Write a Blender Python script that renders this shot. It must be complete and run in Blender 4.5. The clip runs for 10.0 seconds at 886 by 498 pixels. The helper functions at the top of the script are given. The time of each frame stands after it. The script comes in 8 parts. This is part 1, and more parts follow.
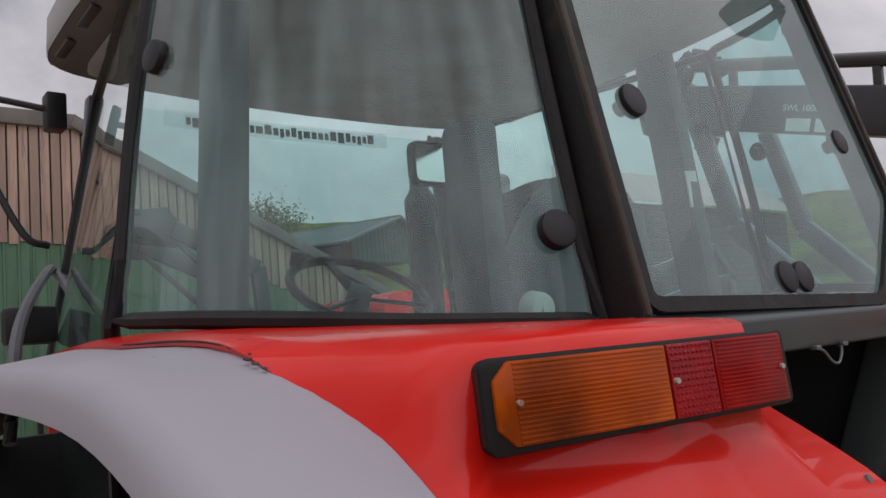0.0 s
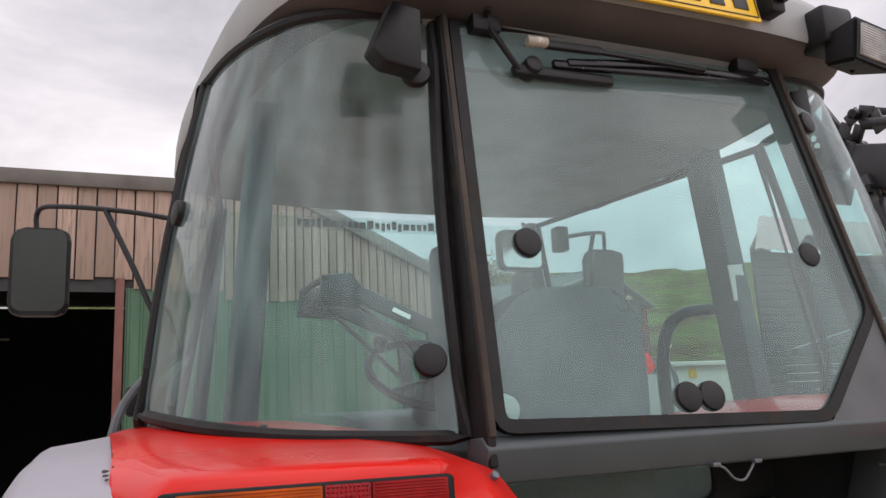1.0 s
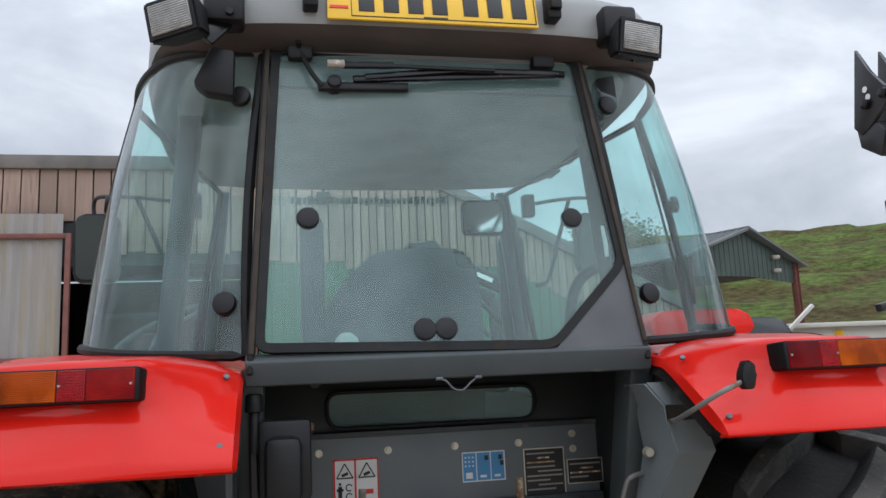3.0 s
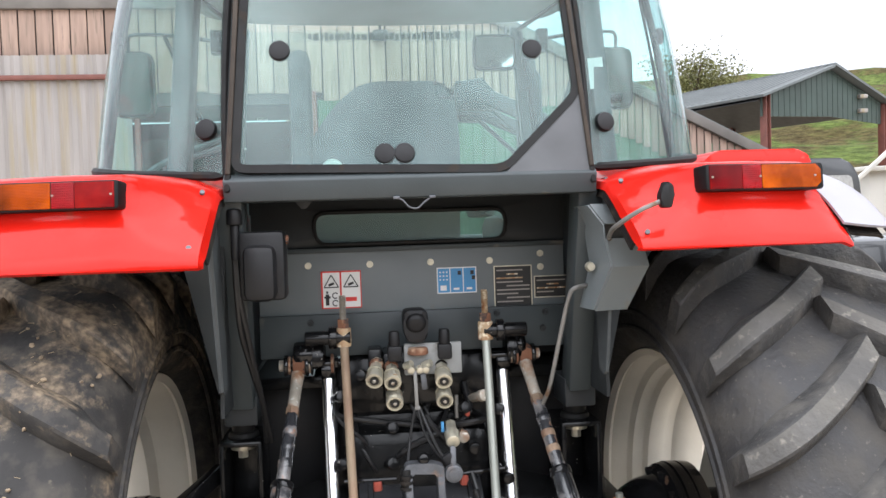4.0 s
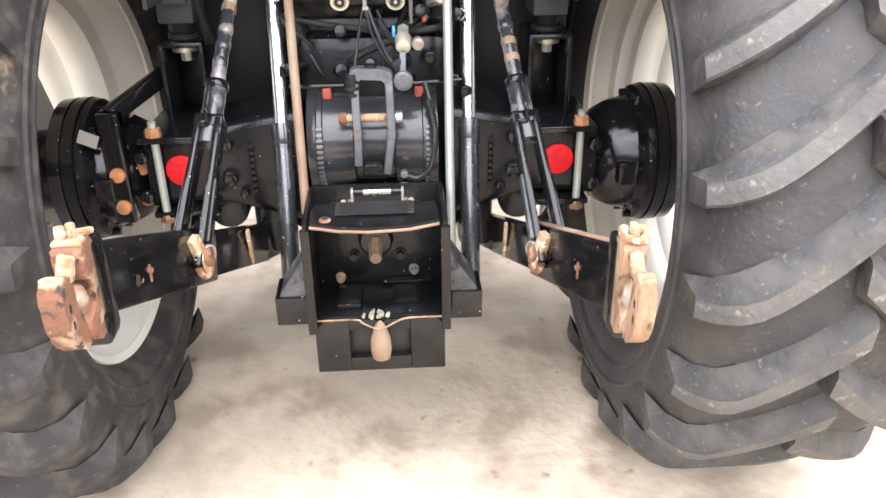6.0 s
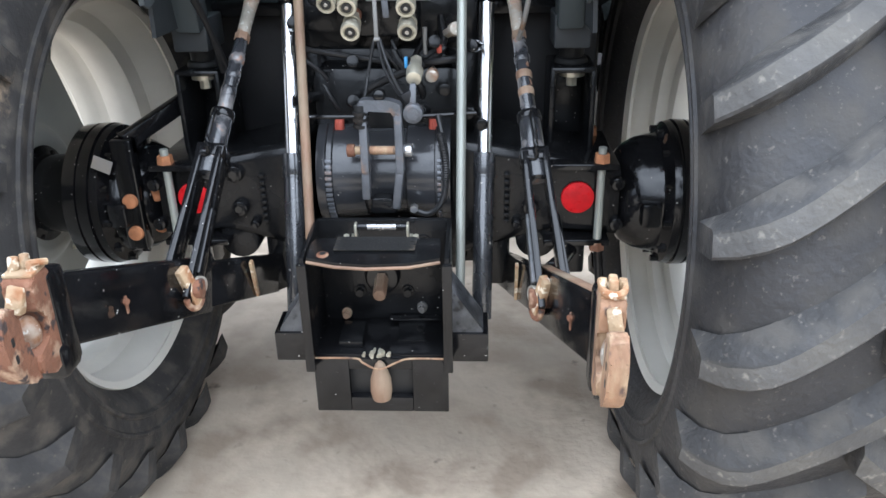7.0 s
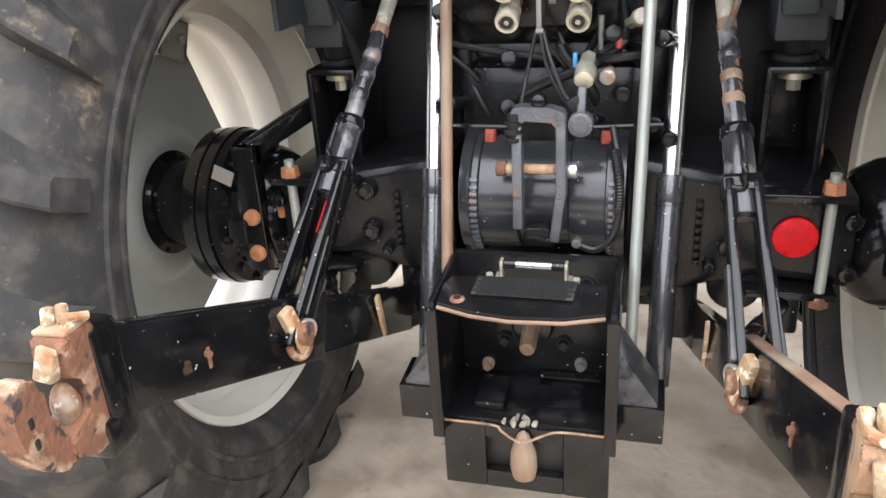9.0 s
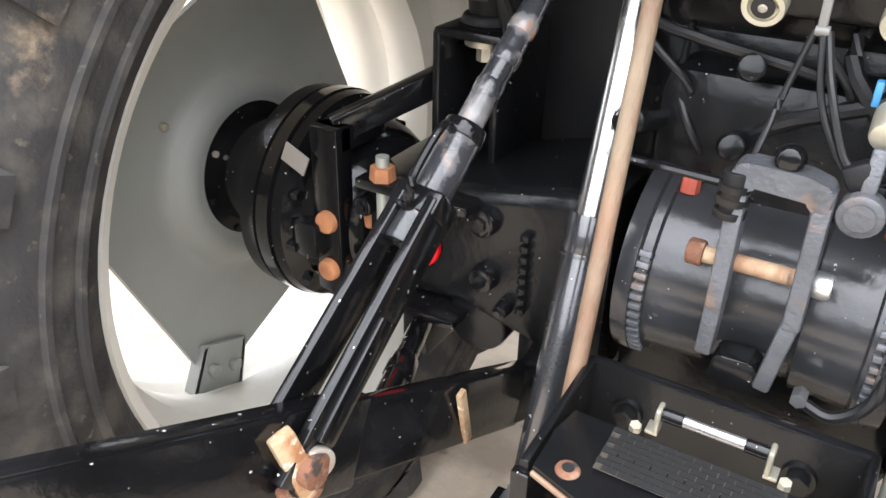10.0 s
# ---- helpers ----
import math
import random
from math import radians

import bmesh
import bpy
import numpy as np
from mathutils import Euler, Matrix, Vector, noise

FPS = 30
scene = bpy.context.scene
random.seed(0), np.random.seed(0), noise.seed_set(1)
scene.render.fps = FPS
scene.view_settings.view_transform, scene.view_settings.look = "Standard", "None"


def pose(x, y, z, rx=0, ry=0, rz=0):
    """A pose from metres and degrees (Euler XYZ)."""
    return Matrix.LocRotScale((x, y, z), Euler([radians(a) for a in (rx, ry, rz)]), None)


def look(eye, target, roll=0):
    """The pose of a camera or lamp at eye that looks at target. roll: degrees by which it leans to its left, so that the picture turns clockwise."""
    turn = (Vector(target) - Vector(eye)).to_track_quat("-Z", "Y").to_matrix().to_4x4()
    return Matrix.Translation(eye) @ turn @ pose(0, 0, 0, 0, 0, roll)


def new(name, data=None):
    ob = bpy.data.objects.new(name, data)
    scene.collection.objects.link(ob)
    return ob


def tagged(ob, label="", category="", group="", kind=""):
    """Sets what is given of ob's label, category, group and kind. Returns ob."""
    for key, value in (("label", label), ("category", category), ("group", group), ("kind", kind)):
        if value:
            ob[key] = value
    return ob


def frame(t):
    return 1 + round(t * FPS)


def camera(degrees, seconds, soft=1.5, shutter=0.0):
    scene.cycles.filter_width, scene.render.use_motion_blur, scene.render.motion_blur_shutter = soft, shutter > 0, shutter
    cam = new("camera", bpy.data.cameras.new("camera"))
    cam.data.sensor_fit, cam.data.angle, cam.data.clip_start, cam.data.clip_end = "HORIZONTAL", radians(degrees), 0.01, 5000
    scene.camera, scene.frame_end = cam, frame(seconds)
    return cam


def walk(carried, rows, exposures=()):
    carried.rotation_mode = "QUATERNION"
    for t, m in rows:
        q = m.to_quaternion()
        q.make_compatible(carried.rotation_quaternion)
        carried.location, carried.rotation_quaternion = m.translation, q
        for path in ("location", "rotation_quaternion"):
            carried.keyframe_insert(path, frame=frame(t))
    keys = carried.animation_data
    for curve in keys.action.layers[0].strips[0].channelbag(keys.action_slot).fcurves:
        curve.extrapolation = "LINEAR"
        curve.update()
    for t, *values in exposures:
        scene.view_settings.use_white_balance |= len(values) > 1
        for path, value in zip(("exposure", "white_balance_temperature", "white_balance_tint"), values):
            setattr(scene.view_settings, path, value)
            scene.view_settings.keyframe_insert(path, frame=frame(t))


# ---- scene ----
cam = camera(58.7, 10.0)
PATH = [
    (0, (-1.221, -0.854, 1.895), (0.026, 0.692, 2.127), -4.9),
    (0.5, (-1.106, -1.146, 1.906), (-0.09, 0.555, 2.179), -4.4),
    (1, (-0.952, -1.304, 1.95), (-0.174, 0.496, 2.343), -2.8),
    (1.5, (-0.729, -1.421, 1.967), (-0.093, 0.397, 2.507), -2.7),
    (2, (-0.531, -1.592, 1.974), (-0.04, 0.265, 2.533), -2.1),
    (2.5, (-0.445, -1.75, 1.91), (0.004, 0.133, 2.41), -2.0),
    (2.7, (-0.426, -1.833, 1.873), (0.015, 0.07, 2.304), -2.4),
    (3.8, (-0.182, -2.16, 1.789), (0.072, -0.176, 1.823), -2.1),
    (4, (-0.14, -2.167, 1.771), (0.073, -0.179, 1.708), -1.9),
    (4.5, (-0.122, -2.18, 1.704), (0.038, -0.221, 1.335), -1.5),
    (4.6, (-0.116, -2.173, 1.699), (0.042, -0.226, 1.272), -1.5),
    (5, (-0.082, -2.172, 1.677), (0.082, -0.268, 1.088), -1.4),
    (5.5, (-0.037, -2.139, 1.633), (0.155, -0.29, 0.896), -0.8),
    (5.7, (-0.004, -2.105, 1.619), (0.165, -0.285, 0.809), -0.6),
    (6.8, (0.244, -1.956, 1.579), (0.173, -0.189, 0.644), -1.4),
    (7, (0.247, -1.962, 1.59), (0.156, -0.141, 0.767), -1.1),
    (7.5, (0.26, -1.981, 1.625), (0.121, -0.085, 1.002), -1.2),
    (8, (0.256, -1.965, 1.625), (0.081, -0.071, 1.008), -2.3),
    (8.5, (0.287, -1.913, 1.59), (-0.001, -0.069, 0.871), -2.9),
    (9, (0.233, -1.585, 1.517), (-0.281, 0.169, 0.705), -3.7),
    (9.5, (0.211, -1.224, 1.512), (-0.552, 0.407, 0.643), -3.2),
    (10, (0.096, -0.966, 1.47), (-0.802, 0.532, 0.494), 1.3),
]
EXPOSURES = [  # seconds, stops, kelvin, tint
    (0.0, -0.06, 6700, 17), (0.5, 0.2, 6800, 18), (1.0, 0.45, 6800, 18), (1.5, 0.2, 6300, 12), (2.0, -0.2, 5800, 6), (2.5, -0.12, 5800, 6), (2.7, 0.05, 5900, 7), (3.8, 1.35, 6200, 10),
    (4.0, 1.5, 6300, 10), (4.5, 2.54, 6300, 15), (5.0, 3.15, 6300, 12), (5.5, 2.8, 6500, 12), (5.7, 2.65, 6500, 12), (6.8, 1.72, 5700, 8), (7.0, 1.65, 5650, 7), (7.5, 2.0, 5950, 8), (8.0, 2.03, 6050, 8),
    (8.5, 2.07, 6300, 10), (9.0, 1.85, 6300, 10), (9.5, 2.0, 6300, 9), (10.0, 2.25, 6300, 10)]
walk(cam, [(t, look(eye, target, roll)) for t, eye, target, roll in PATH], EXPOSURES)

# ---------------------------------------------------------------- world, sun
world = bpy.data.worlds.new("sky")
scene.world = world
world.use_nodes = True
wn, wl = world.node_tree.nodes, world.node_tree.links
wn.clear()
SUN_EL, SUN_ROT = 56.0, 165.0
w_out = wn.new("ShaderNodeOutputWorld")
w_bg = wn.new("ShaderNodeBackground")
w_sky = wn.new("ShaderNodeTexSky")
w_sky.sky_type = "NISHITA"
w_sky.sun_disc = False
w_sky.sun_elevation, w_sky.sun_rotation = radians(SUN_EL), radians(SUN_ROT)
w_gain = wn.new("ShaderNodeMix")
w_gain.data_type, w_gain.blend_type = "RGBA", "MULTIPLY"
w_gain.inputs[0].default_value = 1.0
w_gain.inputs[7].default_value = (0.09, 0.09, 0.09, 1)
w_co = wn.new("ShaderNodeTexCoord")
w_map = wn.new("ShaderNodeMapping")
w_map.inputs["Scale"].default_value = (1.0, 1.0, 1.7)
w_n1 = wn.new("ShaderNodeTexNoise")
w_n1.inputs["Scale"].default_value, w_n1.inputs["Detail"].default_value = 3.2, 9.0
w_n1.inputs["Roughness"].default_value, w_n1.inputs["Distortion"].default_value = 0.55, 0.35
w_ramp = wn.new("ShaderNodeValToRGB")
cr = w_ramp.color_ramp
cr.elements[0].position, cr.elements[0].color = 0.30, (0.46, 0.475, 0.52, 1)
cr.elements[1].position, cr.elements[1].color = 0.74, (1.10, 1.10, 1.12, 1)
el = cr.elements.new(0.50)
el.color = (0.70, 0.71, 0.75, 1)
w_mix = wn.new("ShaderNodeMix")
w_mix.data_type = "RGBA"
w_mix.inputs[0].default_value = 0.92
wl.new(w_sky.outputs[0], w_gain.inputs[6])
wl.new(w_co.outputs["Generated"], w_map.inputs[0])
wl.new(w_map.outputs[0], w_n1.inputs["Vector"])
wl.new(w_n1.outputs[0], w_ramp.inputs[0])
wl.new(w_gain.outputs[2], w_mix.inputs[6])
wl.new(w_ramp.outputs[0], w_mix.inputs[7])
# an overcast sky is brighter overhead than at the horizon
w_sep = wn.new("ShaderNodeSeparateXYZ")
w_up = wn.new("ShaderNodeMapRange")
w_up.inputs[3].default_value, w_up.inputs[4].default_value = 0.66, 1.28
w_vm = wn.new("ShaderNodeVectorMath")
w_vm.operation = "SCALE"
wl.new(w_co.outputs["Generated"], w_sep.inputs[0])
wl.new(w_sep.outputs[2], w_up.inputs[0])
wl.new(w_mix.outputs[2], w_vm.inputs[0])
wl.new(w_up.outputs[0], w_vm.inputs["Scale"])
# the cloud glows softly round the hidden sun
w_dot, w_glow, w_lit = wn.new("ShaderNodeVectorMath"), wn.new("ShaderNodeMapRange"), wn.new("ShaderNodeVectorMath")
w_dot.operation, w_lit.operation = "DOT_PRODUCT", "SCALE"
w_dot.inputs[1].default_value = (math.sin(radians(180 - SUN_ROT)) * math.cos(radians(SUN_EL)), -math.cos(radians(180 - SUN_ROT)) * math.cos(radians(SUN_EL)), math.sin(radians(SUN_EL)))
w_glow.interpolation_type = "SMOOTHSTEP"
w_glow.inputs[1].default_value, w_glow.inputs[2].default_value = 0.0, 1.0
w_glow.inputs[3].default_value, w_glow.inputs[4].default_value = 0.95, 1.75
wl.new(w_co.outputs["Generated"], w_dot.inputs[0])
wl.new(w_dot.outputs["Value"], w_glow.inputs[0])
wl.new(w_vm.outputs[0], w_lit.inputs[0])
wl.new(w_glow.outputs[0], w_lit.inputs["Scale"])
wl.new(w_lit.outputs[0], w_bg.inputs[0])
w_bg.inputs[1].default_value = 1.0
wl.new(w_bg.outputs[0], w_out.inputs[0])

sun_data = bpy.data.lights.new("sun", "SUN")
sun_data.energy, sun_data.angle, sun_data.color = 0.6, radians(100), (1.0, 0.97, 0.92)
sun = new("sun", sun_data)
sun.rotation_euler = (radians(90 - SUN_EL), 0, radians(180 - SUN_ROT))


# ---------------------------------------------------------------- materials
def mat(name, col, rough=0.5, metal=0.0, var=0.15, scale=6.0, bump=0.0, bscale=80.0,
        spot=None, sscale=18.0, sthr=0.64, srough=0.85, spot2=None, s2scale=70.0, s2thr=0.66, coat=0.0, stretch=(1, 1, 1), rnd=0.0, spec=0.5, soft=0.03):
    m = bpy.data.materials.new(name)
    m.use_nodes = True
    n, l = m.node_tree.nodes, m.node_tree.links
    b = n["Principled BSDF"]
    co = n.new("ShaderNodeTexCoord")
    mp = n.new("ShaderNodeMapping")
    mp.inputs["Scale"].default_value = stretch
    l.new(co.outputs["Object"], mp.inputs[0])

    def noisy(s, detail=5.0):
        t = n.new("ShaderNodeTexNoise")
        t.inputs["Scale"].default_value, t.inputs["Detail"].default_value = s, detail
        l.new(mp.outputs[0], t.inputs["Vector"])
        return t.outputs[0]

    def blend(fac, a, bb):
        x = n.new("ShaderNodeMix")
        x.data_type = "RGBA"
        for s, v in ((x.inputs[0], fac), (x.inputs[6], a), (x.inputs[7], bb)):
            if hasattr(v, "is_linked"):
                l.new(v, s)
            elif isinstance(v, float):
                s.default_value = v
            else:
                s.default_value = (*v, 1)
        return x.outputs[2]

    def step(src, thr, soft=0.03):
        x = n.new("ShaderNodeMapRange")
        x.inputs[1].default_value, x.inputs[2].default_value = thr - soft, thr + soft
        l.new(src, x.inputs[0])
        return x.outputs[0]

    lo, hi = tuple(c * (1 - var) for c in col), tuple(min(1, c * (1 + var)) for c in col)
    c = blend(step(noisy(scale), 0.5, 0.2), lo, hi)
    if rnd:
        oi = n.new("ShaderNodeObjectInfo")
        c = blend(oi.outputs["Random"], c, tuple(k * (1 - rnd) for k in col))
    r = None
    if spot:
        f = step(noisy(sscale, 8.0), sthr, soft)
        c = blend(f, c, spot)
        r = f
    if spot2:
        c = blend(step(noisy(s2scale, 3.0), s2thr, soft * 0.5), c, spot2)
    l.new(c, b.inputs["Base Color"])
    b.inputs["Metallic"].default_value = metal
    b.inputs["Specular IOR Level"].default_value = spec
    rm = n.new("ShaderNodeMapRange")
    l.new(noisy(scale * 2.3), rm.inputs[0])
    rm.inputs[3].default_value, rm.inputs[4].default_value = max(0.02, rough - 0.1), min(1, rough + 0.1)
    if r is not None:
        rr = n.new("ShaderNodeMix")
        l.new(r, rr.inputs[0])
        l.new(rm.outputs[0], rr.inputs[2])
        rr.inputs[3].default_value = srough
        l.new(rr.outputs[0], b.inputs["Roughness"])
    else:
        l.new(rm.outputs[0], b.inputs["Roughness"])
    if coat:
        b.inputs["Coat Weight"].default_value, b.inputs["Coat Roughness"].default_value = coat, 0.04
    if bump:
        bp = n.new("ShaderNodeBump")
        bp.inputs["Strength"].default_value, bp.inputs["Distance"].default_value = bump, 0.01
        l.new(noisy(bscale, 6.0), bp.inputs["Height"])
        l.new(bp.outputs[0], b.inputs["Normal"])
    return m


def glass(name, tint, haze=0.05, streak=(1.0, 1.0, 1.0), fscale=5.0, haze_max=0.2):
    """A thin pane: tinted see-through, mirror gloss at grazing angles, a pale coat for dust and reflected-sky haze."""
    m = bpy.data.materials.new(name)
    m.use_nodes = True
    n, l = m.node_tree.nodes, m.node_tree.links
    n.clear()
    out = n.new("ShaderNodeOutputMaterial")
    tr = n.new("ShaderNodeBsdfTransparent")
    tr.inputs[0].default_value = (*tint, 1)
    gl = n.new("ShaderNodeBsdfGlossy")
    gl.inputs["Roughness"].default_value = 0.02
    fr = n.new("ShaderNodeLayerWeight")
    fr.inputs[0].default_value = 0.5
    pw = n.new("ShaderNodeMath")
    pw.operation = "POWER"
    pw.inputs[1].default_value = 4.0
    l.new(fr.outputs["Facing"], pw.inputs[0])
    sc = n.new("ShaderNodeMapRange")
    sc.inputs[3].default_value, sc.inputs[4].default_value = 0.032, 0.95
    l.new(pw.outputs[0], sc.inputs[0])
    mx = n.new("ShaderNodeMixShader")
    l.new(sc.outputs[0], mx.inputs[0])
    l.new(tr.outputs[0], mx.inputs[1])
    l.new(gl.outputs[0], mx.inputs[2])
    # diffuse coat: dust, plus the sky's reflection put in as pale haze
    df = n.new("ShaderNodeBsdfDiffuse")
    df.inputs[0].default_value = (0.48, 0.64, 0.635, 1)
    co = n.new("ShaderNodeTexCoord")
    mp = n.new("ShaderNodeMapping")
    mp.inputs["Scale"].default_value = streak
    nz = n.new("ShaderNodeTexNoise")
    nz.inputs["Scale"].default_value, nz.inputs["Detail"].default_value = fscale, 5.0
    mr = n.new("ShaderNodeMapRange")
    mr.inputs[1].default_value, mr.inputs[2].default_value = 0.35, 0.75
    mr.inputs[3].default_value, mr.inputs[4].default_value = haze * 0.4, haze_max
    m2 = n.new("ShaderNodeMixShader")
    l.new(co.outputs["Object"], mp.inputs[0])
    l.new(mp.outputs[0], nz.inputs["Vector"])
    l.new(nz.outputs[0], mr.inputs[0])
    l.new(mr.outputs[0], m2.inputs[0])
    l.new(mx.outputs[0], m2.inputs[1])
    l.new(df.outputs[0], m2.inputs[2])
    l.new(m2.outputs[0], out.inputs[0])
    return m


RED = mat("red_paint", (0.57, 0.012, 0.006), 0.30, var=0.10, scale=2.5, spec=0.08, coat=0.32, bump=0.004, bscale=40, spot=(0.30, 0.06, 0.04), sscale=7, sthr=0.735)
SILVER = mat("silver_grey_paint", (0.275, 0.265, 0.295), 0.45, var=0.05, scale=3, bump=0.04, bscale=400, spot=(0.05, 0.05, 0.05), sscale=42, sthr=0.745, spec=0.3)
CHIP = mat("bare_chipped_paint", (0.030, 0.024, 0.019), 0.8, var=0.5, scale=60)
CABGREY = mat("slate_grey_paint", (0.047, 0.056, 0.059), 0.42, var=0.14, scale=4, bump=0.05, bscale=250, spot=(0.12, 0.115, 0.10), sscale=9, sthr=0.70, spec=0.3)
PANELGREY = mat("panel_grey_paint", (0.128, 0.144, 0.148), 0.45, var=0.12, scale=4, bump=0.04, bscale=250, spot=(0.15, 0.14, 0.12), sscale=8, sthr=0.70)
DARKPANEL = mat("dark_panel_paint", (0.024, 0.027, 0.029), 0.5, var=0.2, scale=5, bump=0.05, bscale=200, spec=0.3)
INNERGREY = mat("inner_mudguard_paint", (0.060, 0.067, 0.070), 0.5, var=0.2, scale=5, bump=0.05, bscale=200, spec=0.3)
ROOFGREY = mat("roof_grey_plastic", (0.24, 0.245, 0.24), 0.5, var=0.08, scale=4, bump=0.05, bscale=300, spot=(0.12, 0.11, 0.09), sscale=6, sthr=0.72)
ROOFUNDER = mat("roof_edge_plastic", (0.042, 0.035, 0.031), 0.6, var=0.25, scale=6, bump=0.05)
RUBBER = mat("seal_rubber", (0.010, 0.010, 0.010), 0.6, var=0.3, scale=12, bump=0.1, spot=(0.026, 0.021, 0.017), sscale=14, sthr=0.66, spec=0.25)
# mud-spotted near-black; the shade under the mudguards is put into this colour
UNDERSHADE = mat("muddy_underside_shade", (0.014, 0.012, 0.011), 0.9, var=0.4, scale=8, bump=0.4, bscale=40, spot=(0.045, 0.036, 0.027), sscale=12, sthr=0.60, spec=0.15, soft=0.1)
OLDRUBBER = mat("weathered_seal", (0.034, 0.026, 0.019), 0.8, var=0.35, scale=14, bump=0.2, bscale=120)
BLACKPL = mat("black_plastic", (0.009, 0.009, 0.010), 0.5, var=0.25, scale=10, bump=0.05, spot=(0.06, 0.056, 0.052), sscale=24, sthr=0.77, spec=0.3)
BLACK = mat("black_chassis_paint", (0.006, 0.006, 0.0066), 0.14, var=0.4, scale=7, bump=0.05, bscale=60, spot=(0.10, 0.055, 0.032), sscale=16, sthr=0.745, spot2=(0.50, 0.47, 0.43), s2scale=110, s2thr=0.735, spec=0.4)
BLACKMATT = mat("black_casting_paint", (0.0065, 0.0067, 0.0072), 0.22, var=0.35, scale=8, bump=0.06, bscale=90, spot=(0.12, 0.09, 0.06), sscale=13, sthr=0.76, spot2=(0.46, 0.43, 0.39), s2scale=120, s2thr=0.745, spec=0.28)
DRUM = mat("satin_black_casting", (0.030, 0.031, 0.034), 0.2, var=0.3, scale=9, bump=0.06, bscale=90, spot=(0.13, 0.10, 0.07), sscale=13, sthr=0.74, spot2=(0.46, 0.43, 0.39), s2scale=120, s2thr=0.74, spec=0.55)
IRONGREY = mat("worn_grey_iron", (0.105, 0.110, 0.120), 0.45, metal=0.3, var=0.3, scale=10, bump=0.25, bscale=120, spot=(0.25, 0.15, 0.09), sscale=18, sthr=0.68, soft=0.10)
RUST = mat("rusty_iron", (0.16, 0.070, 0.038), 0.85, var=0.35, scale=14, bump=0.5, bscale=90, spot=(0.38, 0.26, 0.17), sscale=22, sthr=0.60, spot2=(0.045, 0.030, 0.026), s2scale=34, s2thr=0.62, soft=0.06)
PALERUST = mat("pale_rusty_zinc", (0.38, 0.27, 0.16), 0.6, var=0.3, scale=22, bump=0.3, bscale=140, spot=(0.27, 0.12, 0.05), sscale=26, sthr=0.56, spot2=(0.70, 0.62, 0.48), s2scale=60, s2thr=0.62, soft=0.10)
OLDBOLT = mat("orange_rusty_bolt", (0.36, 0.15, 0.065), 0.8, var=0.3, scale=30, bump=0.3, soft=0.10)
RUSTROD = mat("brown_rusty_rod", (0.19, 0.115, 0.072), 0.6, var=0.35, scale=9, bump=0.3, bscale=160, stretch=(1, 1, 0.4), spot=(0.28, 0.225, 0.155), sscale=7, sthr=0.6, soft=0.10)
DULLROD = mat("dull_grey_rod", (0.17, 0.165, 0.155), 0.5, metal=0.3, var=0.25, scale=12, spot=(0.16, 0.10, 0.06), sscale=20, sthr=0.62)
GRIP = mat("worn_grip_plate", (0.085, 0.068, 0.050), 0.55, var=0.5, scale=18, bump=0.3, bscale=120, spot=(0.012, 0.012, 0.012), sscale=14, sthr=0.52, soft=0.12)
SCUFFED = mat("scuffed_grey_paint", (0.055, 0.057, 0.060), 0.45, metal=0.2, var=0.35, scale=9, bump=0.2, bscale=90, spot=(0.15, 0.15, 0.155), sscale=16, sthr=0.56, spot2=(0.02, 0.02, 0.021), s2scale=40, s2thr=0.62, soft=0.12)
FADEDRED = mat("faded_red_bolt_paint", (0.42, 0.085, 0.055), 0.6, var=0.25, scale=30)
TANRUST = mat("tan_rusty_iron", (0.27, 0.155, 0.090), 0.75, var=0.35, scale=16, bump=0.4, bscale=90, stretch=(1.6, 1.6, 0.5), spot=(0.40, 0.29, 0.18), sscale=20, sthr=0.55, spot2=(0.10, 0.065, 0.05), s2scale=36, s2thr=0.64, soft=0.10)
ZINCROD = mat("dull_zinc_rod", (0.33, 0.345, 0.31), 0.4, metal=0.4, var=0.2, scale=9, stretch=(1, 1, 0.3), spot=(0.45, 0.47, 0.22), sscale=5, sthr=0.62)
DULLZINC = mat("dull_rusty_zinc", (0.34, 0.31, 0.26), 0.55, metal=0.2, var=0.25, scale=24, bump=0.1, spot=(0.22, 0.11, 0.055), sscale=24, sthr=0.57, spot2=(0.55, 0.53, 0.48), s2scale=70, s2thr=0.66, soft=0.10)
ZINC = mat("zinc_plate", (0.55, 0.52, 0.42), 0.4, metal=0.7, var=0.25, scale=20, spot=(0.35, 0.22, 0.10), sscale=22, sthr=0.70)
GLOSSBLACK = mat("glossy_barrel_paint", (0.028, 0.029, 0.032), 0.26, var=0.3, scale=7, bump=0.03, bscale=60, spot2=(0.50, 0.47, 0.43), s2scale=85, s2thr=0.715, coat=0.7, spec=0.8)
WORNBARREL = mat("worn_rod_paint", (0.024, 0.025, 0.028), 0.24, var=0.4, scale=10, bump=0.08, bscale=70, spot=(0.20, 0.19, 0.185), sscale=13, sthr=0.58, srough=0.4, spot2=(0.24, 0.13, 0.08), s2scale=26, s2thr=0.66, soft=0.06, coat=0.4)
CHROME = mat("chrome_rod", (0.93, 0.93, 0.94), 0.24, metal=1.0, var=0.03, scale=8)
STEEL = mat("bright_steel", (0.62, 0.62, 0.62), 0.3, metal=0.9, var=0.15, scale=16)
TYRE = mat("tyre_rubber", (0.0375, 0.0362, 0.0365), 0.55, var=0.25, scale=5, bump=0.45, bscale=60, spot=(0.064, 0.059, 0.053), sscale=9, sthr=0.58, spot2=(0.105, 0.096, 0.084), s2scale=90, s2thr=0.69, spec=0.35, soft=0.10)
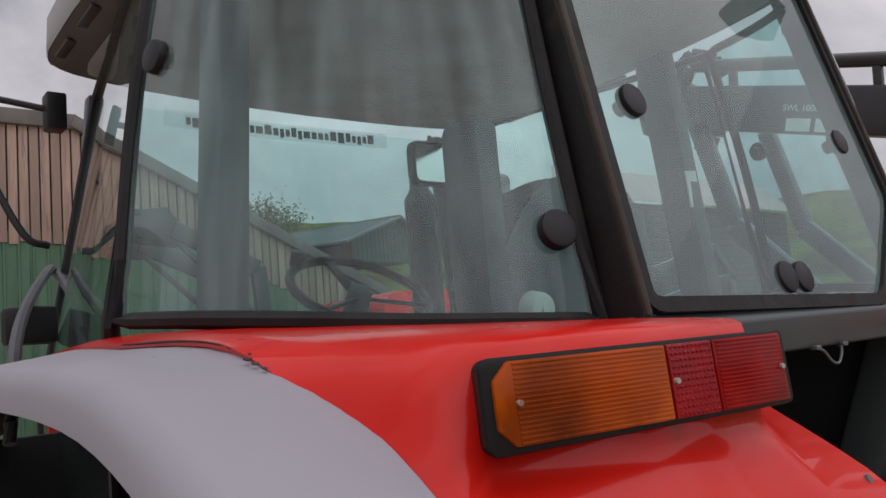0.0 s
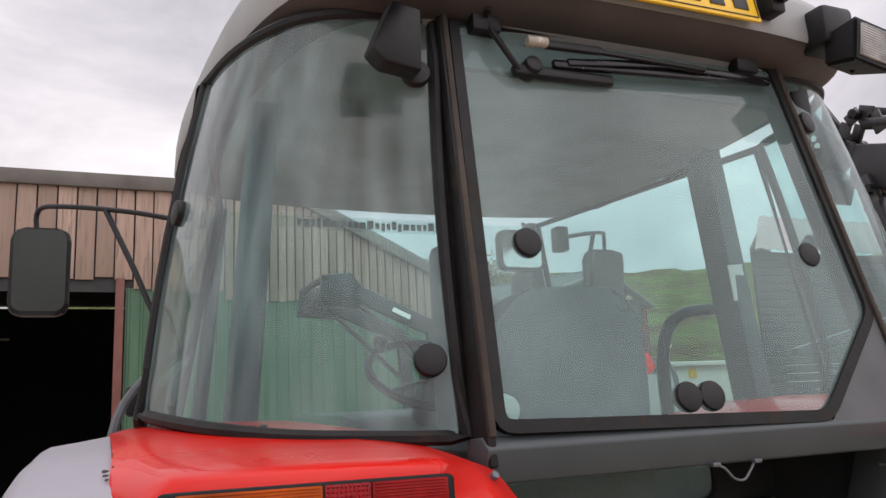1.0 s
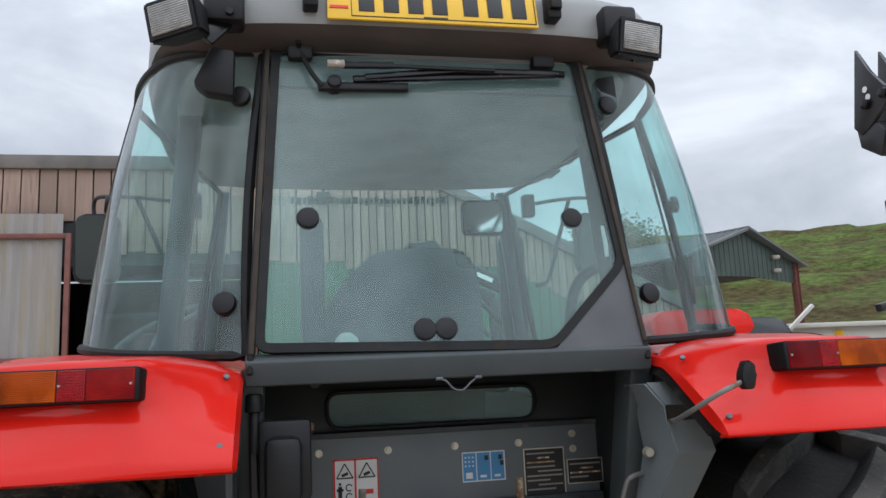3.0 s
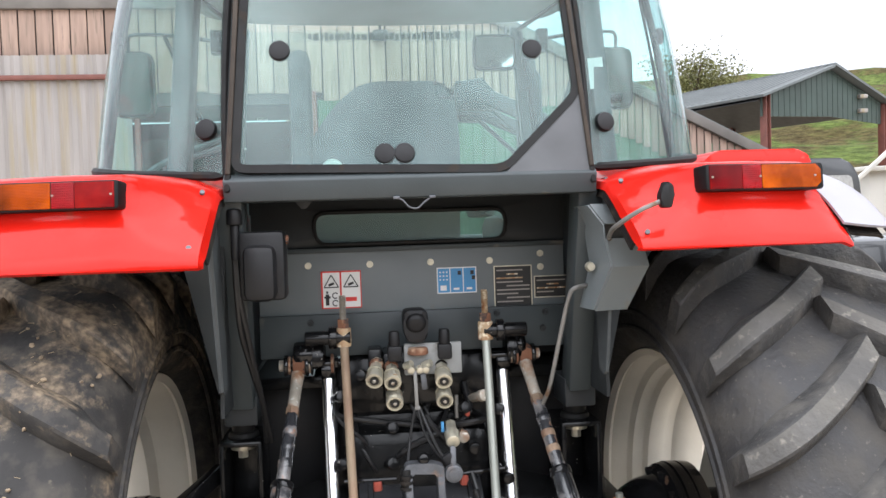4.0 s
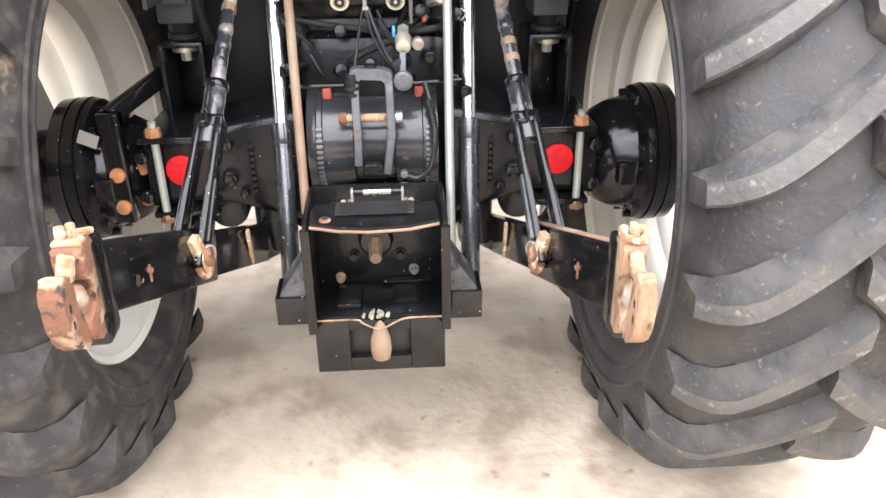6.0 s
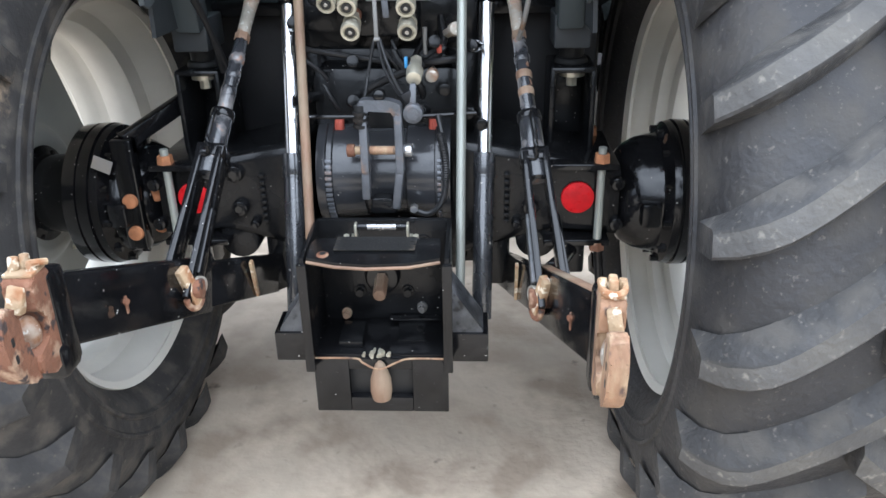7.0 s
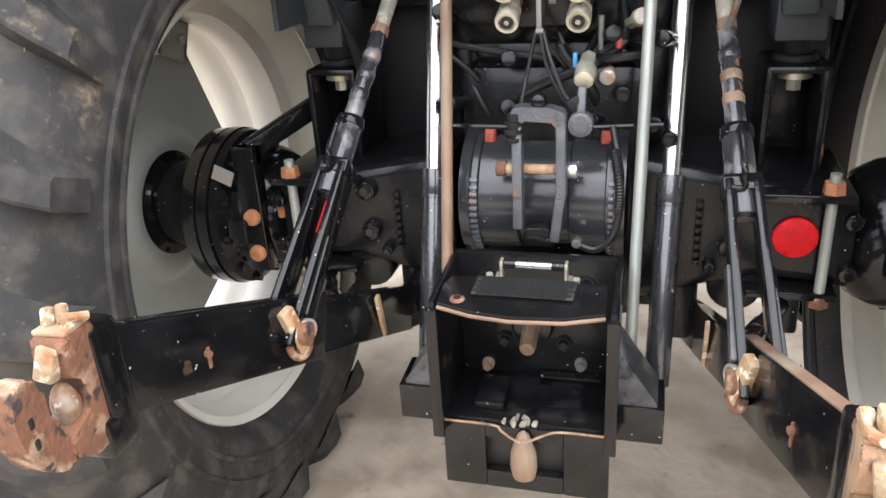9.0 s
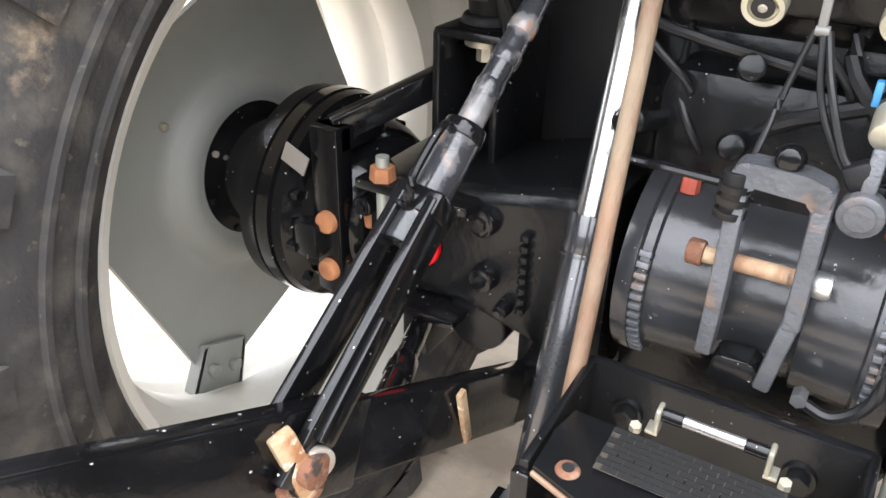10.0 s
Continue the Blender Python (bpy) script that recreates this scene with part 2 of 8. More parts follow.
LUG = mat("lug_rubber", (0.045, 0.0435, 0.0425), 0.6, var=0.28, scale=14, bump=0.5, bscale=60, spot=(0.082, 0.076, 0.068), sscale=13, sthr=0.56, spot2=(0.12, 0.11, 0.096), s2scale=80, s2thr=0.69, spec=0.35, soft=0.10)
MUDTYRE = mat("muddy_tyre_rubber", (0.0355, 0.0336, 0.0322), 0.75, var=0.3, scale=8, bump=0.3, bscale=60, spot=(0.0792, 0.0706, 0.0598), sscale=16, sthr=0.58, srough=0.95, spot2=(0.0936, 0.0828, 0.0662), s2scale=60, s2thr=0.71, spec=0.3, soft=0.10)
LUGTOP = mat("worn_lug_top", (0.088, 0.084, 0.079), 0.75, var=0.30, scale=6, bump=0.5, bscale=70, spot=(0.125, 0.117, 0.104), sscale=7, sthr=0.55, spot2=(0.19, 0.175, 0.15), s2scale=48, s2thr=0.66, spec=0.25, soft=0.12)
RIMWHITE = mat("cream_rim_paint", (0.66, 0.63, 0.56), 0.5, var=0.08, scale=5, bump=0.05, spot=(0.35, 0.25, 0.17), sscale=10, sthr=0.76)
DISCGREY = mat("grey_rim_disc_paint", (0.25, 0.255, 0.235), 0.5, var=0.10, scale=5, bump=0.05, bscale=150, spot=(0.22, 0.15, 0.10), sscale=15, sthr=0.76)
AMBER = mat("amber_lens", (0.27, 0.043, 0.002), 0.22, var=0.6, scale=9, spec=0.12, spot=(0.60, 0.125, 0.005), sscale=11, sthr=0.60, srough=0.2, soft=0.12)
LAMPBLACK = mat("lamp_rubber", (0.005, 0.005, 0.0055), 0.55, var=0.3, scale=20, spec=0.2)
REDLENS = mat("red_lens", (0.13, 0.002, 0.004), 0.22, var=0.55, scale=9, spec=0.12, spot=(0.30, 0.008, 0.006), sscale=11, sthr=0.60, srough=0.2, soft=0.12)
REFLEX = mat("red_reflector", (0.55, 0.006, 0.011), 0.3, var=0.2, scale=40, bump=0.3, bscale=500, spec=0.3)
REFLEXLENS = mat("red_lens_pattern", (0.26, 0.003, 0.007), 0.3, var=0.3, scale=30, bump=0.3, bscale=500, spec=0.25)
LAMPGLASS = mat("ribbed_lamp_glass", (0.27, 0.265, 0.25), 0.15, metal=0.4, var=0.25, scale=30, coat=0.6)
PLATEY = mat("yellow_plate", (0.75, 0.45, 0.012), 0.35, var=0.05, scale=6, spot=(0.55, 0.33, 0.02), sscale=20, sthr=0.72)
INK = mat("black_ink", (0.012, 0.012, 0.012), 0.5, var=0.1)
WHITEINK = mat("white_ink", (0.72, 0.72, 0.70), 0.5, var=0.06)
REDINK = mat("red_ink", (0.62, 0.03, 0.02), 0.5, var=0.1)
GREENINK = mat("green_ink", (0.05, 0.25, 0.08), 0.5, var=0.1)
BLUEINK = mat("blue_ink", (0.06, 0.26, 0.52), 0.45, var=0.12)
FABRIC = mat("dark_seat_cloth", (0.085, 0.09, 0.097), 0.9, var=0.2, scale=10)
LINER = mat("grey_cab_lining", (0.20, 0.21, 0.215), 0.9, var=0.2, scale=6)
TRIM = mat("grey_cab_plastic", (0.072, 0.075, 0.08), 0.6, var=0.15, scale=8)
MIRROR = mat("mirror_glass", (0.50, 0.53, 0.52), 0.03, metal=1.0, var=0.02)
CABLE = mat("cable_sleeve", (0.007, 0.007, 0.0076), 0.5, var=0.2, scale=20)
REARGLASS = glass("rear_pane", (0.66, 0.92, 0.90), 0.19, (1, 1, 0.5), 2.5, 0.29)
SIDEGLASS = glass("quarter_pane", (0.66, 0.92, 0.90), 0.07, (10, 10, 0.6), 1.6, 0.27)
LOWGLASS = glass("low_pane", (0.66, 0.92, 0.90), 0.25, (1, 1, 3), 2.0, 0.36)
CLEARGLASS = glass("door_pane", (0.80, 0.95, 0.93), 0.02, (1, 1, 1), 4.0, 0.05)
CONCRETE = mat("worn_concrete", (0.51, 0.425, 0.325), 0.85, var=0.30, scale=2.2, bump=0.5, bscale=30, spot=(0.34, 0.27, 0.20), sscale=4.0, sthr=0.54, spot2=(0.20, 0.16, 0.12), s2scale=12, s2thr=0.72, soft=0.10)
WOOD = mat("weathered_board", (0.32, 0.225, 0.178), 0.8, var=0.22, scale=3, stretch=(6, 6, 0.5), bump=0.3, bscale=30, spot=(0.20, 0.15, 0.12), sscale=4, sthr=0.62, rnd=0.35)
TIN = mat("rusted_corrugated_tin", (0.27, 0.25, 0.235), 0.6, metal=0.2, var=0.18, scale=1.2, stretch=(4, 4, 0.25), spot=(0.29, 0.245, 0.165), sscale=1.6, sthr=0.60, soft=0.10)
GREENTIN = mat("green_sheet_wall", (0.045, 0.11, 0.062), 0.6, var=0.2, scale=2, stretch=(3, 3, 0.5))
DARKGREEN = mat("dark_green_sheeting", (0.035, 0.052, 0.045), 0.5, var=0.15, scale=1.5)
GREYROOF = mat("grey_sheet_roof", (0.105, 0.115, 0.115), 0.6, var=0.15, scale=0.8)
PINKROOF = mat("faded_red_sheet_roof", (0.32, 0.23, 0.22), 0.7, var=0.15, scale=1.0)
BROWNPOST = mat("red_oxide_steel", (0.13, 0.042, 0.03), 0.6, var=0.2, scale=4)
DARKWOOD = mat("near_black_board", (0.02, 0.02, 0.021), 0.7, var=0.3, scale=3)
FASCIA = mat("grey_fascia_board", (0.12, 0.11, 0.10), 0.8, var=0.3, scale=2, bump=0.2)
HUTWHITE = mat("off_white_render", (0.62, 0.60, 0.55), 0.8, var=0.08, scale=1)
GRASS = mat("hill_grass", (0.085, 0.115, 0.030), 0.95, var=0.35, scale=0.09, bump=0.0, spot=(0.12, 0.085, 0.040), sscale=0.14, sthr=0.50, spot2=(0.05, 0.075, 0.02), s2scale=0.55, s2thr=0.58, stretch=(1, 1, 3.0))
def pasture(m):
    """Grass in soft patches of green and bracken brown, rough at several sizes."""
    n, l = m.node_tree.nodes, m.node_tree.links
    b = n["Principled BSDF"]
    co, mp = n.new("ShaderNodeTexCoord"), n.new("ShaderNodeMapping")
    mp.inputs["Scale"].default_value = (1, 1, 3.2)
    l.new(co.outputs["Object"], mp.inputs[0])

    def noisy(scale, detail, rough):
        t = n.new("ShaderNodeTexNoise")
        t.inputs["Scale"].default_value, t.inputs["Detail"].default_value, t.inputs["Roughness"].default_value = scale, detail, rough
        l.new(mp.outputs[0], t.inputs["Vector"])
        return t.outputs[0]

    def ramp(src, *stops):
        r = n.new("ShaderNodeValToRGB")
        e = r.color_ramp.elements
        e[0].position, e[0].color = stops[0][0], (*stops[0][1], 1)
        e[1].position, e[1].color = stops[-1][0], (*stops[-1][1], 1)
        for p, c in stops[1:-1]:
            e.new(p).color = (*c, 1)
        l.new(src, r.inputs[0])
        return r.outputs[0]
    patches = ramp(noisy(0.16, 10, 0.66), (0.36, (0.068, 0.050, 0.024)), (0.46, (0.098, 0.084, 0.034)), (0.53, (0.090, 0.122, 0.032)), (0.68, (0.145, 0.180, 0.052)))
    tufts = ramp(noisy(1.3, 8, 0.75), (0.34, (0.35, 0.35, 0.33)), (0.62, (1.25, 1.25, 1.2)))
    x = n.new("ShaderNodeMix")
    x.data_type, x.blend_type = "RGBA", "MULTIPLY"
    x.inputs[0].default_value = 1.0
    l.new(patches, x.inputs[6])
    l.new(tufts, x.inputs[7])
    l.new(x.outputs[2], b.inputs["Base Color"])
    bp = n.new("ShaderNodeBump")
    bp.inputs["Strength"].default_value, bp.inputs["Distance"].default_value = 0.8, 0.6
    l.new(noisy(1.0, 8, 0.7), bp.inputs["Height"])
    l.new(bp.outputs[0], b.inputs["Normal"])
    b.inputs["Specular IOR Level"].default_value = 0.1


pasture(GRASS)
STRAW = mat("dry_straw", (0.30, 0.23, 0.14), 0.9, var=0.3, scale=20)
MUD = mat("dried_mud", (0.27, 0.205, 0.135), 0.95, var=0.4, scale=18, bump=0.6, bscale=60, spot=(0.16, 0.12, 0.085), sscale=22, sthr=0.55)
LEAF = mat("autumn_leaf", (0.10, 0.10, 0.03), 0.8, var=0.4, scale=3)
BARK = mat("tree_bark", (0.08, 0.06, 0.045), 0.9, var=0.3, scale=6)
CARPAINT = mat("black_car_paint", (0.012, 0.013, 0.015), 0.2, var=0.1, coat=0.6)
LOADERBLK = mat("black_loader_paint", (0.016, 0.016, 0.018), 0.38, var=0.3, scale=6, spot=(0.06, 0.055, 0.05), sscale=12, sthr=0.70)
MACHGREEN = mat("green_machine_paint", (0.025, 0.07, 0.045), 0.4, var=0.2, scale=4)


def caked(m, z0, z1):
    """Dried mud that sticks to the upper part of a tyre in patches."""
    n, l = m.node_tree.nodes, m.node_tree.links
    b = n["Principled BSDF"]
    clean = b.inputs["Base Color"].links[0].from_socket
    geo, sep = n.new("ShaderNodeNewGeometry"), n.new("ShaderNodeSeparateXYZ")
    l.new(geo.outputs["Position"], sep.inputs[0])
    hi = n.new("ShaderNodeMapRange")
    hi.inputs[1].default_value, hi.inputs[2].default_value = z0, z1
    hi.inputs[3].default_value, hi.inputs[4].default_value = -0.18, 0.06
    l.new(sep.outputs[2], hi.inputs[0])
    big, fine = n.new("ShaderNodeTexNoise"), n.new("ShaderNodeTexNoise")
    big.inputs["Scale"].default_value, big.inputs["Detail"].default_value = 7.0, 10.0
    big.inputs["Roughness"].default_value = 0.68
    fine.inputs["Scale"].default_value, fine.inputs["Detail"].default_value = 55.0, 6.0
    l.new(geo.outputs["Position"], big.inputs["Vector"])
    l.new(geo.outputs["Position"], fine.inputs["Vector"])
    add, step = n.new("ShaderNodeMath"), n.new("ShaderNodeMapRange")
    l.new(big.outputs[0], add.inputs[0])
    l.new(hi.outputs[0], add.inputs[1])
    step.inputs[1].default_value, step.inputs[2].default_value = 0.47, 0.58
    l.new(add.outputs[0], step.inputs[0])
    tone = n.new("ShaderNodeValToRGB")
    tone.color_ramp.elements[0].position, tone.color_ramp.elements[0].color = 0.36, (0.075, 0.060, 0.046, 1)
    tone.color_ramp.elements[1].position, tone.color_ramp.elements[1].color = 0.72, (0.28, 0.215, 0.145, 1)
    l.new(fine.outputs[0], tone.inputs[0])
    x = n.new("ShaderNodeMix")
    x.data_type = "RGBA"
    l.new(step.outputs[0], x.inputs[0])
    l.new(clean, x.inputs[6])
    l.new(tone.outputs[0], x.inputs[7])
    l.new(x.outputs[2], b.inputs["Base Color"])


caked(MUDTYRE, 1.15, 1.6)


# ---------------------------------------------------------------- mesh helpers
def link_mesh(name, bm, material, smooth=40.0):
    bmesh.ops.recalc_face_normals(bm, faces=bm.faces)
    me = bpy.data.meshes.new(name)
    bm.to_mesh(me)
    bm.free()
    for m in (material if isinstance(material, (list, tuple)) else (material,)):
        me.materials.append(m)
    if smooth:
        me.shade_smooth()
        me.set_sharp_from_angle(angle=radians(smooth))
    return me


def part(name, bm, material, parent=None, label="", smooth=40.0):
    """One mesh object, child of a thing or of a part."""
    ob = new(name, link_mesh(name, bm, material, smooth))
    if parent is not None:
        ob.parent = parent
    if label:
        ob["label"] = label
    return ob


def thing(name, label, category, group="", kind=""):
    return tagged(new(name), label, category, group, kind)


def merge(bm, src, m=None):
    """Adds the bmesh src to bm, moved by m."""
    if m is not None:
        bmesh.ops.transform(src, matrix=m, verts=src.verts)
    me = bpy.data.meshes.new("tmp")
    src.to_mesh(me)
    src.free()
    bm.from_mesh(me)
    bpy.data.meshes.remove(me)


def box(bm, lo, hi, bevel=0.004, m=None):
    s = bmesh.new()
    bmesh.ops.create_cube(s, size=1)
    for v in s.verts:
        v.co = Vector([a + (c + 0.5) * (b - a) for a, b, c in zip(lo, hi, v.co)])
    if bevel:
        lim = 0.45 * min(abs(b - a) for a, b in zip(lo, hi))
        bmesh.ops.bevel(s, geom=list(s.edges), offset=min(bevel, lim), segments=2, affect="EDGES", profile=0.5)
    merge(bm, s, m)
    return bm


def aim(p0, p1):
    d = Vector(p1) - Vector(p0)
    return Matrix.Translation(p0) @ d.to_track_quat("Z", "Y").to_matrix().to_4x4(), d.length


def cyl(bm, p0, p1, r0, r1=None, seg=20, bevel=0.0):
    """A capped cylinder or cone from p0 to p1."""
    m, h = aim(p0, p1)
    s = bmesh.new()
    r1 = r0 if r1 is None else r1
    bmesh.ops.create_cone(s, cap_ends=True, segments=seg, radius1=r0, radius2=r1, depth=h)
    bmesh.ops.translate(s, vec=(0, 0, h / 2), verts=s.verts)
    if bevel:
        rim = [e for e in s.edges if abs(e.verts[0].co.z - e.verts[1].co.z) < 1e-6]
        bmesh.ops.bevel(s, geom=rim, offset=bevel, segments=2, affect="EDGES", profile=0.5)
    merge(bm, s, m)
    return bm


def bar(bm, p0, p1, w, t, up=(0, 0, 1), bevel=0.004):
    """A straight bar of section w (across) by t (along up) from p0 to p1."""
    a, b = Vector(p0), Vector(p1)
    y = (b - a).normalized()
    x = y.cross(Vector(up)).normalized()
    z = x.cross(y)
    m = Matrix((x, y, z)).transposed().to_4x4()
    m.translation = (a + b) / 2
    h = (b - a).length / 2
    return box(bm, (-w / 2, -h, -t / 2), (w / 2, h, t / 2), bevel, m)


def tube(bm, pts, r, seg=10, close=False):
    """A round tube along points."""
    pts = [Vector(p) for p in pts]
    rings = []
    n = len(pts)
    ref = Vector((0.13, 0.31, 0.94))
    for i, p in enumerate(pts):
        d = (pts[(i + 1) % n] - pts[i - 1]) if close else (pts[min(i + 1, n - 1)] - pts[max(i - 1, 0)])
        d.normalize()
        u = d.cross(ref).normalized()
        v = d.cross(u)
        rr = r[i] if isinstance(r, (list, tuple)) else r
        rings.append([bm.verts.new(p + rr * (math.cos(a) * u + math.sin(a) * v)) for a in [2 * math.pi * k / seg for k in range(seg)]])
    for i in range(n if close else n - 1):
        a, b = rings[i], rings[(i + 1) % n]
        for k in range(seg):
            bm.faces.new((a[k], a[(k + 1) % seg], b[(k + 1) % seg], b[k]))
    if not close:
        bm.faces.new(rings[0][::-1])
        bm.faces.new(rings[-1])
    return bm


def smooth_path(pts, n=6):
    """Catmull-Rom through points."""
    p = [Vector(q) for q in pts]
    p = [2 * p[0] - p[1]] + p + [2 * p[-1] - p[-2]]
    out = []
    for i in range(1, len(p) - 2):
        for k in range(n):
            t = k / n
            out.append(0.5 * ((2 * p[i]) + (p[i + 1] - p[i - 1]) * t + (2 * p[i - 1] - 5 * p[i] + 4 * p[i + 1] - p[i + 2]) * t * t + (3 * p[i] - p[i - 1] - 3 * p[i + 1] + p[i + 2]) * t ** 3))
    out.append(p[-2])
    return out


def prism(bm, poly, axis, a, b, bevel=0.0):
    """A flat polygon pushed from a to b along an axis; poly gives the other two coordinates in order."""
    def at(p, d):
        q = list(p)
        q.insert("xyz".index(axis), d)
        return q
    s = bmesh.new()
    v0 = [s.verts.new(at(p, a)) for p in poly]
    v1 = [s.verts.new(at(p, b)) for p in poly]
    s.faces.new(v0)
    s.faces.new(v1[::-1])
    k = len(poly)
    for i in range(k):
        s.faces.new((v0[i], v0[(i + 1) % k], v1[(i + 1) % k], v1[i]))
    if bevel:
        bmesh.ops.bevel(s, geom=list(s.edges), offset=bevel, segments=2, affect="EDGES", profile=0.5)
    merge(bm, s)
    return bm


def spin(bm, prof, centre, axis="x", seg=48, closed=False):
    """Turns a profile of (along, radius) round an axis through centre."""
    rings = []
    for a, r in prof:
        ring = []
        for k in range(seg):
            t = 2 * math.pi * k / seg
            c, s = r * math.cos(t), r * math.sin(t)
            o = {"x": (a, c, s), "y": (c, a, s), "z": (c, s, a)}[axis]
            ring.append(bm.verts.new(Vector(centre) + Vector(o)))
        rings.append(ring)
    n = len(rings)
    for i in range(n if closed else n - 1):
        p, q = rings[i], rings[(i + 1) % n]
        for k in range(seg):
            bm.faces.new((p[k], p[(k + 1) % seg], q[(k + 1) % seg], q[k]))
    if not closed:
        bm.faces.new(rings[0])
        bm.faces.new(rings[-1][::-1])
    return bm


def sheet(bm, rows, thick=0.0, up=None):
    """A quad sheet over rows of points, with thickness along its normals."""
    g = [[bm.verts.new(p) for p in r] for r in rows]
    fs = []
    for i in range(len(g) - 1):
        for j in range(len(g[0]) - 1):
            fs.append(bm.faces.new((g[i][j], g[i][j + 1], g[i + 1][j + 1], g[i + 1][j])))
    if thick:
        bm.normal_update()
        bmesh.ops.solidify(bm, geom=fs, thickness=thick)
    return bm


def hexbolt(bm, p, axis, r, h, seg=6):
    d = Vector(axis).normalized()
    return cyl(bm, p, Vector(p) + d * h, r, r * 0.93, seg)


B = bmesh.new

# ---------------------------------------------------------------- ground and hill
AX_Y, AX_Z = 0.08, 0.835          # rear axle


def build_ground():
    bm = B()
    n = 40
    xs = [-900, -300, -100, -40, -20] + [-12 + 24 * i / n for i in range(n + 1)] + [20, 40, 100, 300, 900]
    ys = [-900, -300, -100, -40, -20] + [-8 + 24 * i / n for i in range(n + 1)] + [20, 40, 100, 300, 900]
    rows = [[(x, y, 0.006 * noise.noise((x * 1.3, y * 1.3, 0.0)) - 0.004 if abs(x) < 13 and abs(y) < 17 else -0.004) for x in xs] for y in ys]
    sheet(bm, rows)
    ob = part("ground", bm, CONCRETE)
    tagged(ob, "pale worn concrete farmyard with brown stains", "ground", kind="structure")


def build_hill():
    bm = B()
    rows = []
    for i in range(41):
        d = i / 40
        row = []
        for j in range(81):
            a = radians(-5 + 120 * j / 80)
            r = 42 + 78 * d
            h = -0.5 + 21.5 * (d ** 0.8) * (0.93 + 0.10 * math.sin(a * 3 + 0.6))
            h += 0.9 * noise.noise((r * 0.09 * math.sin(a) * 2, r * 0.1 * math.cos(a) * 2, 3.1)) * min(1, d * 4)
            h += 0.55 * math.sin(h * 2.4 + 2 * noise.noise((a * 9, d * 2, 1.0))) * min(1, d * 3)
            row.append((r * math.sin(a), r * math.cos(a), h))
        rows.append(row)
    sheet(bm, rows)
    ob = part("hillside", bm, GRASS)
    tagged(ob, "steep green pasture hillside with sheep terraces and bracken", "hill", kind="structure")


build_ground()
build_hill()

# ---------------------------------------------------------------- the tractor
tractor = thing("tractor", "red and grey farm tractor with black rear linkage, parked on concrete", "tractor")


def T(name, bm, material, label="", smooth=40.0, parent=None):
    return part(name, bm, material, parent or tractor, label, smooth)


# wheels -----------------------------------------------------------
XC, R_TYRE, R_LUG = 0.968, 0.838, 0.884


def build_lug_mesh(side):
    """One tread bar, from the shoulder to the middle, at the tyre's rear; x is away from the tyre's middle plane."""
    bm = B()
    n = 10
    rows = []
    for i in range(n + 1):
        u = i / n
        x = 0.316 - u * 0.338
        lead = 0.10 * u + 0.165 * u ** 1.7
        h = (0.054 + 0.014 * u) / 2 / R_LUG
        r = R_LUG - 0.085 * max(0, (x - 0.195) / 0.121) ** 2
        low = R_TYRE - 0.012 - 0.15 * max(0, (x - 0.215) / 0.115) ** 2
        mid = r - 0.006
        sk = 1 - 0.75 * max(0, (x - 0.24) / 0.076)
        prof = [(low, -h - 0.020 * sk), (mid, -h - 0.003), (r, -h + 0.005), (r, h - 0.006), (mid, h + 0.004), (low, h + 0.050 * sk)]
        rows.append([bm.verts.new((side * x, -q * math.cos(lead + d), q * math.sin(lead + d))) for q, d in prof])
    for p, q in zip(rows, rows[1:]):
        for k in range(5):
            f = bm.faces.new((p[k], p[k + 1], q[k + 1], q[k]))
            f.material_index = 1 if k == 2 else 0
    bm.faces.new(rows[0])
    bm.faces.new(rows[-1][::-1])
    return bm


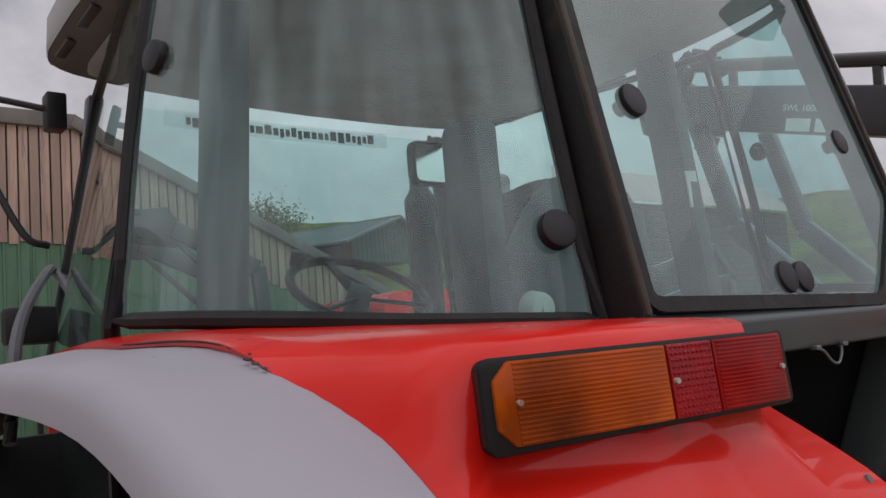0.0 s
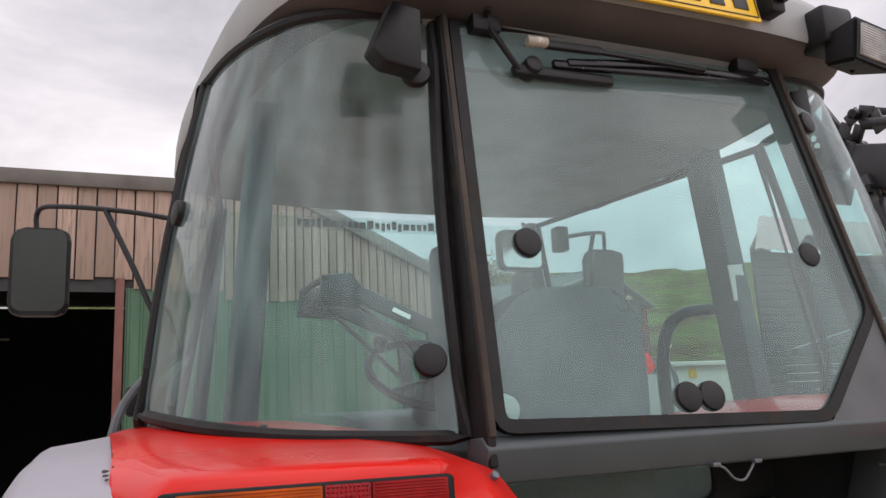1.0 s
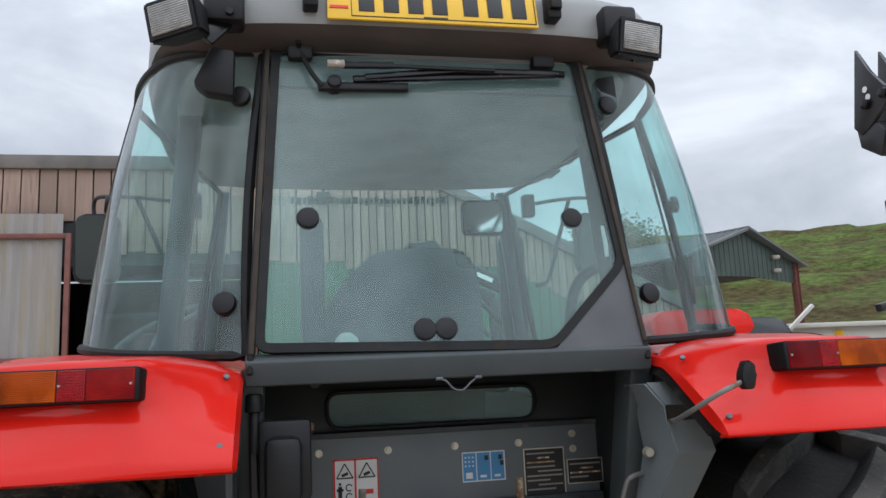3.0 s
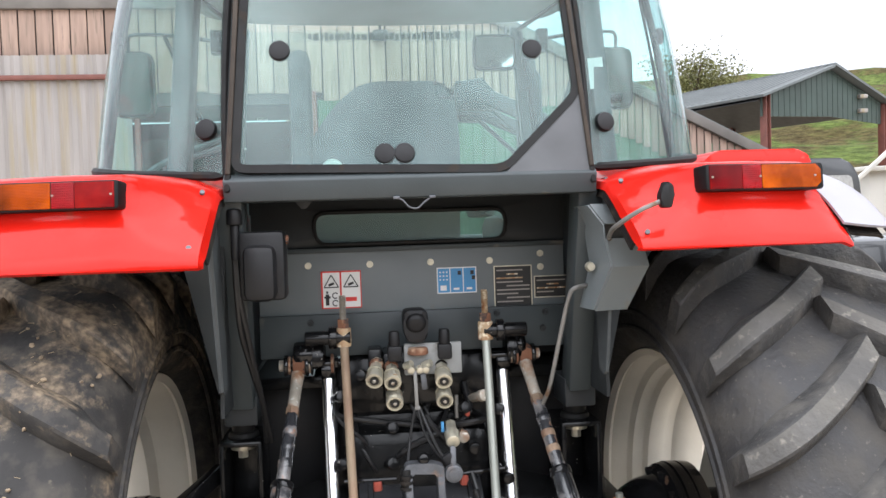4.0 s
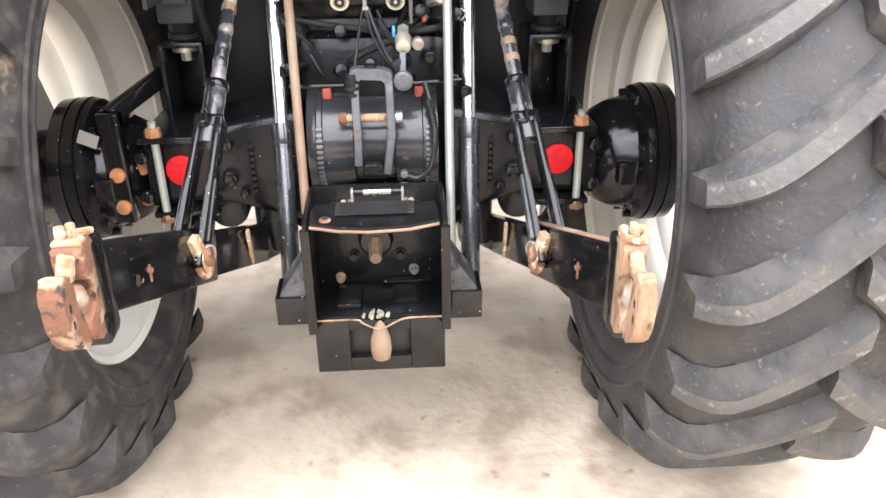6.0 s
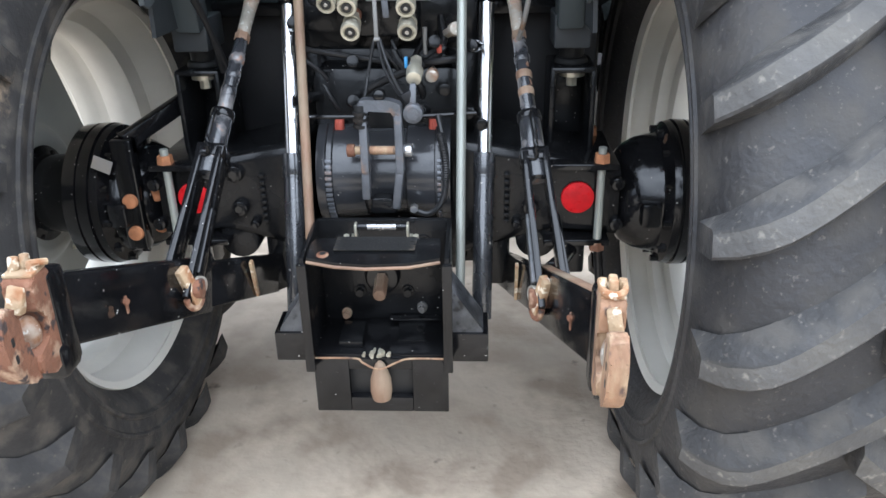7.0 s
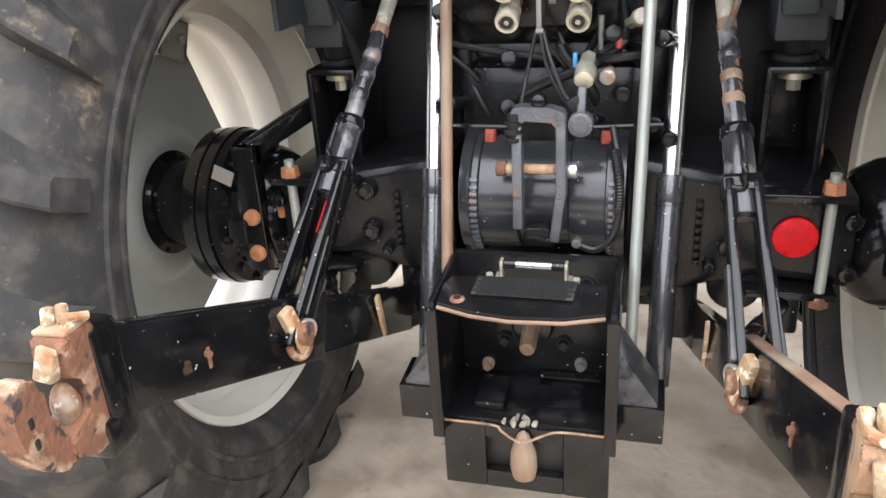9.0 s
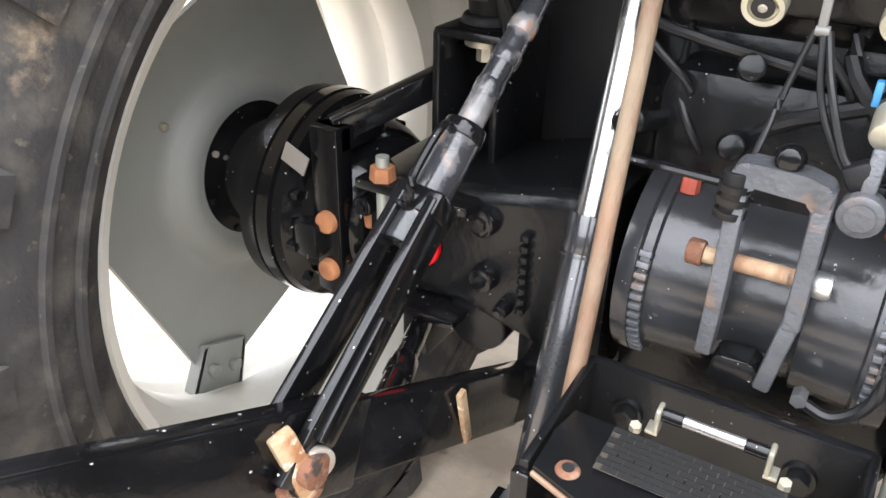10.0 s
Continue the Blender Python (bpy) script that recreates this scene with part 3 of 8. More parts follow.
def build_wheel(s, rubber, lugmat, label):
    wheel = new("rear_wheel")
    wheel.parent = tractor
    wheel.location = (s * XC, AX_Y, AX_Z)
    wheel["label"] = label
    # tyre carcass
    prof = []
    half = [(0.0, R_TYRE), (0.10, R_TYRE - 0.002), (0.20, R_TYRE - 0.010), (0.245, R_TYRE - 0.026), (0.275, R_TYRE - 0.060), (0.296, R_TYRE - 0.105), (0.310, 0.69), (0.306, 0.63), (0.285, 0.578), (0.252, 0.552), (0.228, 0.537)]
    prof = [(-a, r) for a, r in half[::-1]] + half[1:]
    bm = B()
    spin(bm, prof + [(0.190, 0.537), (-0.190, 0.537)], (0, 0, 0), "x", 96, closed=True)
    for v in bm.verts:
        if v.co.z < -AX_Z + 0.012:
            v.co.x *= 1 + 0.25 * (-AX_Z + 0.012 - v.co.z) / 0.05
            v.co.z = -AX_Z + 0.012
    part("tyre", bm, rubber, wheel, "black deep-lugged tractor tyre")
    # sidewall rib rings and lettering bars
    for rr, xx in ((0.612, 0.304), (0.662, 0.3115)):
        bm = B()
        for sg in (-1, 1):
            spin(bm, [(sg * (xx - 0.006), rr - 0.010), (sg * (xx + 0.004), rr - 0.004), (sg * (xx + 0.004), rr + 0.004), (sg * (xx - 0.006), rr + 0.010)], (0, 0, 0), "x", 96, closed=True)
        part("sidewall_rib", bm, rubber, wheel)
    # rim barrel
    bm = B()
    path = [(-0.195, 0.520), (-0.206, 0.540), (-0.197, 0.545), (-0.185, 0.541), (-0.172, 0.530), (-0.140, 0.526), (-0.128, 0.506), (-0.098, 0.503), (-0.086, 0.486), (-0.050, 0.482), (-0.036, 0.493), (-0.010, 0.495), (0.004, 0.482), (0.045, 0.480), (0.085, 0.486), (0.105, 0.518), (0.172, 0.530), (0.185, 0.541), (0.197, 0.545), (0.206, 0.540), (0.195, 0.520)]
    path = [(a * 1.185, r) for a, r in path]
    inner = [(a, r - 0.012) for a, r in path[::-1] if abs(a) < 0.225]
    spin(bm, path + inner, (0, 0, 0), "x", 96, closed=True)
    part("rim", bm, RIMWHITE, wheel, "cream painted steel rim")
    # centre disc with four flat sides, dished
    bm = B()
    disc_x = s * 0.037
    rings = []
    seg = 96
    for k_r, off in ((0.10, -0.022), (0.142, -0.021), (0.152, -0.026), (0.164, -0.028), (0.178, -0.022), (0.192, -0.006), (0.206, 0.004), (0.225, 0.006), (0.29, 0.004), (1.0, 0.0)):
        ring = []
        for k in range(seg):
            t = 2 * math.pi * k / seg
            q = ((t - radians(25) + math.pi / 4) % (math.pi / 2)) - math.pi / 4
            edge = min(0.466, 0.338 / math.cos(q))
            r = edge if k_r == 1.0 else k_r
            ring.append(bm.verts.new((disc_x + s * off, r * math.cos(t), r * math.sin(t))))
        rings.append(ring)
    fs = []
    for p, q in zip(rings, rings[1:]):
        for k in range(seg):
            fs.append(bm.faces.new((p[k], p[(k + 1) % seg], q[(k + 1) % seg], q[k])))
    bm.normal_update()
    bmesh.ops.solidify(bm, geom=fs, thickness=0.012)
    part("wheel_disc", bm, DISCGREY, wheel, "grey painted dished wheel disc")
    # brackets that hold the disc to the rim, two bolts each
    for k in range(4):
        bm = B()
        m = Matrix.Rotation(radians(-20) + k * math.pi / 2, 4, "X")
        lo_, hi_ = sorted((disc_x - s * 0.026, disc_x - s * 0.014))
        prism(bm, [(-0.060, 0.370), (0.060, 0.370), (0.070, 0.478), (-0.070, 0.478)], "x", lo_, hi_, 0.003)
        for sg in (-1, 1):
            prism(bm, [(sg * 0.060, 0.375), (sg * 0.050, 0.375), (sg * 0.060, 0.478), (sg * 0.070, 0.478)], "x", disc_x - s * 0.026, disc_x + s * 0.002)
        for yy in (-0.030, 0.030):
            cyl(bm, (disc_x - s * 0.042, yy, 0.425), (disc_x - s * 0.026, yy, 0.425), 0.014, 0.013, 10, 0.003)
        bmesh.ops.transform(bm, matrix=m, verts=bm.verts)
        part("rim_bracket", bm, DISCGREY, wheel)
    for ang, rr in ((143, 0.235), (-62, 0.24)):
        bm = B()
        c = (disc_x - s * 0.010, rr * math.cos(radians(ang)), rr * math.sin(radians(ang)))
        cyl(bm, c, (c[0] - s * 0.012, c[1], c[2]), 0.008, 0.007, 10, 0.002)
        part("disc_stud", bm, ZINC, wheel)
    # wheel bolts round the hub flange
    for k in range(8):
        t = 2 * math.pi * k / 8 + 0.2
        bm = B()
        c = (disc_x - s * 0.030, 0.122 * math.cos(t), 0.122 * math.sin(t))
        cyl(bm, c, (c[0] - s * 0.012, c[1], c[2]), 0.007, seg=6)
        part("wheel_bolt", bm, BLACKMATT if k % 3 else ZINC, wheel)
    # tread bars
    n_lugs = 21
    meshes = [link_mesh("lug", build_lug_mesh(sd), [lugmat, LUGTOP if s > 0 else lugmat], 35.0) for sd in (-1, 1)]
    for k in range(n_lugs):
        for i, sd in enumerate((-1, 1)):
            lug = new("lug", meshes[i])
            lug.parent = wheel
            a = 2 * math.pi * (k + 0.5 * i) / n_lugs + (0.245 if s < 0 else 0.239)
            lug.rotation_euler = (-a, 0, 0)
    return wheel


left_wheel = build_wheel(-1, MUDTYRE, MUDTYRE, "muddy black tractor tyre on a cream and grey steel wheel")
random.seed(21)


def build_mud(wheel):
    """Dried mud and straw caught between the upper tread bars."""
    bm = B()
    for k in range(70):
        a, x = radians(random.uniform(24, 82)), random.uniform(-0.10, 0.27)
        r = R_TYRE - 0.002 if x < 0.2 else R_TYRE - 0.03
        if random.random() < 0.35:
            r = R_LUG - 0.006 if x < 0.2 else R_LUG - 0.03
        c = Vector((x, -r * math.cos(a), r * math.sin(a)))
        out = Vector((0, -math.cos(a), math.sin(a)))
        sb = bmesh.new()
        bmesh.ops.create_icosphere(sb, subdivisions=2, radius=1.0)
        sz = random.uniform(0.002, 0.007)
        for v in sb.verts:
            v.co *= 1 + 0.45 * noise.noise(v.co * 1.9 + Vector((k, 0, 0)))
            v.co = Vector((v.co.x * sz * random.uniform(0.9, 1.1), v.co.y * sz * 0.8, v.co.z * 0.0035))
        rot = out.to_track_quat("Z", "Y").to_matrix().to_4x4()
        merge(bm, sb, Matrix.Translation(c) @ rot @ Matrix.Rotation(random.uniform(0, 6), 4, "Z"))
    ob = part("mud", bm, MUD, wheel, "dried brown mud on the tread")
    ob["kind"] = "stuff"
    bm = B()
    for k in range(70):
        a, x = radians(random.uniform(24, 84)), random.uniform(-0.12, 0.27)
        r = R_TYRE + 0.006 if x < 0.2 else R_TYRE - 0.02
        c = Vector((x, -r * math.cos(a), r * math.sin(a)))
        d = Vector((random.uniform(-1, 1), random.uniform(-0.5, 0.5), random.uniform(-0.6, 0.6))).normalized() * random.uniform(0.003, 0.010)
        cyl(bm, c - d, c + d, 0.0006, seg=4)
    ob = part("straw", bm, STRAW, wheel, "bits of dry straw stuck in mud")
    ob["kind"] = "stuff"


build_wheel(1, TYRE, LUG, "black tractor tyre with worn lugs on a cream and grey steel wheel")


build_mud(left_wheel)

# fenders ----------------------------------------------------------
FEND = [  # x, then (y, z) from front to the lower rear lip
    (0.460, [(0.80, 1.81), (0.45, 1.875), (0.10, 1.873), (-0.12, 1.865), (-0.27, 1.858), (-0.322, 1.838), (-0.408, 1.775), (-0.488, 1.722), (-0.522, 1.706), (-0.512, 1.700)]),
    (0.466, [(0.80, 1.83), (0.45, 1.895), (0.10, 1.893), (-0.12, 1.885), (-0.28, 1.878), (-0.336, 1.858), (-0.42, 1.795), (-0.502, 1.742), (-0.535, 1.708), (-0.525, 1.699)]),
    (0.515, [(0.80, 1.85), (0.45, 1.912), (0.10, 1.910), (-0.14, 1.903), (-0.31, 1.893), (-0.365, 1.872), (-0.435, 1.805), (-0.508, 1.746), (-0.538, 1.708), (-0.528, 1.699)]),
    (0.575, [(0.80, 1.86), (0.45, 1.922), (0.10, 1.920), (-0.16, 1.913), (-0.37, 1.903), (-0.42, 1.884), (-0.463, 1.815), (-0.515, 1.752), (-0.541, 1.709), (-0.531, 1.699)]),
    (0.620, [(0.80, 1.865), (0.45, 1.928), (0.10, 1.926), (-0.18, 1.918), (-0.45, 1.907), (-0.488, 1.892), (-0.494, 1.815), (-0.508, 1.780), (-0.543, 1.711), (-0.533, 1.700)]),
    (0.75, [(0.80, 1.87), (0.45, 1.932), (0.10, 1.930), (-0.18, 1.921), (-0.43, 1.909), (-0.472, 1.893), (-0.482, 1.81), (-0.500, 1.782), (-0.545, 1.712), (-0.535, 1.700)]),
    (0.885, [(0.80, 1.865), (0.45, 1.930), (0.10, 1.928), (-0.18, 1.918), (-0.41, 1.905), (-0.452, 1.888), (-0.462, 1.81), (-0.475, 1.785), (-0.540, 1.712), (-0.530, 1.700)]),
    (0.915, [(0.80, 1.86), (0.45, 1.926), (0.10, 1.924), (-0.17, 1.914), (-0.36, 1.885), (-0.42, 1.850), (-0.47, 1.800), (-0.50, 1.770), (-0.548, 1.712), (-0.538, 1.700)]),
    (0.940, [(0.80, 1.855), (0.45, 1.920), (0.10, 1.918), (-0.15, 1.908), (-0.28, 1.880), (-0.36, 1.842), (-0.43, 1.800), (-0.49, 1.752), (-0.545, 1.700), (-0.535, 1.690)]),
]
GREY = [
    (0.930, [(1.00, 1.80), (0.45, 1.914), (0.10, 1.912), (-0.15, 1.902), (-0.30, 1.874), (-0.40, 1.836), (-0.47, 1.794), (-0.53, 1.746)]),
    (0.99, [(1.00, 1.80), (0.45, 1.905), (0.10, 1.905), (-0.15, 1.895), (-0.30, 1.866), (-0.40, 1.828), (-0.47, 1.786), (-0.53, 1.738)]),
    (1.036, [(1.000, 1.794), (0.450, 1.899), (0.100, 1.899), (-0.150, 1.889), (-0.299, 1.861), (-0.398, 1.823), (-0.468, 1.782), (-0.527, 1.734)]),
    (1.049, [(1.000, 1.787), (0.450, 1.892), (0.100, 1.892), (-0.150, 1.882), (-0.298, 1.855), (-0.396, 1.818), (-0.465, 1.777), (-0.524, 1.729)]),
    (1.057, [(1.000, 1.774), (0.450, 1.879), (0.100, 1.879), (-0.150, 1.869), (-0.295, 1.844), (-0.392, 1.808), (-0.460, 1.767), (-0.518, 1.721)]),
    (1.060, [(1.000, 1.754), (0.450, 1.859), (0.100, 1.859), (-0.150, 1.849), (-0.292, 1.826), (-0.386, 1.792), (-0.452, 1.753), (-0.509, 1.708)]),
]


def loft(stations, s, n=3, thick=0.006, lean=0.0, sink=0.0):
    rows = []
    for x, pts in stations:
        skew = lean * max(0.0, min(1.0, (0.62 - x) / 0.158))
        pts = [(y, z - sink * max(0.0, min(1.0, (0.05 - y) / 0.3)) * max(0.0, min(1.0, (z - 1.79) / 0.08)) * max(0.0, min(1.0, (0.93 - x) / 0.05))) for y, z in pts]
        path = smooth_path([(s * (x + skew * max(0.0, min(1.0, (1.86 - z) / 0.15)) * (y < -0.2)), y, z) for y, z in pts], n)
        rows.append(path)
    bm = B()
    sheet(bm, rows, thick)
    return bm


for s in (-1, 1):
    T("fender", loft(FEND, s, sink=0.016), RED, "glossy red mudguard with chipped edge", 50)
    T("fender_extension", loft(GREY, s), SILVER, "silver grey plastic mudguard extension with paint chips", 50)
    # dirty near-black sheets added under the mudguard to deepen its shade, stop red bounce
    T("fender_liner", loft([(x, [(y + 0.018, z - 0.022) for y, z in pts[:-2]]) for x, pts in FEND], s, sink=0.016), UNDERSHADE, "near-black mud-stained sheet added to deepen the shade under the mudguard", 50)
    T("extension_liner", loft([(x - 0.012, [(y + 0.014, z - 0.020) for y, z in pts]) for x, pts in GREY[:4]], s), UNDERSHADE, "", 50)
    # added black sheet that keeps sky light from entering ahead of the wheel
    bm = B()
    box(bm, (min(s * 0.50, s * 1.045), 0.96, 1.05), (max(s * 0.50, s * 1.045), 0.98, 1.775), 0.004)
    T("front_flap", bm, RUBBER, "black sheet added at the mudguard front to block light")
    # bolts
    for p, d in (((0.905 * s, -0.33, 1.878), (0, 0, 1)), ((0.72 * s, -0.02, 1.930), (0, 0, 1)), ((0.484 * s, -0.350, 1.858), (-0.3 * s, -1, 0.8)), ((0.485 * s, -0.512, 1.738), (-0.2 * s, -1, 0.5))):
        bm = B()
        hexbolt(bm, p, d, 0.006, 0.006, 10)
        T("fender_bolt", bm, IRONGREY if d[2] < 1 else RUBBER)
    seam = [v for v in smooth_path([(s * 0.9405, y - 0.001, z + 0.0045) for y, z in FEND[8][1][2:9]], 8)]
    bm = B()
    tube(bm, seam, 0.0012, 6)
    T("fender_seam", bm, RUBBER)
    rng = random.Random(31 + s)
    for k in range(18):
        i = int(rng.uniform(0.25, 0.98) * (len(seam) - 2))
        way = (seam[i + 1] - seam[i]).normalized()
        across = Vector((1, 0, 0)).cross(way).normalized()
        c = seam[i] + Vector((rng.uniform(-0.009, 0.004), 0, 0)) + across * (0.0012 if across.z > 0 else -0.0012)
        r = rng.uniform(0.0016, 0.0042)
        bm = B()
        ring = [bm.verts.new(c + (Vector((1, 0, 0)) * math.cos(t) + way * math.sin(t) * rng.uniform(0.7, 1.6)) * r * rng.uniform(0.6, 1.2)) for t in [2 * math.pi * q / 7 for q in range(7)]]
        top = [bm.verts.new(v.co + (across if across.z > 0 else -across) * 0.0012) for v in ring]
        bm.faces.new(top)
        for q in range(7):
            bm.faces.new((ring[q], ring[(q + 1) % 7], top[(q + 1) % 7], top[q]))
        T("paint_chip", bm, CHIP)
    # tail lamp cluster: body, lenses, screws
    lamp = new("tail_lamp")
    lamp.parent = tractor
    lamp["label"] = "amber and red tail lamp in a black housing"
    m = Matrix.Translation((s * 0.7585, -0.497, 1.8525)) @ Matrix.Rotation(s * radians(7.0), 4, "Z") @ Matrix.Rotation(radians(-4), 4, "X") @ Matrix.Diagonal((0.95, 1.0, 0.86, 1.0))
    bm = B()
    prism(bm, [(-0.150 * s, -0.034), (0.150 * s, -0.036), (0.156 * s, -0.030), (0.156 * s, 0.028), (0.150 * s, 0.034), (-0.150 * s, 0.034), (-0.154 * s, 0.030), (-0.154 * s, -0.030)], "y", -0.0115, 0.040, 0.003)
    for v in bm.verts:
        if v.co.y > 0.02 and v.co.x * s > 0:
            v.co.x *= 0.84
    bmesh.ops.transform(bm, matrix=m, verts=bm.verts)
    part("lamp_housing", bm, LAMPBLACK, lamp, "black rubber lamp housing")
    cells = ((-0.146, -0.062, REDLENS, "dark red lens"), (-0.061, -0.012, REFLEXLENS, "red reflex lens"), (-0.010, 0.148, AMBER, "amber ribbed lens"))
    for a, b, mt, lb in cells:
        bm = B()
        if mt is AMBER:
            prism(bm, [(a * s, -0.0305), ((b - 0.013) * s, -0.0305), (b * s, -0.017), (b * s, 0.017), ((b - 0.013) * s, 0.0305), (a * s, 0.0305)], "y", -0.014, 0.0, 0.002)
        else:
            box(bm, (min(a * s, b * s), -0.014, -0.0305), (max(a * s, b * s), 0.0, 0.0305), 0.002)
        nr = 17
        for i in range(nr):
            z = -0.028 + 0.056 * i / (nr - 1)
            a2, b2 = (a + 0.003) * s, (b - (0.016 if mt is AMBER else 0.003)) * s
            if mt is not REFLEXLENS:
                box(bm, (min(a2, b2), -0.0148, z - 0.0008), (max(a2, b2), -0.013, z + 0.0008), 0.0003)
        if mt is REFLEXLENS:
            for i in range(10):
                for j in range(11):
                    cx, cz = (a + 0.004 + 0.0046 * i) * s, -0.0275 + 0.0055 * j
                    cyl(bm, (cx, -0.0135, cz), (cx, -0.0158, cz), 0.0021, 0.0003, 6)
        bmesh.ops.transform(bm, matrix=m, verts=bm.verts)
        part("lens", bm, mt, lamp, lb)
    for a in (-0.140, -0.016, 0.130):
        bm = B()
        cyl(bm, (a * s, -0.013, 0.0), (a * s, -0.0165, 0.0), 0.0028, 0.0024, 12)
        bmesh.ops.transform(bm, matrix=m, verts=bm.verts)
        part("screw", bm, DULLZINC, lamp)


# cab --------------------------------------------------------------
def wy(z):
    """The rear window's plane."""
    return -0.178 + 0.235 * (z - 2.21)


def on_rear(x, z, out=0.0):
    return (x, wy(z) - out * 0.973, z + out * 0.229)


def frame_strip(bm, poly, w, depth, out0=0.0):
    """A strip of width w along the inside of a closed polygon on the rear window's plane."""
    n = len(poly)
    c = Vector((sum(p[0] for p in poly) / n, sum(p[1] for p in poly) / n))
    pts = [Vector(p) for p in poly]
    inner = []
    for i in range(n):
        a, b, d = pts[i - 1], pts[i], pts[(i + 1) % n]
        e1, e2 = (b - a).normalized(), (d - b).normalized()
        n1, n2 = Vector((-e1.y, e1.x)), Vector((-e2.y, e2.x))
        if n1.dot(c - b) < 0:
            n1.negate()
        if n2.dot(c - b) < 0:
            n2.negate()
        k = (n1 + n2)
        inner.append(b + k * (w / max(0.3, (1 + n1.dot(n2)))))
    rings = [[bm.verts.new(on_rear(p.x, p.y, o)) for p in q] for q, o in ((pts, out0), (pts, out0 + depth), (inner, out0 + depth), (inner, out0))]
    for i in range(4):
        a, b = rings[i], rings[(i + 1) % 4]
        for k in range(n):
            bm.faces.new((a[k], a[(k + 1) % n], b[(k + 1) % n], b[k]))
    return bm


def rounded(poly, r, n=4):
    out = []
    k = len(poly)
    for i in range(k):
        a, b, c = Vector(poly[i - 1]), Vector(poly[i]), Vector(poly[(i + 1) % k])
        u, v = (a - b).normalized(), (c - b).normalized()
        rr = min(r, 0.45 * (a - b).length, 0.45 * (c - b).length)
        p, q = b + u * rr, b + v * rr
        for j in range(n + 1):
            t = j / n
            out.append(tuple((1 - t) ** 2 * p + 2 * t * (1 - t) * b + t * t * q))
    return out


WIN = [(-0.392, 2.662), (0.402, 2.668), (0.432, 2.085), (0.228, 1.890), (-0.434, 1.905)]
WINR = rounded(WIN, 0.035)
bm = B()
frame_strip(bm, WINR, 0.020, 0.014)
rear_window = T("rear_window", bm, RUBBER, "black rubber seal of the tinted rear window")
bm = B()
bm.faces.new([bm.verts.new(on_rear(x, z, 0.006)) for x, z in WINR])
g = T("pane", bm, REARGLASS, "tinted hinged rear pane with dust and painted sky haze", parent=rear_window)
g.visible_shadow = False
# filler corner
bm = B()
s_ = [(0.220, 1.884), (0.437, 2.096), (0.442, 1.884)]
v0 = [bm.verts.new(on_rear(x, z, 0.0)) for x, z in s_]
v1 = [bm.verts.new(on_rear(x, z, 0.012)) for x, z in s_]
bm.faces.new(v1)
for i in range(3):
    bm.faces.new((v0[i], v0[(i + 1) % 3], v1[(i + 1) % 3], v1[i]))
T("corner_panel", bm, TRIM, "dark grey triangular corner panel")

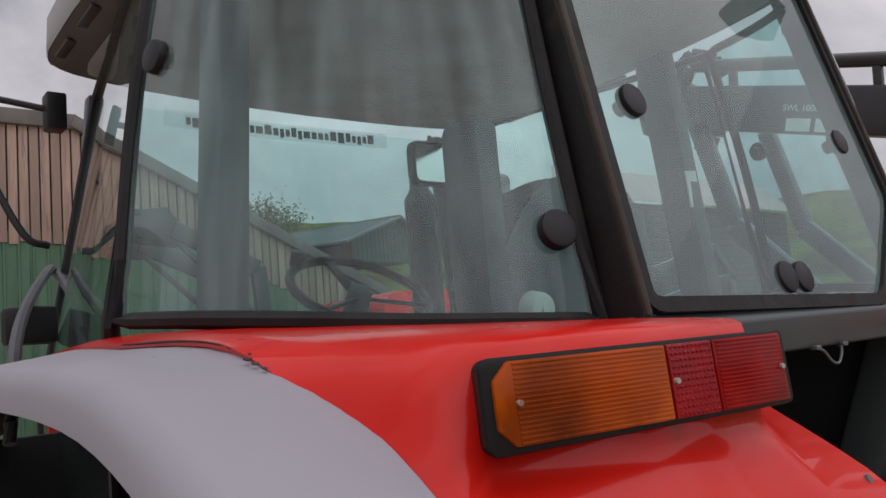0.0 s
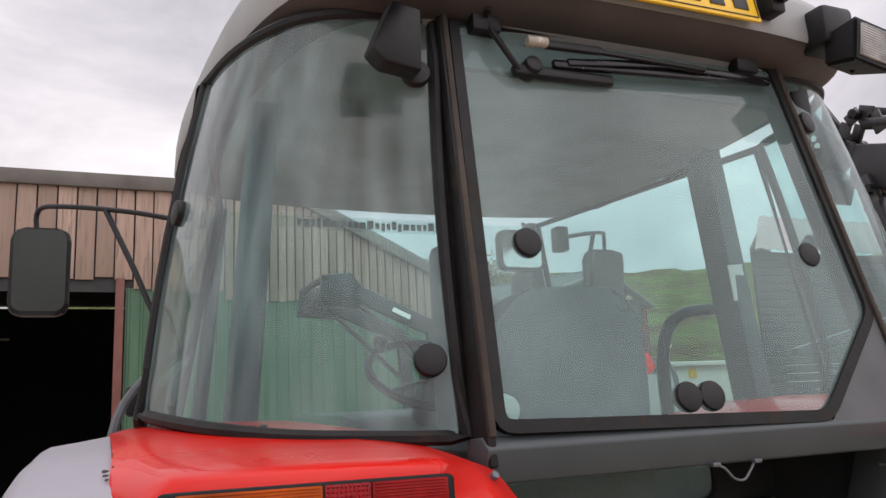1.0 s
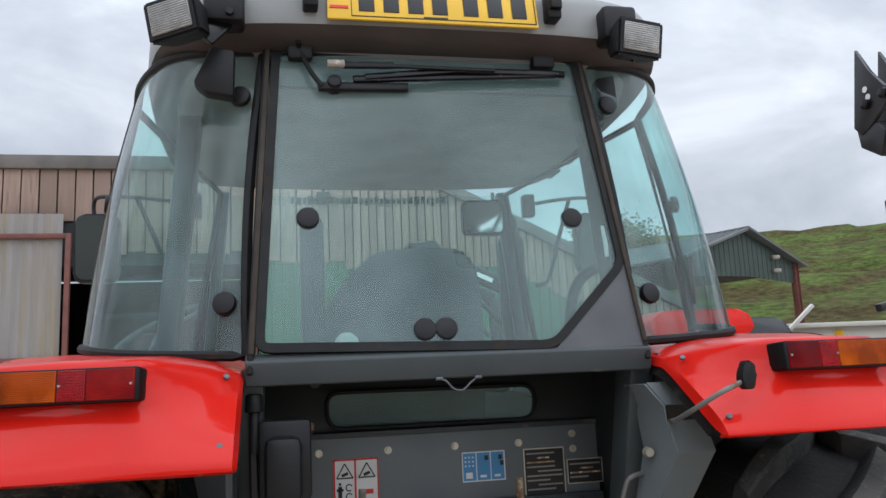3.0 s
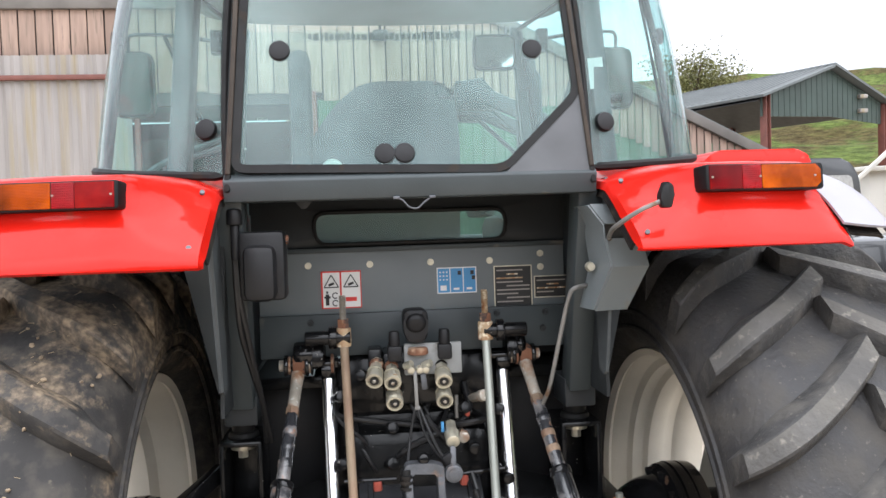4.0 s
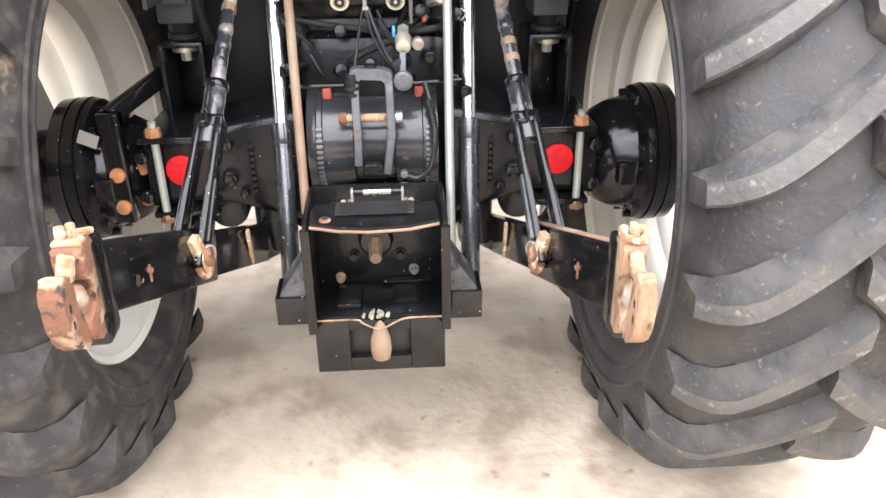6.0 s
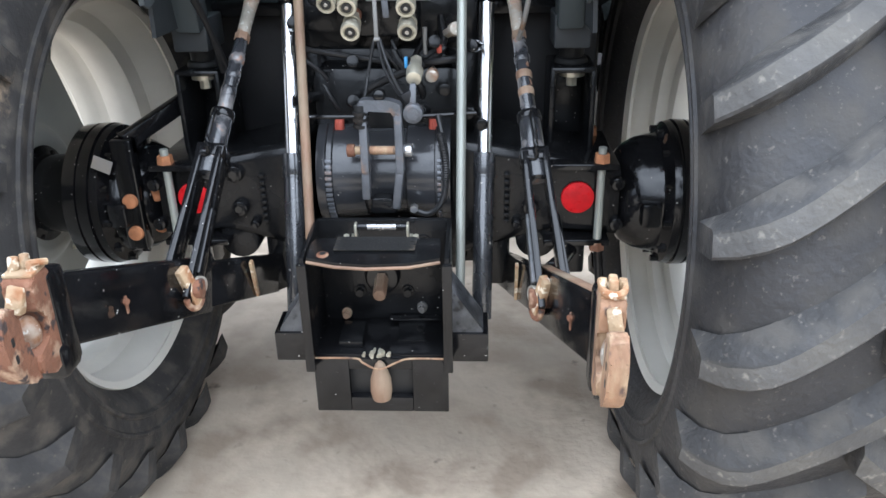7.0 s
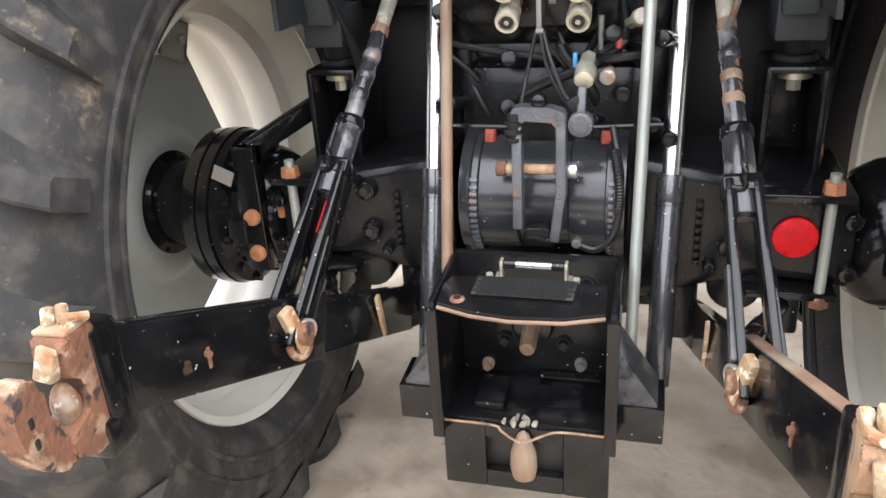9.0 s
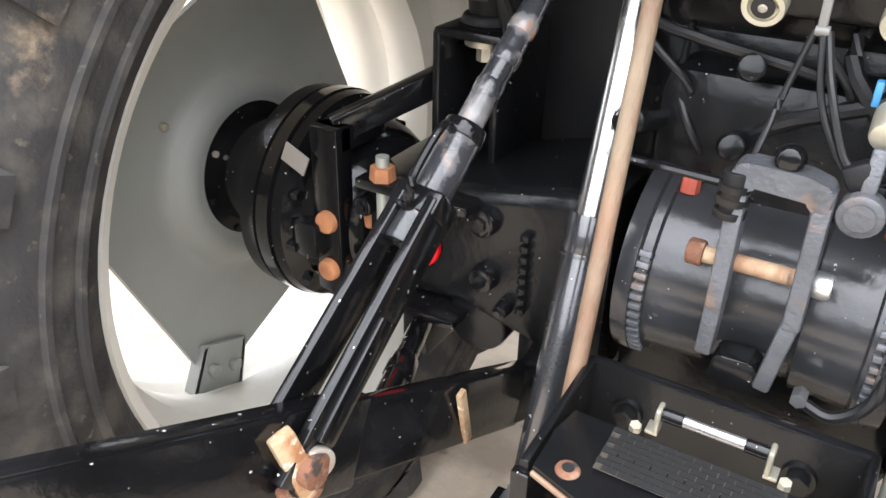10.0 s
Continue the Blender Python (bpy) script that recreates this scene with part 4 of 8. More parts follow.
for s in (-1, 1):
    # rear pillars beside the window
    bm = B()
    bar(bm, on_rear(s * 0.443, 1.86, -0.018), on_rear(s * 0.405, 2.70, -0.018), 0.015, 0.066, (0, -1, 0.2), 0.005)
    T("rear_pillar", bm, RUBBER)
    bm = B()
    bar(bm, on_rear(s * 0.440, 1.90, 0.015), on_rear(s * 0.402, 2.67, 0.015), 0.012, 0.010, (0, -1, 0.2), 0.004)
    T("pillar_seal", bm, OLDRUBBER, "brown weathered rubber seal strip")
    # quarter glass
    low = smooth_path([(s * 0.452, -0.200, 1.904), (s * 0.585, -0.188, 1.910), (s * 0.705, -0.148, 1.918), (s * 0.795, -0.050, 1.932), (s * 0.853, 0.11, 1.948), (s * 0.885, 0.30, 1.962)], 5)
    top = smooth_path([(s * 0.414, -0.062, 2.655), (s * 0.528, -0.050, 2.656), (s * 0.625, -0.008, 2.656), (s * 0.69, 0.070, 2.655), (s * 0.742, 0.19, 2.652), (s * 0.775, 0.34, 2.648)], 5)
    rows = []
    for i in range(9):
        t = i / 8
        rows.append([a.lerp(b, t) + Vector((s * 0.014 * math.sin(math.pi * t), -0.006 * math.sin(math.pi * t), 0)) for a, b in zip(low, top)])
    bm = B()
    sheet(bm, rows)
    q = T("quarter_window", bm, SIDEGLASS, "curved tinted quarter window with streaks of dirt and painted sky reflection")
    q.visible_shadow = False
    edge = [r[0] for r in rows] + rows[-1][1:] + [r[-1] for r in rows[::-1][1:]] + rows[0][::-1][1:-1]
    bm = B()
    tube(bm, edge, 0.012, 8, True)
    T("window_seal", bm, RUBBER, parent=q)
    # door glass, its thin frame and the pillars in front
    door = new("cab_door")
    door.parent = tractor
    door["label"] = "tinted glass cab door in a thin black frame"
    a0, a1, b1, b0 = Vector((s * 0.890, 0.325, 1.955)), Vector((s * 0.780, 0.36, 2.645)), Vector((s * 0.615, 1.36, 2.64)), Vector((s * 0.76, 1.42, 1.80))
    low0, low1 = Vector((s * 0.80, 0.62, 1.30)), Vector((s * 0.78, 1.30, 1.25))
    bm = B()
    sheet(bm, [[a0.lerp(b0, i / 6) + Vector((s * 0.02 * math.sin(math.pi * i / 6), 0, 0)) for i in range(7)], [a1.lerp(b1, i / 6) for i in range(7)]])
    sheet(bm, [[low0.lerp(low1, i / 6) for i in range(7)], [a0.lerp(b0, i / 6) + Vector((s * 0.02 * math.sin(math.pi * i / 6), 0, 0)) for i in range(7)]])
    p = part("pane", bm, CLEARGLASS, door)
    p.visible_shadow = False
    bm = B()
    tube(bm, [a0, a1, b1, b0, low1, low0], 0.013, 8, True)
    part("door_frame", bm, BLACKPL, door)
    bm = B()
    bar(bm, (s * 0.73, 1.44, 1.25), (s * 0.605, 1.41, 2.66), 0.045, 0.05, (0, 1, 0), 0.01)
    T("front_pillar", bm, CABGREY)
    bm = B()
    bar(bm, (s * 0.735, 0.38, 1.40), (s * 0.635, 0.43, 2.66), 0.10, 0.06, (1, 0, 0), 0.012)
    T("middle_pillar", bm, TRIM, "grey inner pillar of the cab")

# knobs on the panes
KNOBS = [(-0.498, -0.184, 2.020), (0.500, -0.184, 2.020), (-0.316, -0.181, 2.209), (0.316, -0.177, 2.208), (-0.068, -0.240, 1.946), (-0.020, -0.240, 1.946), (-0.468, -0.100, 2.524), (0.476, -0.080, 2.534), (-0.829, 0.26, 2.343), (0.829, 0.26, 2.343)]
for x, y, z in KNOBS:
    d = Vector((math.copysign(0.25, x), -1, 0.2)).normalized() if abs(x) < 0.8 else Vector((math.copysign(1, x), -0.2, 0.1)).normalized()
    if abs(x) < 0.4:
        d = Vector((0, -0.973, 0.229))
    bm = B()
    c = Vector((x, y, z))
    cyl(bm, c + d * -0.022, c + d * -0.006, 0.012, 0.014, 14)
    cyl(bm, c + d * -0.006, c + d * 0.012, 0.026, 0.0255, 20, 0.004)
    T("knob", bm, BLACKPL, "black rubber-capped window fixing")

# roof: shell, lower lip and underside with vents
ROOF = [(0.0, -0.172), (0.30, -0.168), (0.47, -0.150), (0.57, -0.115), (0.645, -0.04), (0.70, 0.10), (0.745, 0.35), (0.775, 0.80), (0.775, 1.10), (0.765, 1.22), (0.71, 1.30), (0.42, 1.36), (0.0, 1.38)]
outline = [(-x, y) for x, y in ROOF[:0:-1]] + ROOF
outline = [(p.x, p.y) for p in smooth_path([(x, y, 0) for x, y in outline], 3)][:-1]
cx, cy = 0.0, 0.6


def roof_ring(bm, k, z, dy=0.0):
    return [bm.verts.new((cx + (x - cx) * k, cy + (y - cy) * k + dy, z)) for x, y in outline]


bm = B()
rings = [roof_ring(bm, 1.0, 2.688), roof_ring(bm, 1.004, 2.70), roof_ring(bm, 1.0, 2.775), roof_ring(bm, 0.985, 2.802), roof_ring(bm, 0.95, 2.822), roof_ring(bm, 0.80, 2.845), roof_ring(bm, 0.5, 2.86)]
for a, b in zip(rings, rings[1:]):
    for i in range(len(a)):
        bm.faces.new((a[i], a[(i + 1) % len(a)], b[(i + 1) % len(a)], b[i]))
bm.faces.new(rings[-1])
T("roof", bm, ROOFGREY, "grey plastic cab roof with a brown-black lower edge")
bm = B()
rings = [roof_ring(bm, 0.998, 2.688), roof_ring(bm, 0.975, 2.672), roof_ring(bm, 0.93, 2.655), roof_ring(bm, 0.90, 2.650)]
for a, b in zip(rings, rings[1:]):
    for i in range(len(a)):
        bm.faces.new((a[i], a[(i + 1) % len(a)], b[(i + 1) % len(a)], b[i]))
T("roof_edge", bm, ROOFUNDER)
bm = B()
rings = [roof_ring(bm, 0.90, 2.650), roof_ring(bm, 0.88, 2.640)]
for i in range(len(rings[0])):
    bm.faces.new((rings[0][i], rings[0][(i + 1) % len(rings[0])], rings[1][(i + 1) % len(rings[0])], rings[1][i]))
bm.faces.new(rings[1])
T("roof_lining", bm, LINER, "grey cab roof lining")
for s in (-1, 1):
    for y0 in (0.62, 0.83, 1.04):
        bm = B()
        box(bm, (s * 0.752 - 0.012, y0, 2.664), (s * 0.752 + 0.012, y0 + 0.12, 2.672), 0.002)
        T("vent_slot", bm, INK)
    # work lamps at the rear corners
    wl_ = new("work_lamp")
    wl_.parent = tractor
    wl_["label"] = "black square work lamp with ribbed glass"
    mx_ = 0.50 if s < 0 else 0.48
    c = Vector((-0.592 if s < 0 else 0.50, -0.215, 2.655))
    d = Vector((-0.42 if s < 0 else 0.10, -0.9, -0.12)).normalized()
    m = Matrix.Translation(c) @ d.to_track_quat("-Y", "Z").to_matrix().to_4x4() @ Matrix.Rotation(radians(-8 if s < 0 else 4), 4, "Y")
    bm = B()
    sb = bmesh.new()
    bmesh.ops.create_cube(sb, size=1)
    for v in sb.verts:
        k = 1.0 if v.co.y < 0 else 0.72
        v.co = Vector((v.co.x * 0.130 * k, v.co.y * 0.085, v.co.z * 0.098 * k))
    bmesh.ops.bevel(sb, geom=list(sb.edges), offset=0.007, segments=2, affect="EDGES")
    merge(bm, sb, m)
    part("lamp_body", bm, BLACKPL, wl_)
    bm = B()
    box(bm, (-0.050, -0.047, -0.035), (0.050, -0.041, 0.035), 0.003, m)
    part("lamp_glass", bm, LAMPGLASS, wl_)
    for i in range(13):
        bm = B()
        z = -0.032 + 0.0053 * i
        box(bm, (-0.048, -0.0480, z - 0.0012), (0.048, -0.0465, z + 0.0012), 0.0004, m)
        part("lamp_rib", bm, LAMPGLASS, wl_)
    bm = B()
    box(bm, (s * mx_ - 0.046, -0.205, 2.672), (s * mx_ + 0.046, -0.12, 2.762), 0.012)
    part("lamp_mount", bm, BLACKPL, wl_)
    bm = B()
    bar(bm, (s * mx_, -0.175, 2.685), (s * (mx_ + 0.045), -0.20, 2.625), 0.05, 0.012, (0, 1, 0))
    hexbolt(bm, (s * (mx_ - 0.015), -0.205, 2.69), (0, -1, 0), 0.010, 0.010)
    part("lamp_bracket", bm, BLACKMATT, wl_)
    # inner speaker at the quarter window's top
    bm = B()
    prism(bm, [(s * (mx_ - 0.022), 2.615), (s * (mx_ + 0.03), 2.625), (s * (mx_ + (0.07 if s < 0 else 0.035)), 2.535), (s * (mx_ + (0.045 if s < 0 else 0.02)), 2.512), (s * (mx_ - 0.02), 2.503)], "y", -0.165 if s < 0 else -0.075, -0.115 if s < 0 else -0.03, 0.006)
    T("lamp_plug", bm, BLACKPL, "black plug box below the work lamp")
    # small lamps by the plate
    bm = B()
    box(bm, (s * 0.302 - 0.018, -0.212, 2.715), (s * 0.302 + 0.018, -0.165, 2.792), 0.006)
    T("plate_lamp", bm, BLACKPL)
    bm = B()
    prism(bm, [(s * 0.302 - 0.014, -0.225), (s * 0.302 + 0.014, -0.225), (s * 0.302 + 0.016, -0.21), (s * 0.302 - 0.016, -0.21)], "z", 2.735, 2.775, 0.002)
    T("plate_lamp_cover", bm, BLACKMATT)

# registration plate, its characters as plain bars
plate = new("number_plate")
plate.parent = tractor
plate["label"] = "yellow registration plate with black bars"
mp_ = Matrix.Translation((-0.001, -0.186, 2.745)) @ Matrix.Rotation(radians(-10), 4, "X")
bm = B()
box(bm, (-0.262, -0.004, -0.0565), (0.262, 0.004, 0.0565), 0.003, mp_)
part("plate_sheet", bm, PLATEY, plate)
bm = B()
for lo, hi in (((-0.205, -0.0062, 0.047), (0.256, -0.004, 0.0485)), ((-0.205, -0.0062, -0.0485), (0.256, -0.004, -0.047)), ((-0.205, -0.0062, -0.047), (-0.2035, -0.004, 0.047)), ((0.2545, -0.0062, -0.047), (0.256, -0.004, 0.047))):
    box(bm, lo, hi, 0, mp_)
part("border_line", bm, INK, plate)
for x in (-0.168, -0.108, -0.048, 0.012, 0.090, 0.152, 0.214):
    bm = B()
    box(bm, (x - 0.019, -0.0064, -0.034), (x + 0.019, -0.004, 0.036), 0.001, mp_)
    part("character_bar", bm, INK, plate)
for lo, hi, mt in (((-0.254, 0.012), (-0.214, 0.021), GREENINK), ((-0.254, 0.021), (-0.214, 0.032), WHITEINK), ((-0.242, 0.016), (-0.226, 0.029), REDINK), ((-0.256, -0.028), (-0.212, -0.021), REDINK), ((-0.03, -0.046), (0.03, -0.042), INK)):
    bm = B()
    k = 0.0060 if mt in (GREENINK, WHITEINK, INK) else 0.0068
    box(bm, (lo[0], -k, lo[1]), (hi[0], -0.004, hi[1]), 0, mp_)
    part("plate_mark", bm, mt, plate)

# rear wiper
wiper = new("rear_wiper")
wiper.parent = tractor
wiper["label"] = "black rear wiper folded along the window top"
bm = B()
cyl(bm, on_rear(-0.245, 2.553, 0.0), on_rear(-0.245, 2.553, 0.040), 0.020, 0.017, 16, 0.004)
bar(bm, on_rear(-0.285, 2.543, 0.022), on_rear(-0.06, 2.553, 0.014), 0.022, 0.020, (0, -1, 0.2), 0.006)
part("wiper_motor", bm, BLACKPL, wiper)
bm = B()
cyl(bm, on_rear(-0.262, 2.588, 0.052), on_rear(-0.220, 2.588, 0.055), 0.011, 0.010, 12, 0.003)
part("arm_cap", bm, DULLZINC, wiper, "pale worn plastic cap")
bm = B()
bar(bm, on_rear(-0.225, 2.586, 0.052), on_rear(-0.10, 2.590, 0.052), 0.016, 0.012, (0, -1, 0.2), 0.004)
bar(bm, on_rear(-0.11, 2.590, 0.050), on_rear(0.16, 2.592, 0.044), 0.009, 0.008, (0, -1, 0.2), 0.002)
part("wiper_arm", bm, BLACKPL, wiper)
bm = B()
bar(bm, on_rear(-0.20, 2.562, 0.030), on_rear(0.352, 2.600, 0.026), 0.017, 0.012, (0, -1, 0.2), 0.003)
bar(bm, on_rear(-0.17, 2.566, 0.036), on_rear(0.06, 2.592, 0.040), 0.015, 0.008, (0, -1, 0.2), 0.002)
bar(bm, on_rear(0.06, 2.592, 0.040), on_rear(0.34, 2.599, 0.030), 0.015, 0.008, (0, -1, 0.2), 0.002)
part("wiper_blade", bm, BLACKMATT, wiper)
bm = B()
tube(bm, smooth_path([(-0.330, -0.13, 2.66), on_rear(-0.325, 2.64, 0.03), on_rear(-0.30, 2.575, 0.035), on_rear(-0.275, 2.54, 0.03)], 5), 0.006, 8)
T("washer_hose", bm, RUBBER)
for x in (-0.325, 0.30):
    bm = B()
    box(bm, (x - 0.03, wy(2.64) - 0.035, 2.625), (x + 0.03, wy(2.64) - 0.002, 2.672), 0.006)
    T("window_hinge", bm, BLACKPL)

bm = B()
prism(bm, [(wy(2.568) + 0.025, 2.568), (wy(2.685) + 0.025, 2.685), (wy(2.685) + 0.05, 2.685), (wy(2.568) + 0.05, 2.568)], "x", -0.40, 0.40, 0.004)
T("window_header", bm, TRIM, "dark header trim behind the top of the rear window")
# cab rear lower frame
bm = B()
prism(bm, [(-0.262, 1.838), (-0.272, 1.888), (-0.250, 1.905), (-0.200, 1.900), (-0.195, 1.838)], "x", -0.452, 0.452, 0.004)
T("rear_crossbeam", bm, CABGREY, "slate grey cab crossbeam below the rear window")
bm = B()
box(bm, (-0.43, 0.142, 1.40), (0.47, 0.152, 1.70), 0.003)
T("rear_panel", bm, PANELGREY, "grey rear cab panel with safety stickers")
bm = B()
box(bm, (-0.43, 0.136, 1.698), (0.47, 0.146, 1.712), 0.002)
box(bm, (-0.43, 0.120, 1.40), (0.47, 0.140, 1.522), 0.004)
T("lower_panel", bm, CABGREY)
PW = rounded([(-0.268, 1.815), (0.296, 1.812), (0.292, 1.722), (-0.262, 1.722)], 0.04, 5)
bm = B()
n_ = len(PW)
vo = []
for i, (x, z) in enumerate(PW):
    dx, dz = x - 0.014, z - 1.768
    t = min((0.46 / abs(dx)) if dx else 99, ((1.87 - 1.768) / dz) if dz > 0 else ((1.712 - 1.768) / dz if dz < 0 else 99))
    vo.append((0.014 + dx * t, 1.768 + dz * t))
va = [bm.verts.new((x, 0.150, z)) for x, z in vo]
vb = [bm.verts.new((x, 0.135, z)) for x, z in PW]
for i in range(n_):
    bm.faces.new((va[i], va[(i + 1) % n_], vb[(i + 1) % n_], vb[i]))
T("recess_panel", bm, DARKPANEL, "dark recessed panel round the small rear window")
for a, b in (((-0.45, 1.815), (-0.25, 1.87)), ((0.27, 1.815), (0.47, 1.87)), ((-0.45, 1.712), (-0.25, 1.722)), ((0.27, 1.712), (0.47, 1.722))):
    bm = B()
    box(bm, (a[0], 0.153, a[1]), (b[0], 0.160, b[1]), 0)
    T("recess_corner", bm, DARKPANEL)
bm = B()
tube(bm, [(x, 0.132, z) for x, z in PW], 0.006, 8, True)
small_win = T("small_window", bm, RUBBER, "low tinted rear window in a rubber seal")
bm = B()
bm.faces.new([bm.verts.new((x, 0.136, z)) for x, z in PW])
g = T("pane", bm, LOWGLASS, parent=small_win)
g.visible_shadow = False
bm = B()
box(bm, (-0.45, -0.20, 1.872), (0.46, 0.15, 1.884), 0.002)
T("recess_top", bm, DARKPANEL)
bm = B()
tube(bm, smooth_path([(-0.045, -0.262, 1.838), (-0.030, -0.268, 1.832), (-0.015, -0.272, 1.815), (0.005, -0.272, 1.812), (0.022, -0.270, 1.826), (0.040, -0.262, 1.838)], 5), 0.0022, 8)
T("window_catch", bm, IRONGREY, "bent wire window catch")
for x, y in ((-0.045, 1.838), (0.042, 1.838)):
    bm = B()
    box(bm, (x - 0.008, -0.27, y - 0.003), (x + 0.008, -0.257, y + 0.004), 0.002)
    T("catch_bracket", bm, IRONGREY)
for s in (-1, 1):
    bm = B()
    bar(bm, (s * 0.446, -0.195, 1.86), (s * 0.468, 0.035, 1.300), 0.066, 0.085, (0, -1, 0), 0.010)
    T("cab_post", bm, CABGREY, "slate grey cab support post")
    bm = B()
    box(bm, (s * 0.476 - 0.045, 0.02, 1.236), (s * 0.476 + 0.045, 0.16, 1.318), 0.006)
    T("post_foot", bm, DARKPANEL)
    bm = B()
    prism(bm, [(-0.245, 1.875), (-0.29, 1.83), (-0.285, 1.70), (-0.215, 1.38), (-0.195, 1.37), (-0.16, 1.38), (-0.12, 1.87)], "x", s * 0.478, s * 0.486)
    sheet(bm, [[(s * 0.486, -0.262, 1.86), (s * 0.486, -0.285, 1.70), (s * 0.484, -0.215, 1.38)], [(s * 0.56, -0.16, 1.86), (s * 0.565, -0.19, 1.70), (s * 0.488, -0.205, 1.375)]], 0.005)
    T("inner_mudguard", bm, INNERGREY, "grey inner mudguard plate")
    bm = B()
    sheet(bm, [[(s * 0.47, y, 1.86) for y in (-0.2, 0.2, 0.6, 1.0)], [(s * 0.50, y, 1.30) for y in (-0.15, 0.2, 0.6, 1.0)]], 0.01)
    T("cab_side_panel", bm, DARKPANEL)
# floor and front of the cab
bm = B()
box(bm, (-0.46, 0.16, 1.30), (0.46, 0.95, 1.34), 0.01)
box(bm, (-0.78, 0.95, 1.30), (0.78, 1.45, 1.34), 0.01)
T("cab_floor", bm, BLACKMATT)
bm = B()
box(bm, (-0.78, 1.40, 1.25), (0.78, 1.46, 1.72), 0.02)
T("bulkhead", bm, TRIM)
bm = B()
sheet(bm, [[(-0.68, 1.47, 1.72), (0.0, 1.52, 1.72), (0.68, 1.47, 1.72)], [(-0.60, 1.42, 2.65), (0.0, 1.45, 2.65), (0.60, 1.42, 2.65)]])
g = T("windscreen", bm, CLEARGLASS, "clear windscreen with a white lettered strip")
g.visible_shadow = False
# sun strip: letters as plain bars
bm = B()
sheet(bm, [[(-0.40, 1.455, 2.612), (0.0, 1.480, 2.612), (0.42, 1.455, 2.612)], [(-0.395, 1.450, 2.665), (0.0, 1.474, 2.665), (0.415, 1.450, 2.665)]])
T("lettering_strip", bm, glass("strip_film", (0.92, 0.95, 0.95), 0.2, (1, 1, 1), 3.0, 0.30), "clear strip with dark bars along the windscreen top")
random.seed(4)
x = -0.33
while x < 0.34:
    w = random.choice((0.014, 0.018, 0.024))
    bm = B()
    h0 = 2.622 + random.choice((0, 0, 0, -0.006))
    box(bm, (x, 1.442 + 0.022 * (1 - (x / 0.42) ** 2), h0), (x + w, 1.445 + 0.022 * (1 - (x / 0.42) ** 2), 2.646 + random.choice((0, 0, 0.008))), 0)
    T("letter_bar", bm, INK)
    x += w + 0.007
# seat, wheel, console
seat = new("driver_seat")
seat.parent = tractor
seat["label"] = "dark cloth driver seat with rounded back"
bm = B()
prism(bm, rounded([(-0.31, 1.62), (0.16, 1.62), (0.172, 2.02), (0.155, 2.197), (-0.115, 2.197), (-0.205, 2.12), (-0.285, 2.0)], 0.06, 5), "y", 0.17, 0.30, 0.045)
part("backrest", bm, FABRIC, seat)
bm = B()
box(bm, (-0.28, 0.24, 1.56), (0.20, 0.76, 1.68), 0.04)
part("cushion", bm, FABRIC, seat)
bm = B()
box(bm, (-0.18, 0.38, 1.34), (0.18, 0.80, 1.56), 0.03)
part("seat_base", bm, TRIM, seat)
for s in (-1, 1):
    bm = B()
    if s > 0:
        box(bm, (0.26, 0.42, 1.79), (0.32, 0.74, 1.84), 0.02)
    else:
        box(bm, (-0.325, 0.14, 1.80), (-0.262, 0.25, 2.29), 0.025)
    part("armrest", bm, FABRIC, seat, "" if s > 0 else "armrest folded up beside the backrest")
wheel_c = Vector((0.012, 1.07, 2.058))
wm = Matrix.Translation(wheel_c) @ Matrix.Rotation(radians(33), 4, "X")
steer = new("steering_wheel")
steer.parent = tractor
bm = B()
tube(bm, [wm @ Vector((0.205 * math.cos(t), 0.205 * math.sin(t), 0)) for t in [2 * math.pi * k / 40 for k in range(40)]], 0.014, 8, True)
part("wheel_rim", bm, BLACKPL, steer)
for k in range(3):
    t = math.pi / 2 + k * 2 * math.pi / 3
    bm = B()
    bar(bm, wm @ Vector((0.03 * math.cos(t), 0.03 * math.sin(t), -0.02)), wm @ Vector((0.20 * math.cos(t), 0.20 * math.sin(t), 0)), 0.03, 0.012)
    part("spoke", bm, BLACKPL, steer)
bm = B()
cyl(bm, wm @ Vector((0, 0, -0.35)), wm @ Vector((0, 0, 0.01)), 0.05, 0.035, 16, 0.005)
part("column", bm, TRIM, steer)
bm = B()
cyl(bm, wm @ Vector((-0.13, 0.16, 0)), wm @ Vector((-0.13, 0.16, 0.05)), 0.022, 0.025, 14, 0.008)
part("spinner_knob", bm, BLACKPL, steer)
bm = B()
prism(bm, [(0.98, 1.34), (1.05, 1.80), (1.16, 1.93), (1.40, 1.95), (1.42, 1.34)], "x", -0.22, 0.26, 0.03)
T("dashboard", bm, TRIM, "grey dashboard console")
bm = B()
box(bm, (0.36, 0.30, 1.34), (0.68, 1.02, 1.80), 0.04)
T("side_console", bm, TRIM)
for x, y in ((0.42, 0.72), (0.48, 0.80), (0.55, 0.88), (0.50, 0.62)):
    bm = B()
    cyl(bm, (x, y, 1.79), (x, y + 0.02, 1.90), 0.006, seg=8)
    cyl(bm, (x, y + 0.02, 1.89), (x, y + 0.025, 1.95), 0.015, 0.017, 12, 0.004)
    T("control_lever", bm, BLACKPL)
bm = B()
tube(bm, smooth_path([(0.61, 0.66, 1.80), (0.62, 0.68, 2.02), (0.665, 0.70, 2.15), (0.74, 0.70, 2.205), (0.85, 0.70, 2.22)], 6), 0.020, 10)
T("grab_rail", bm, BLACKPL, "black bent grab rail beside the seat")
bm = B()
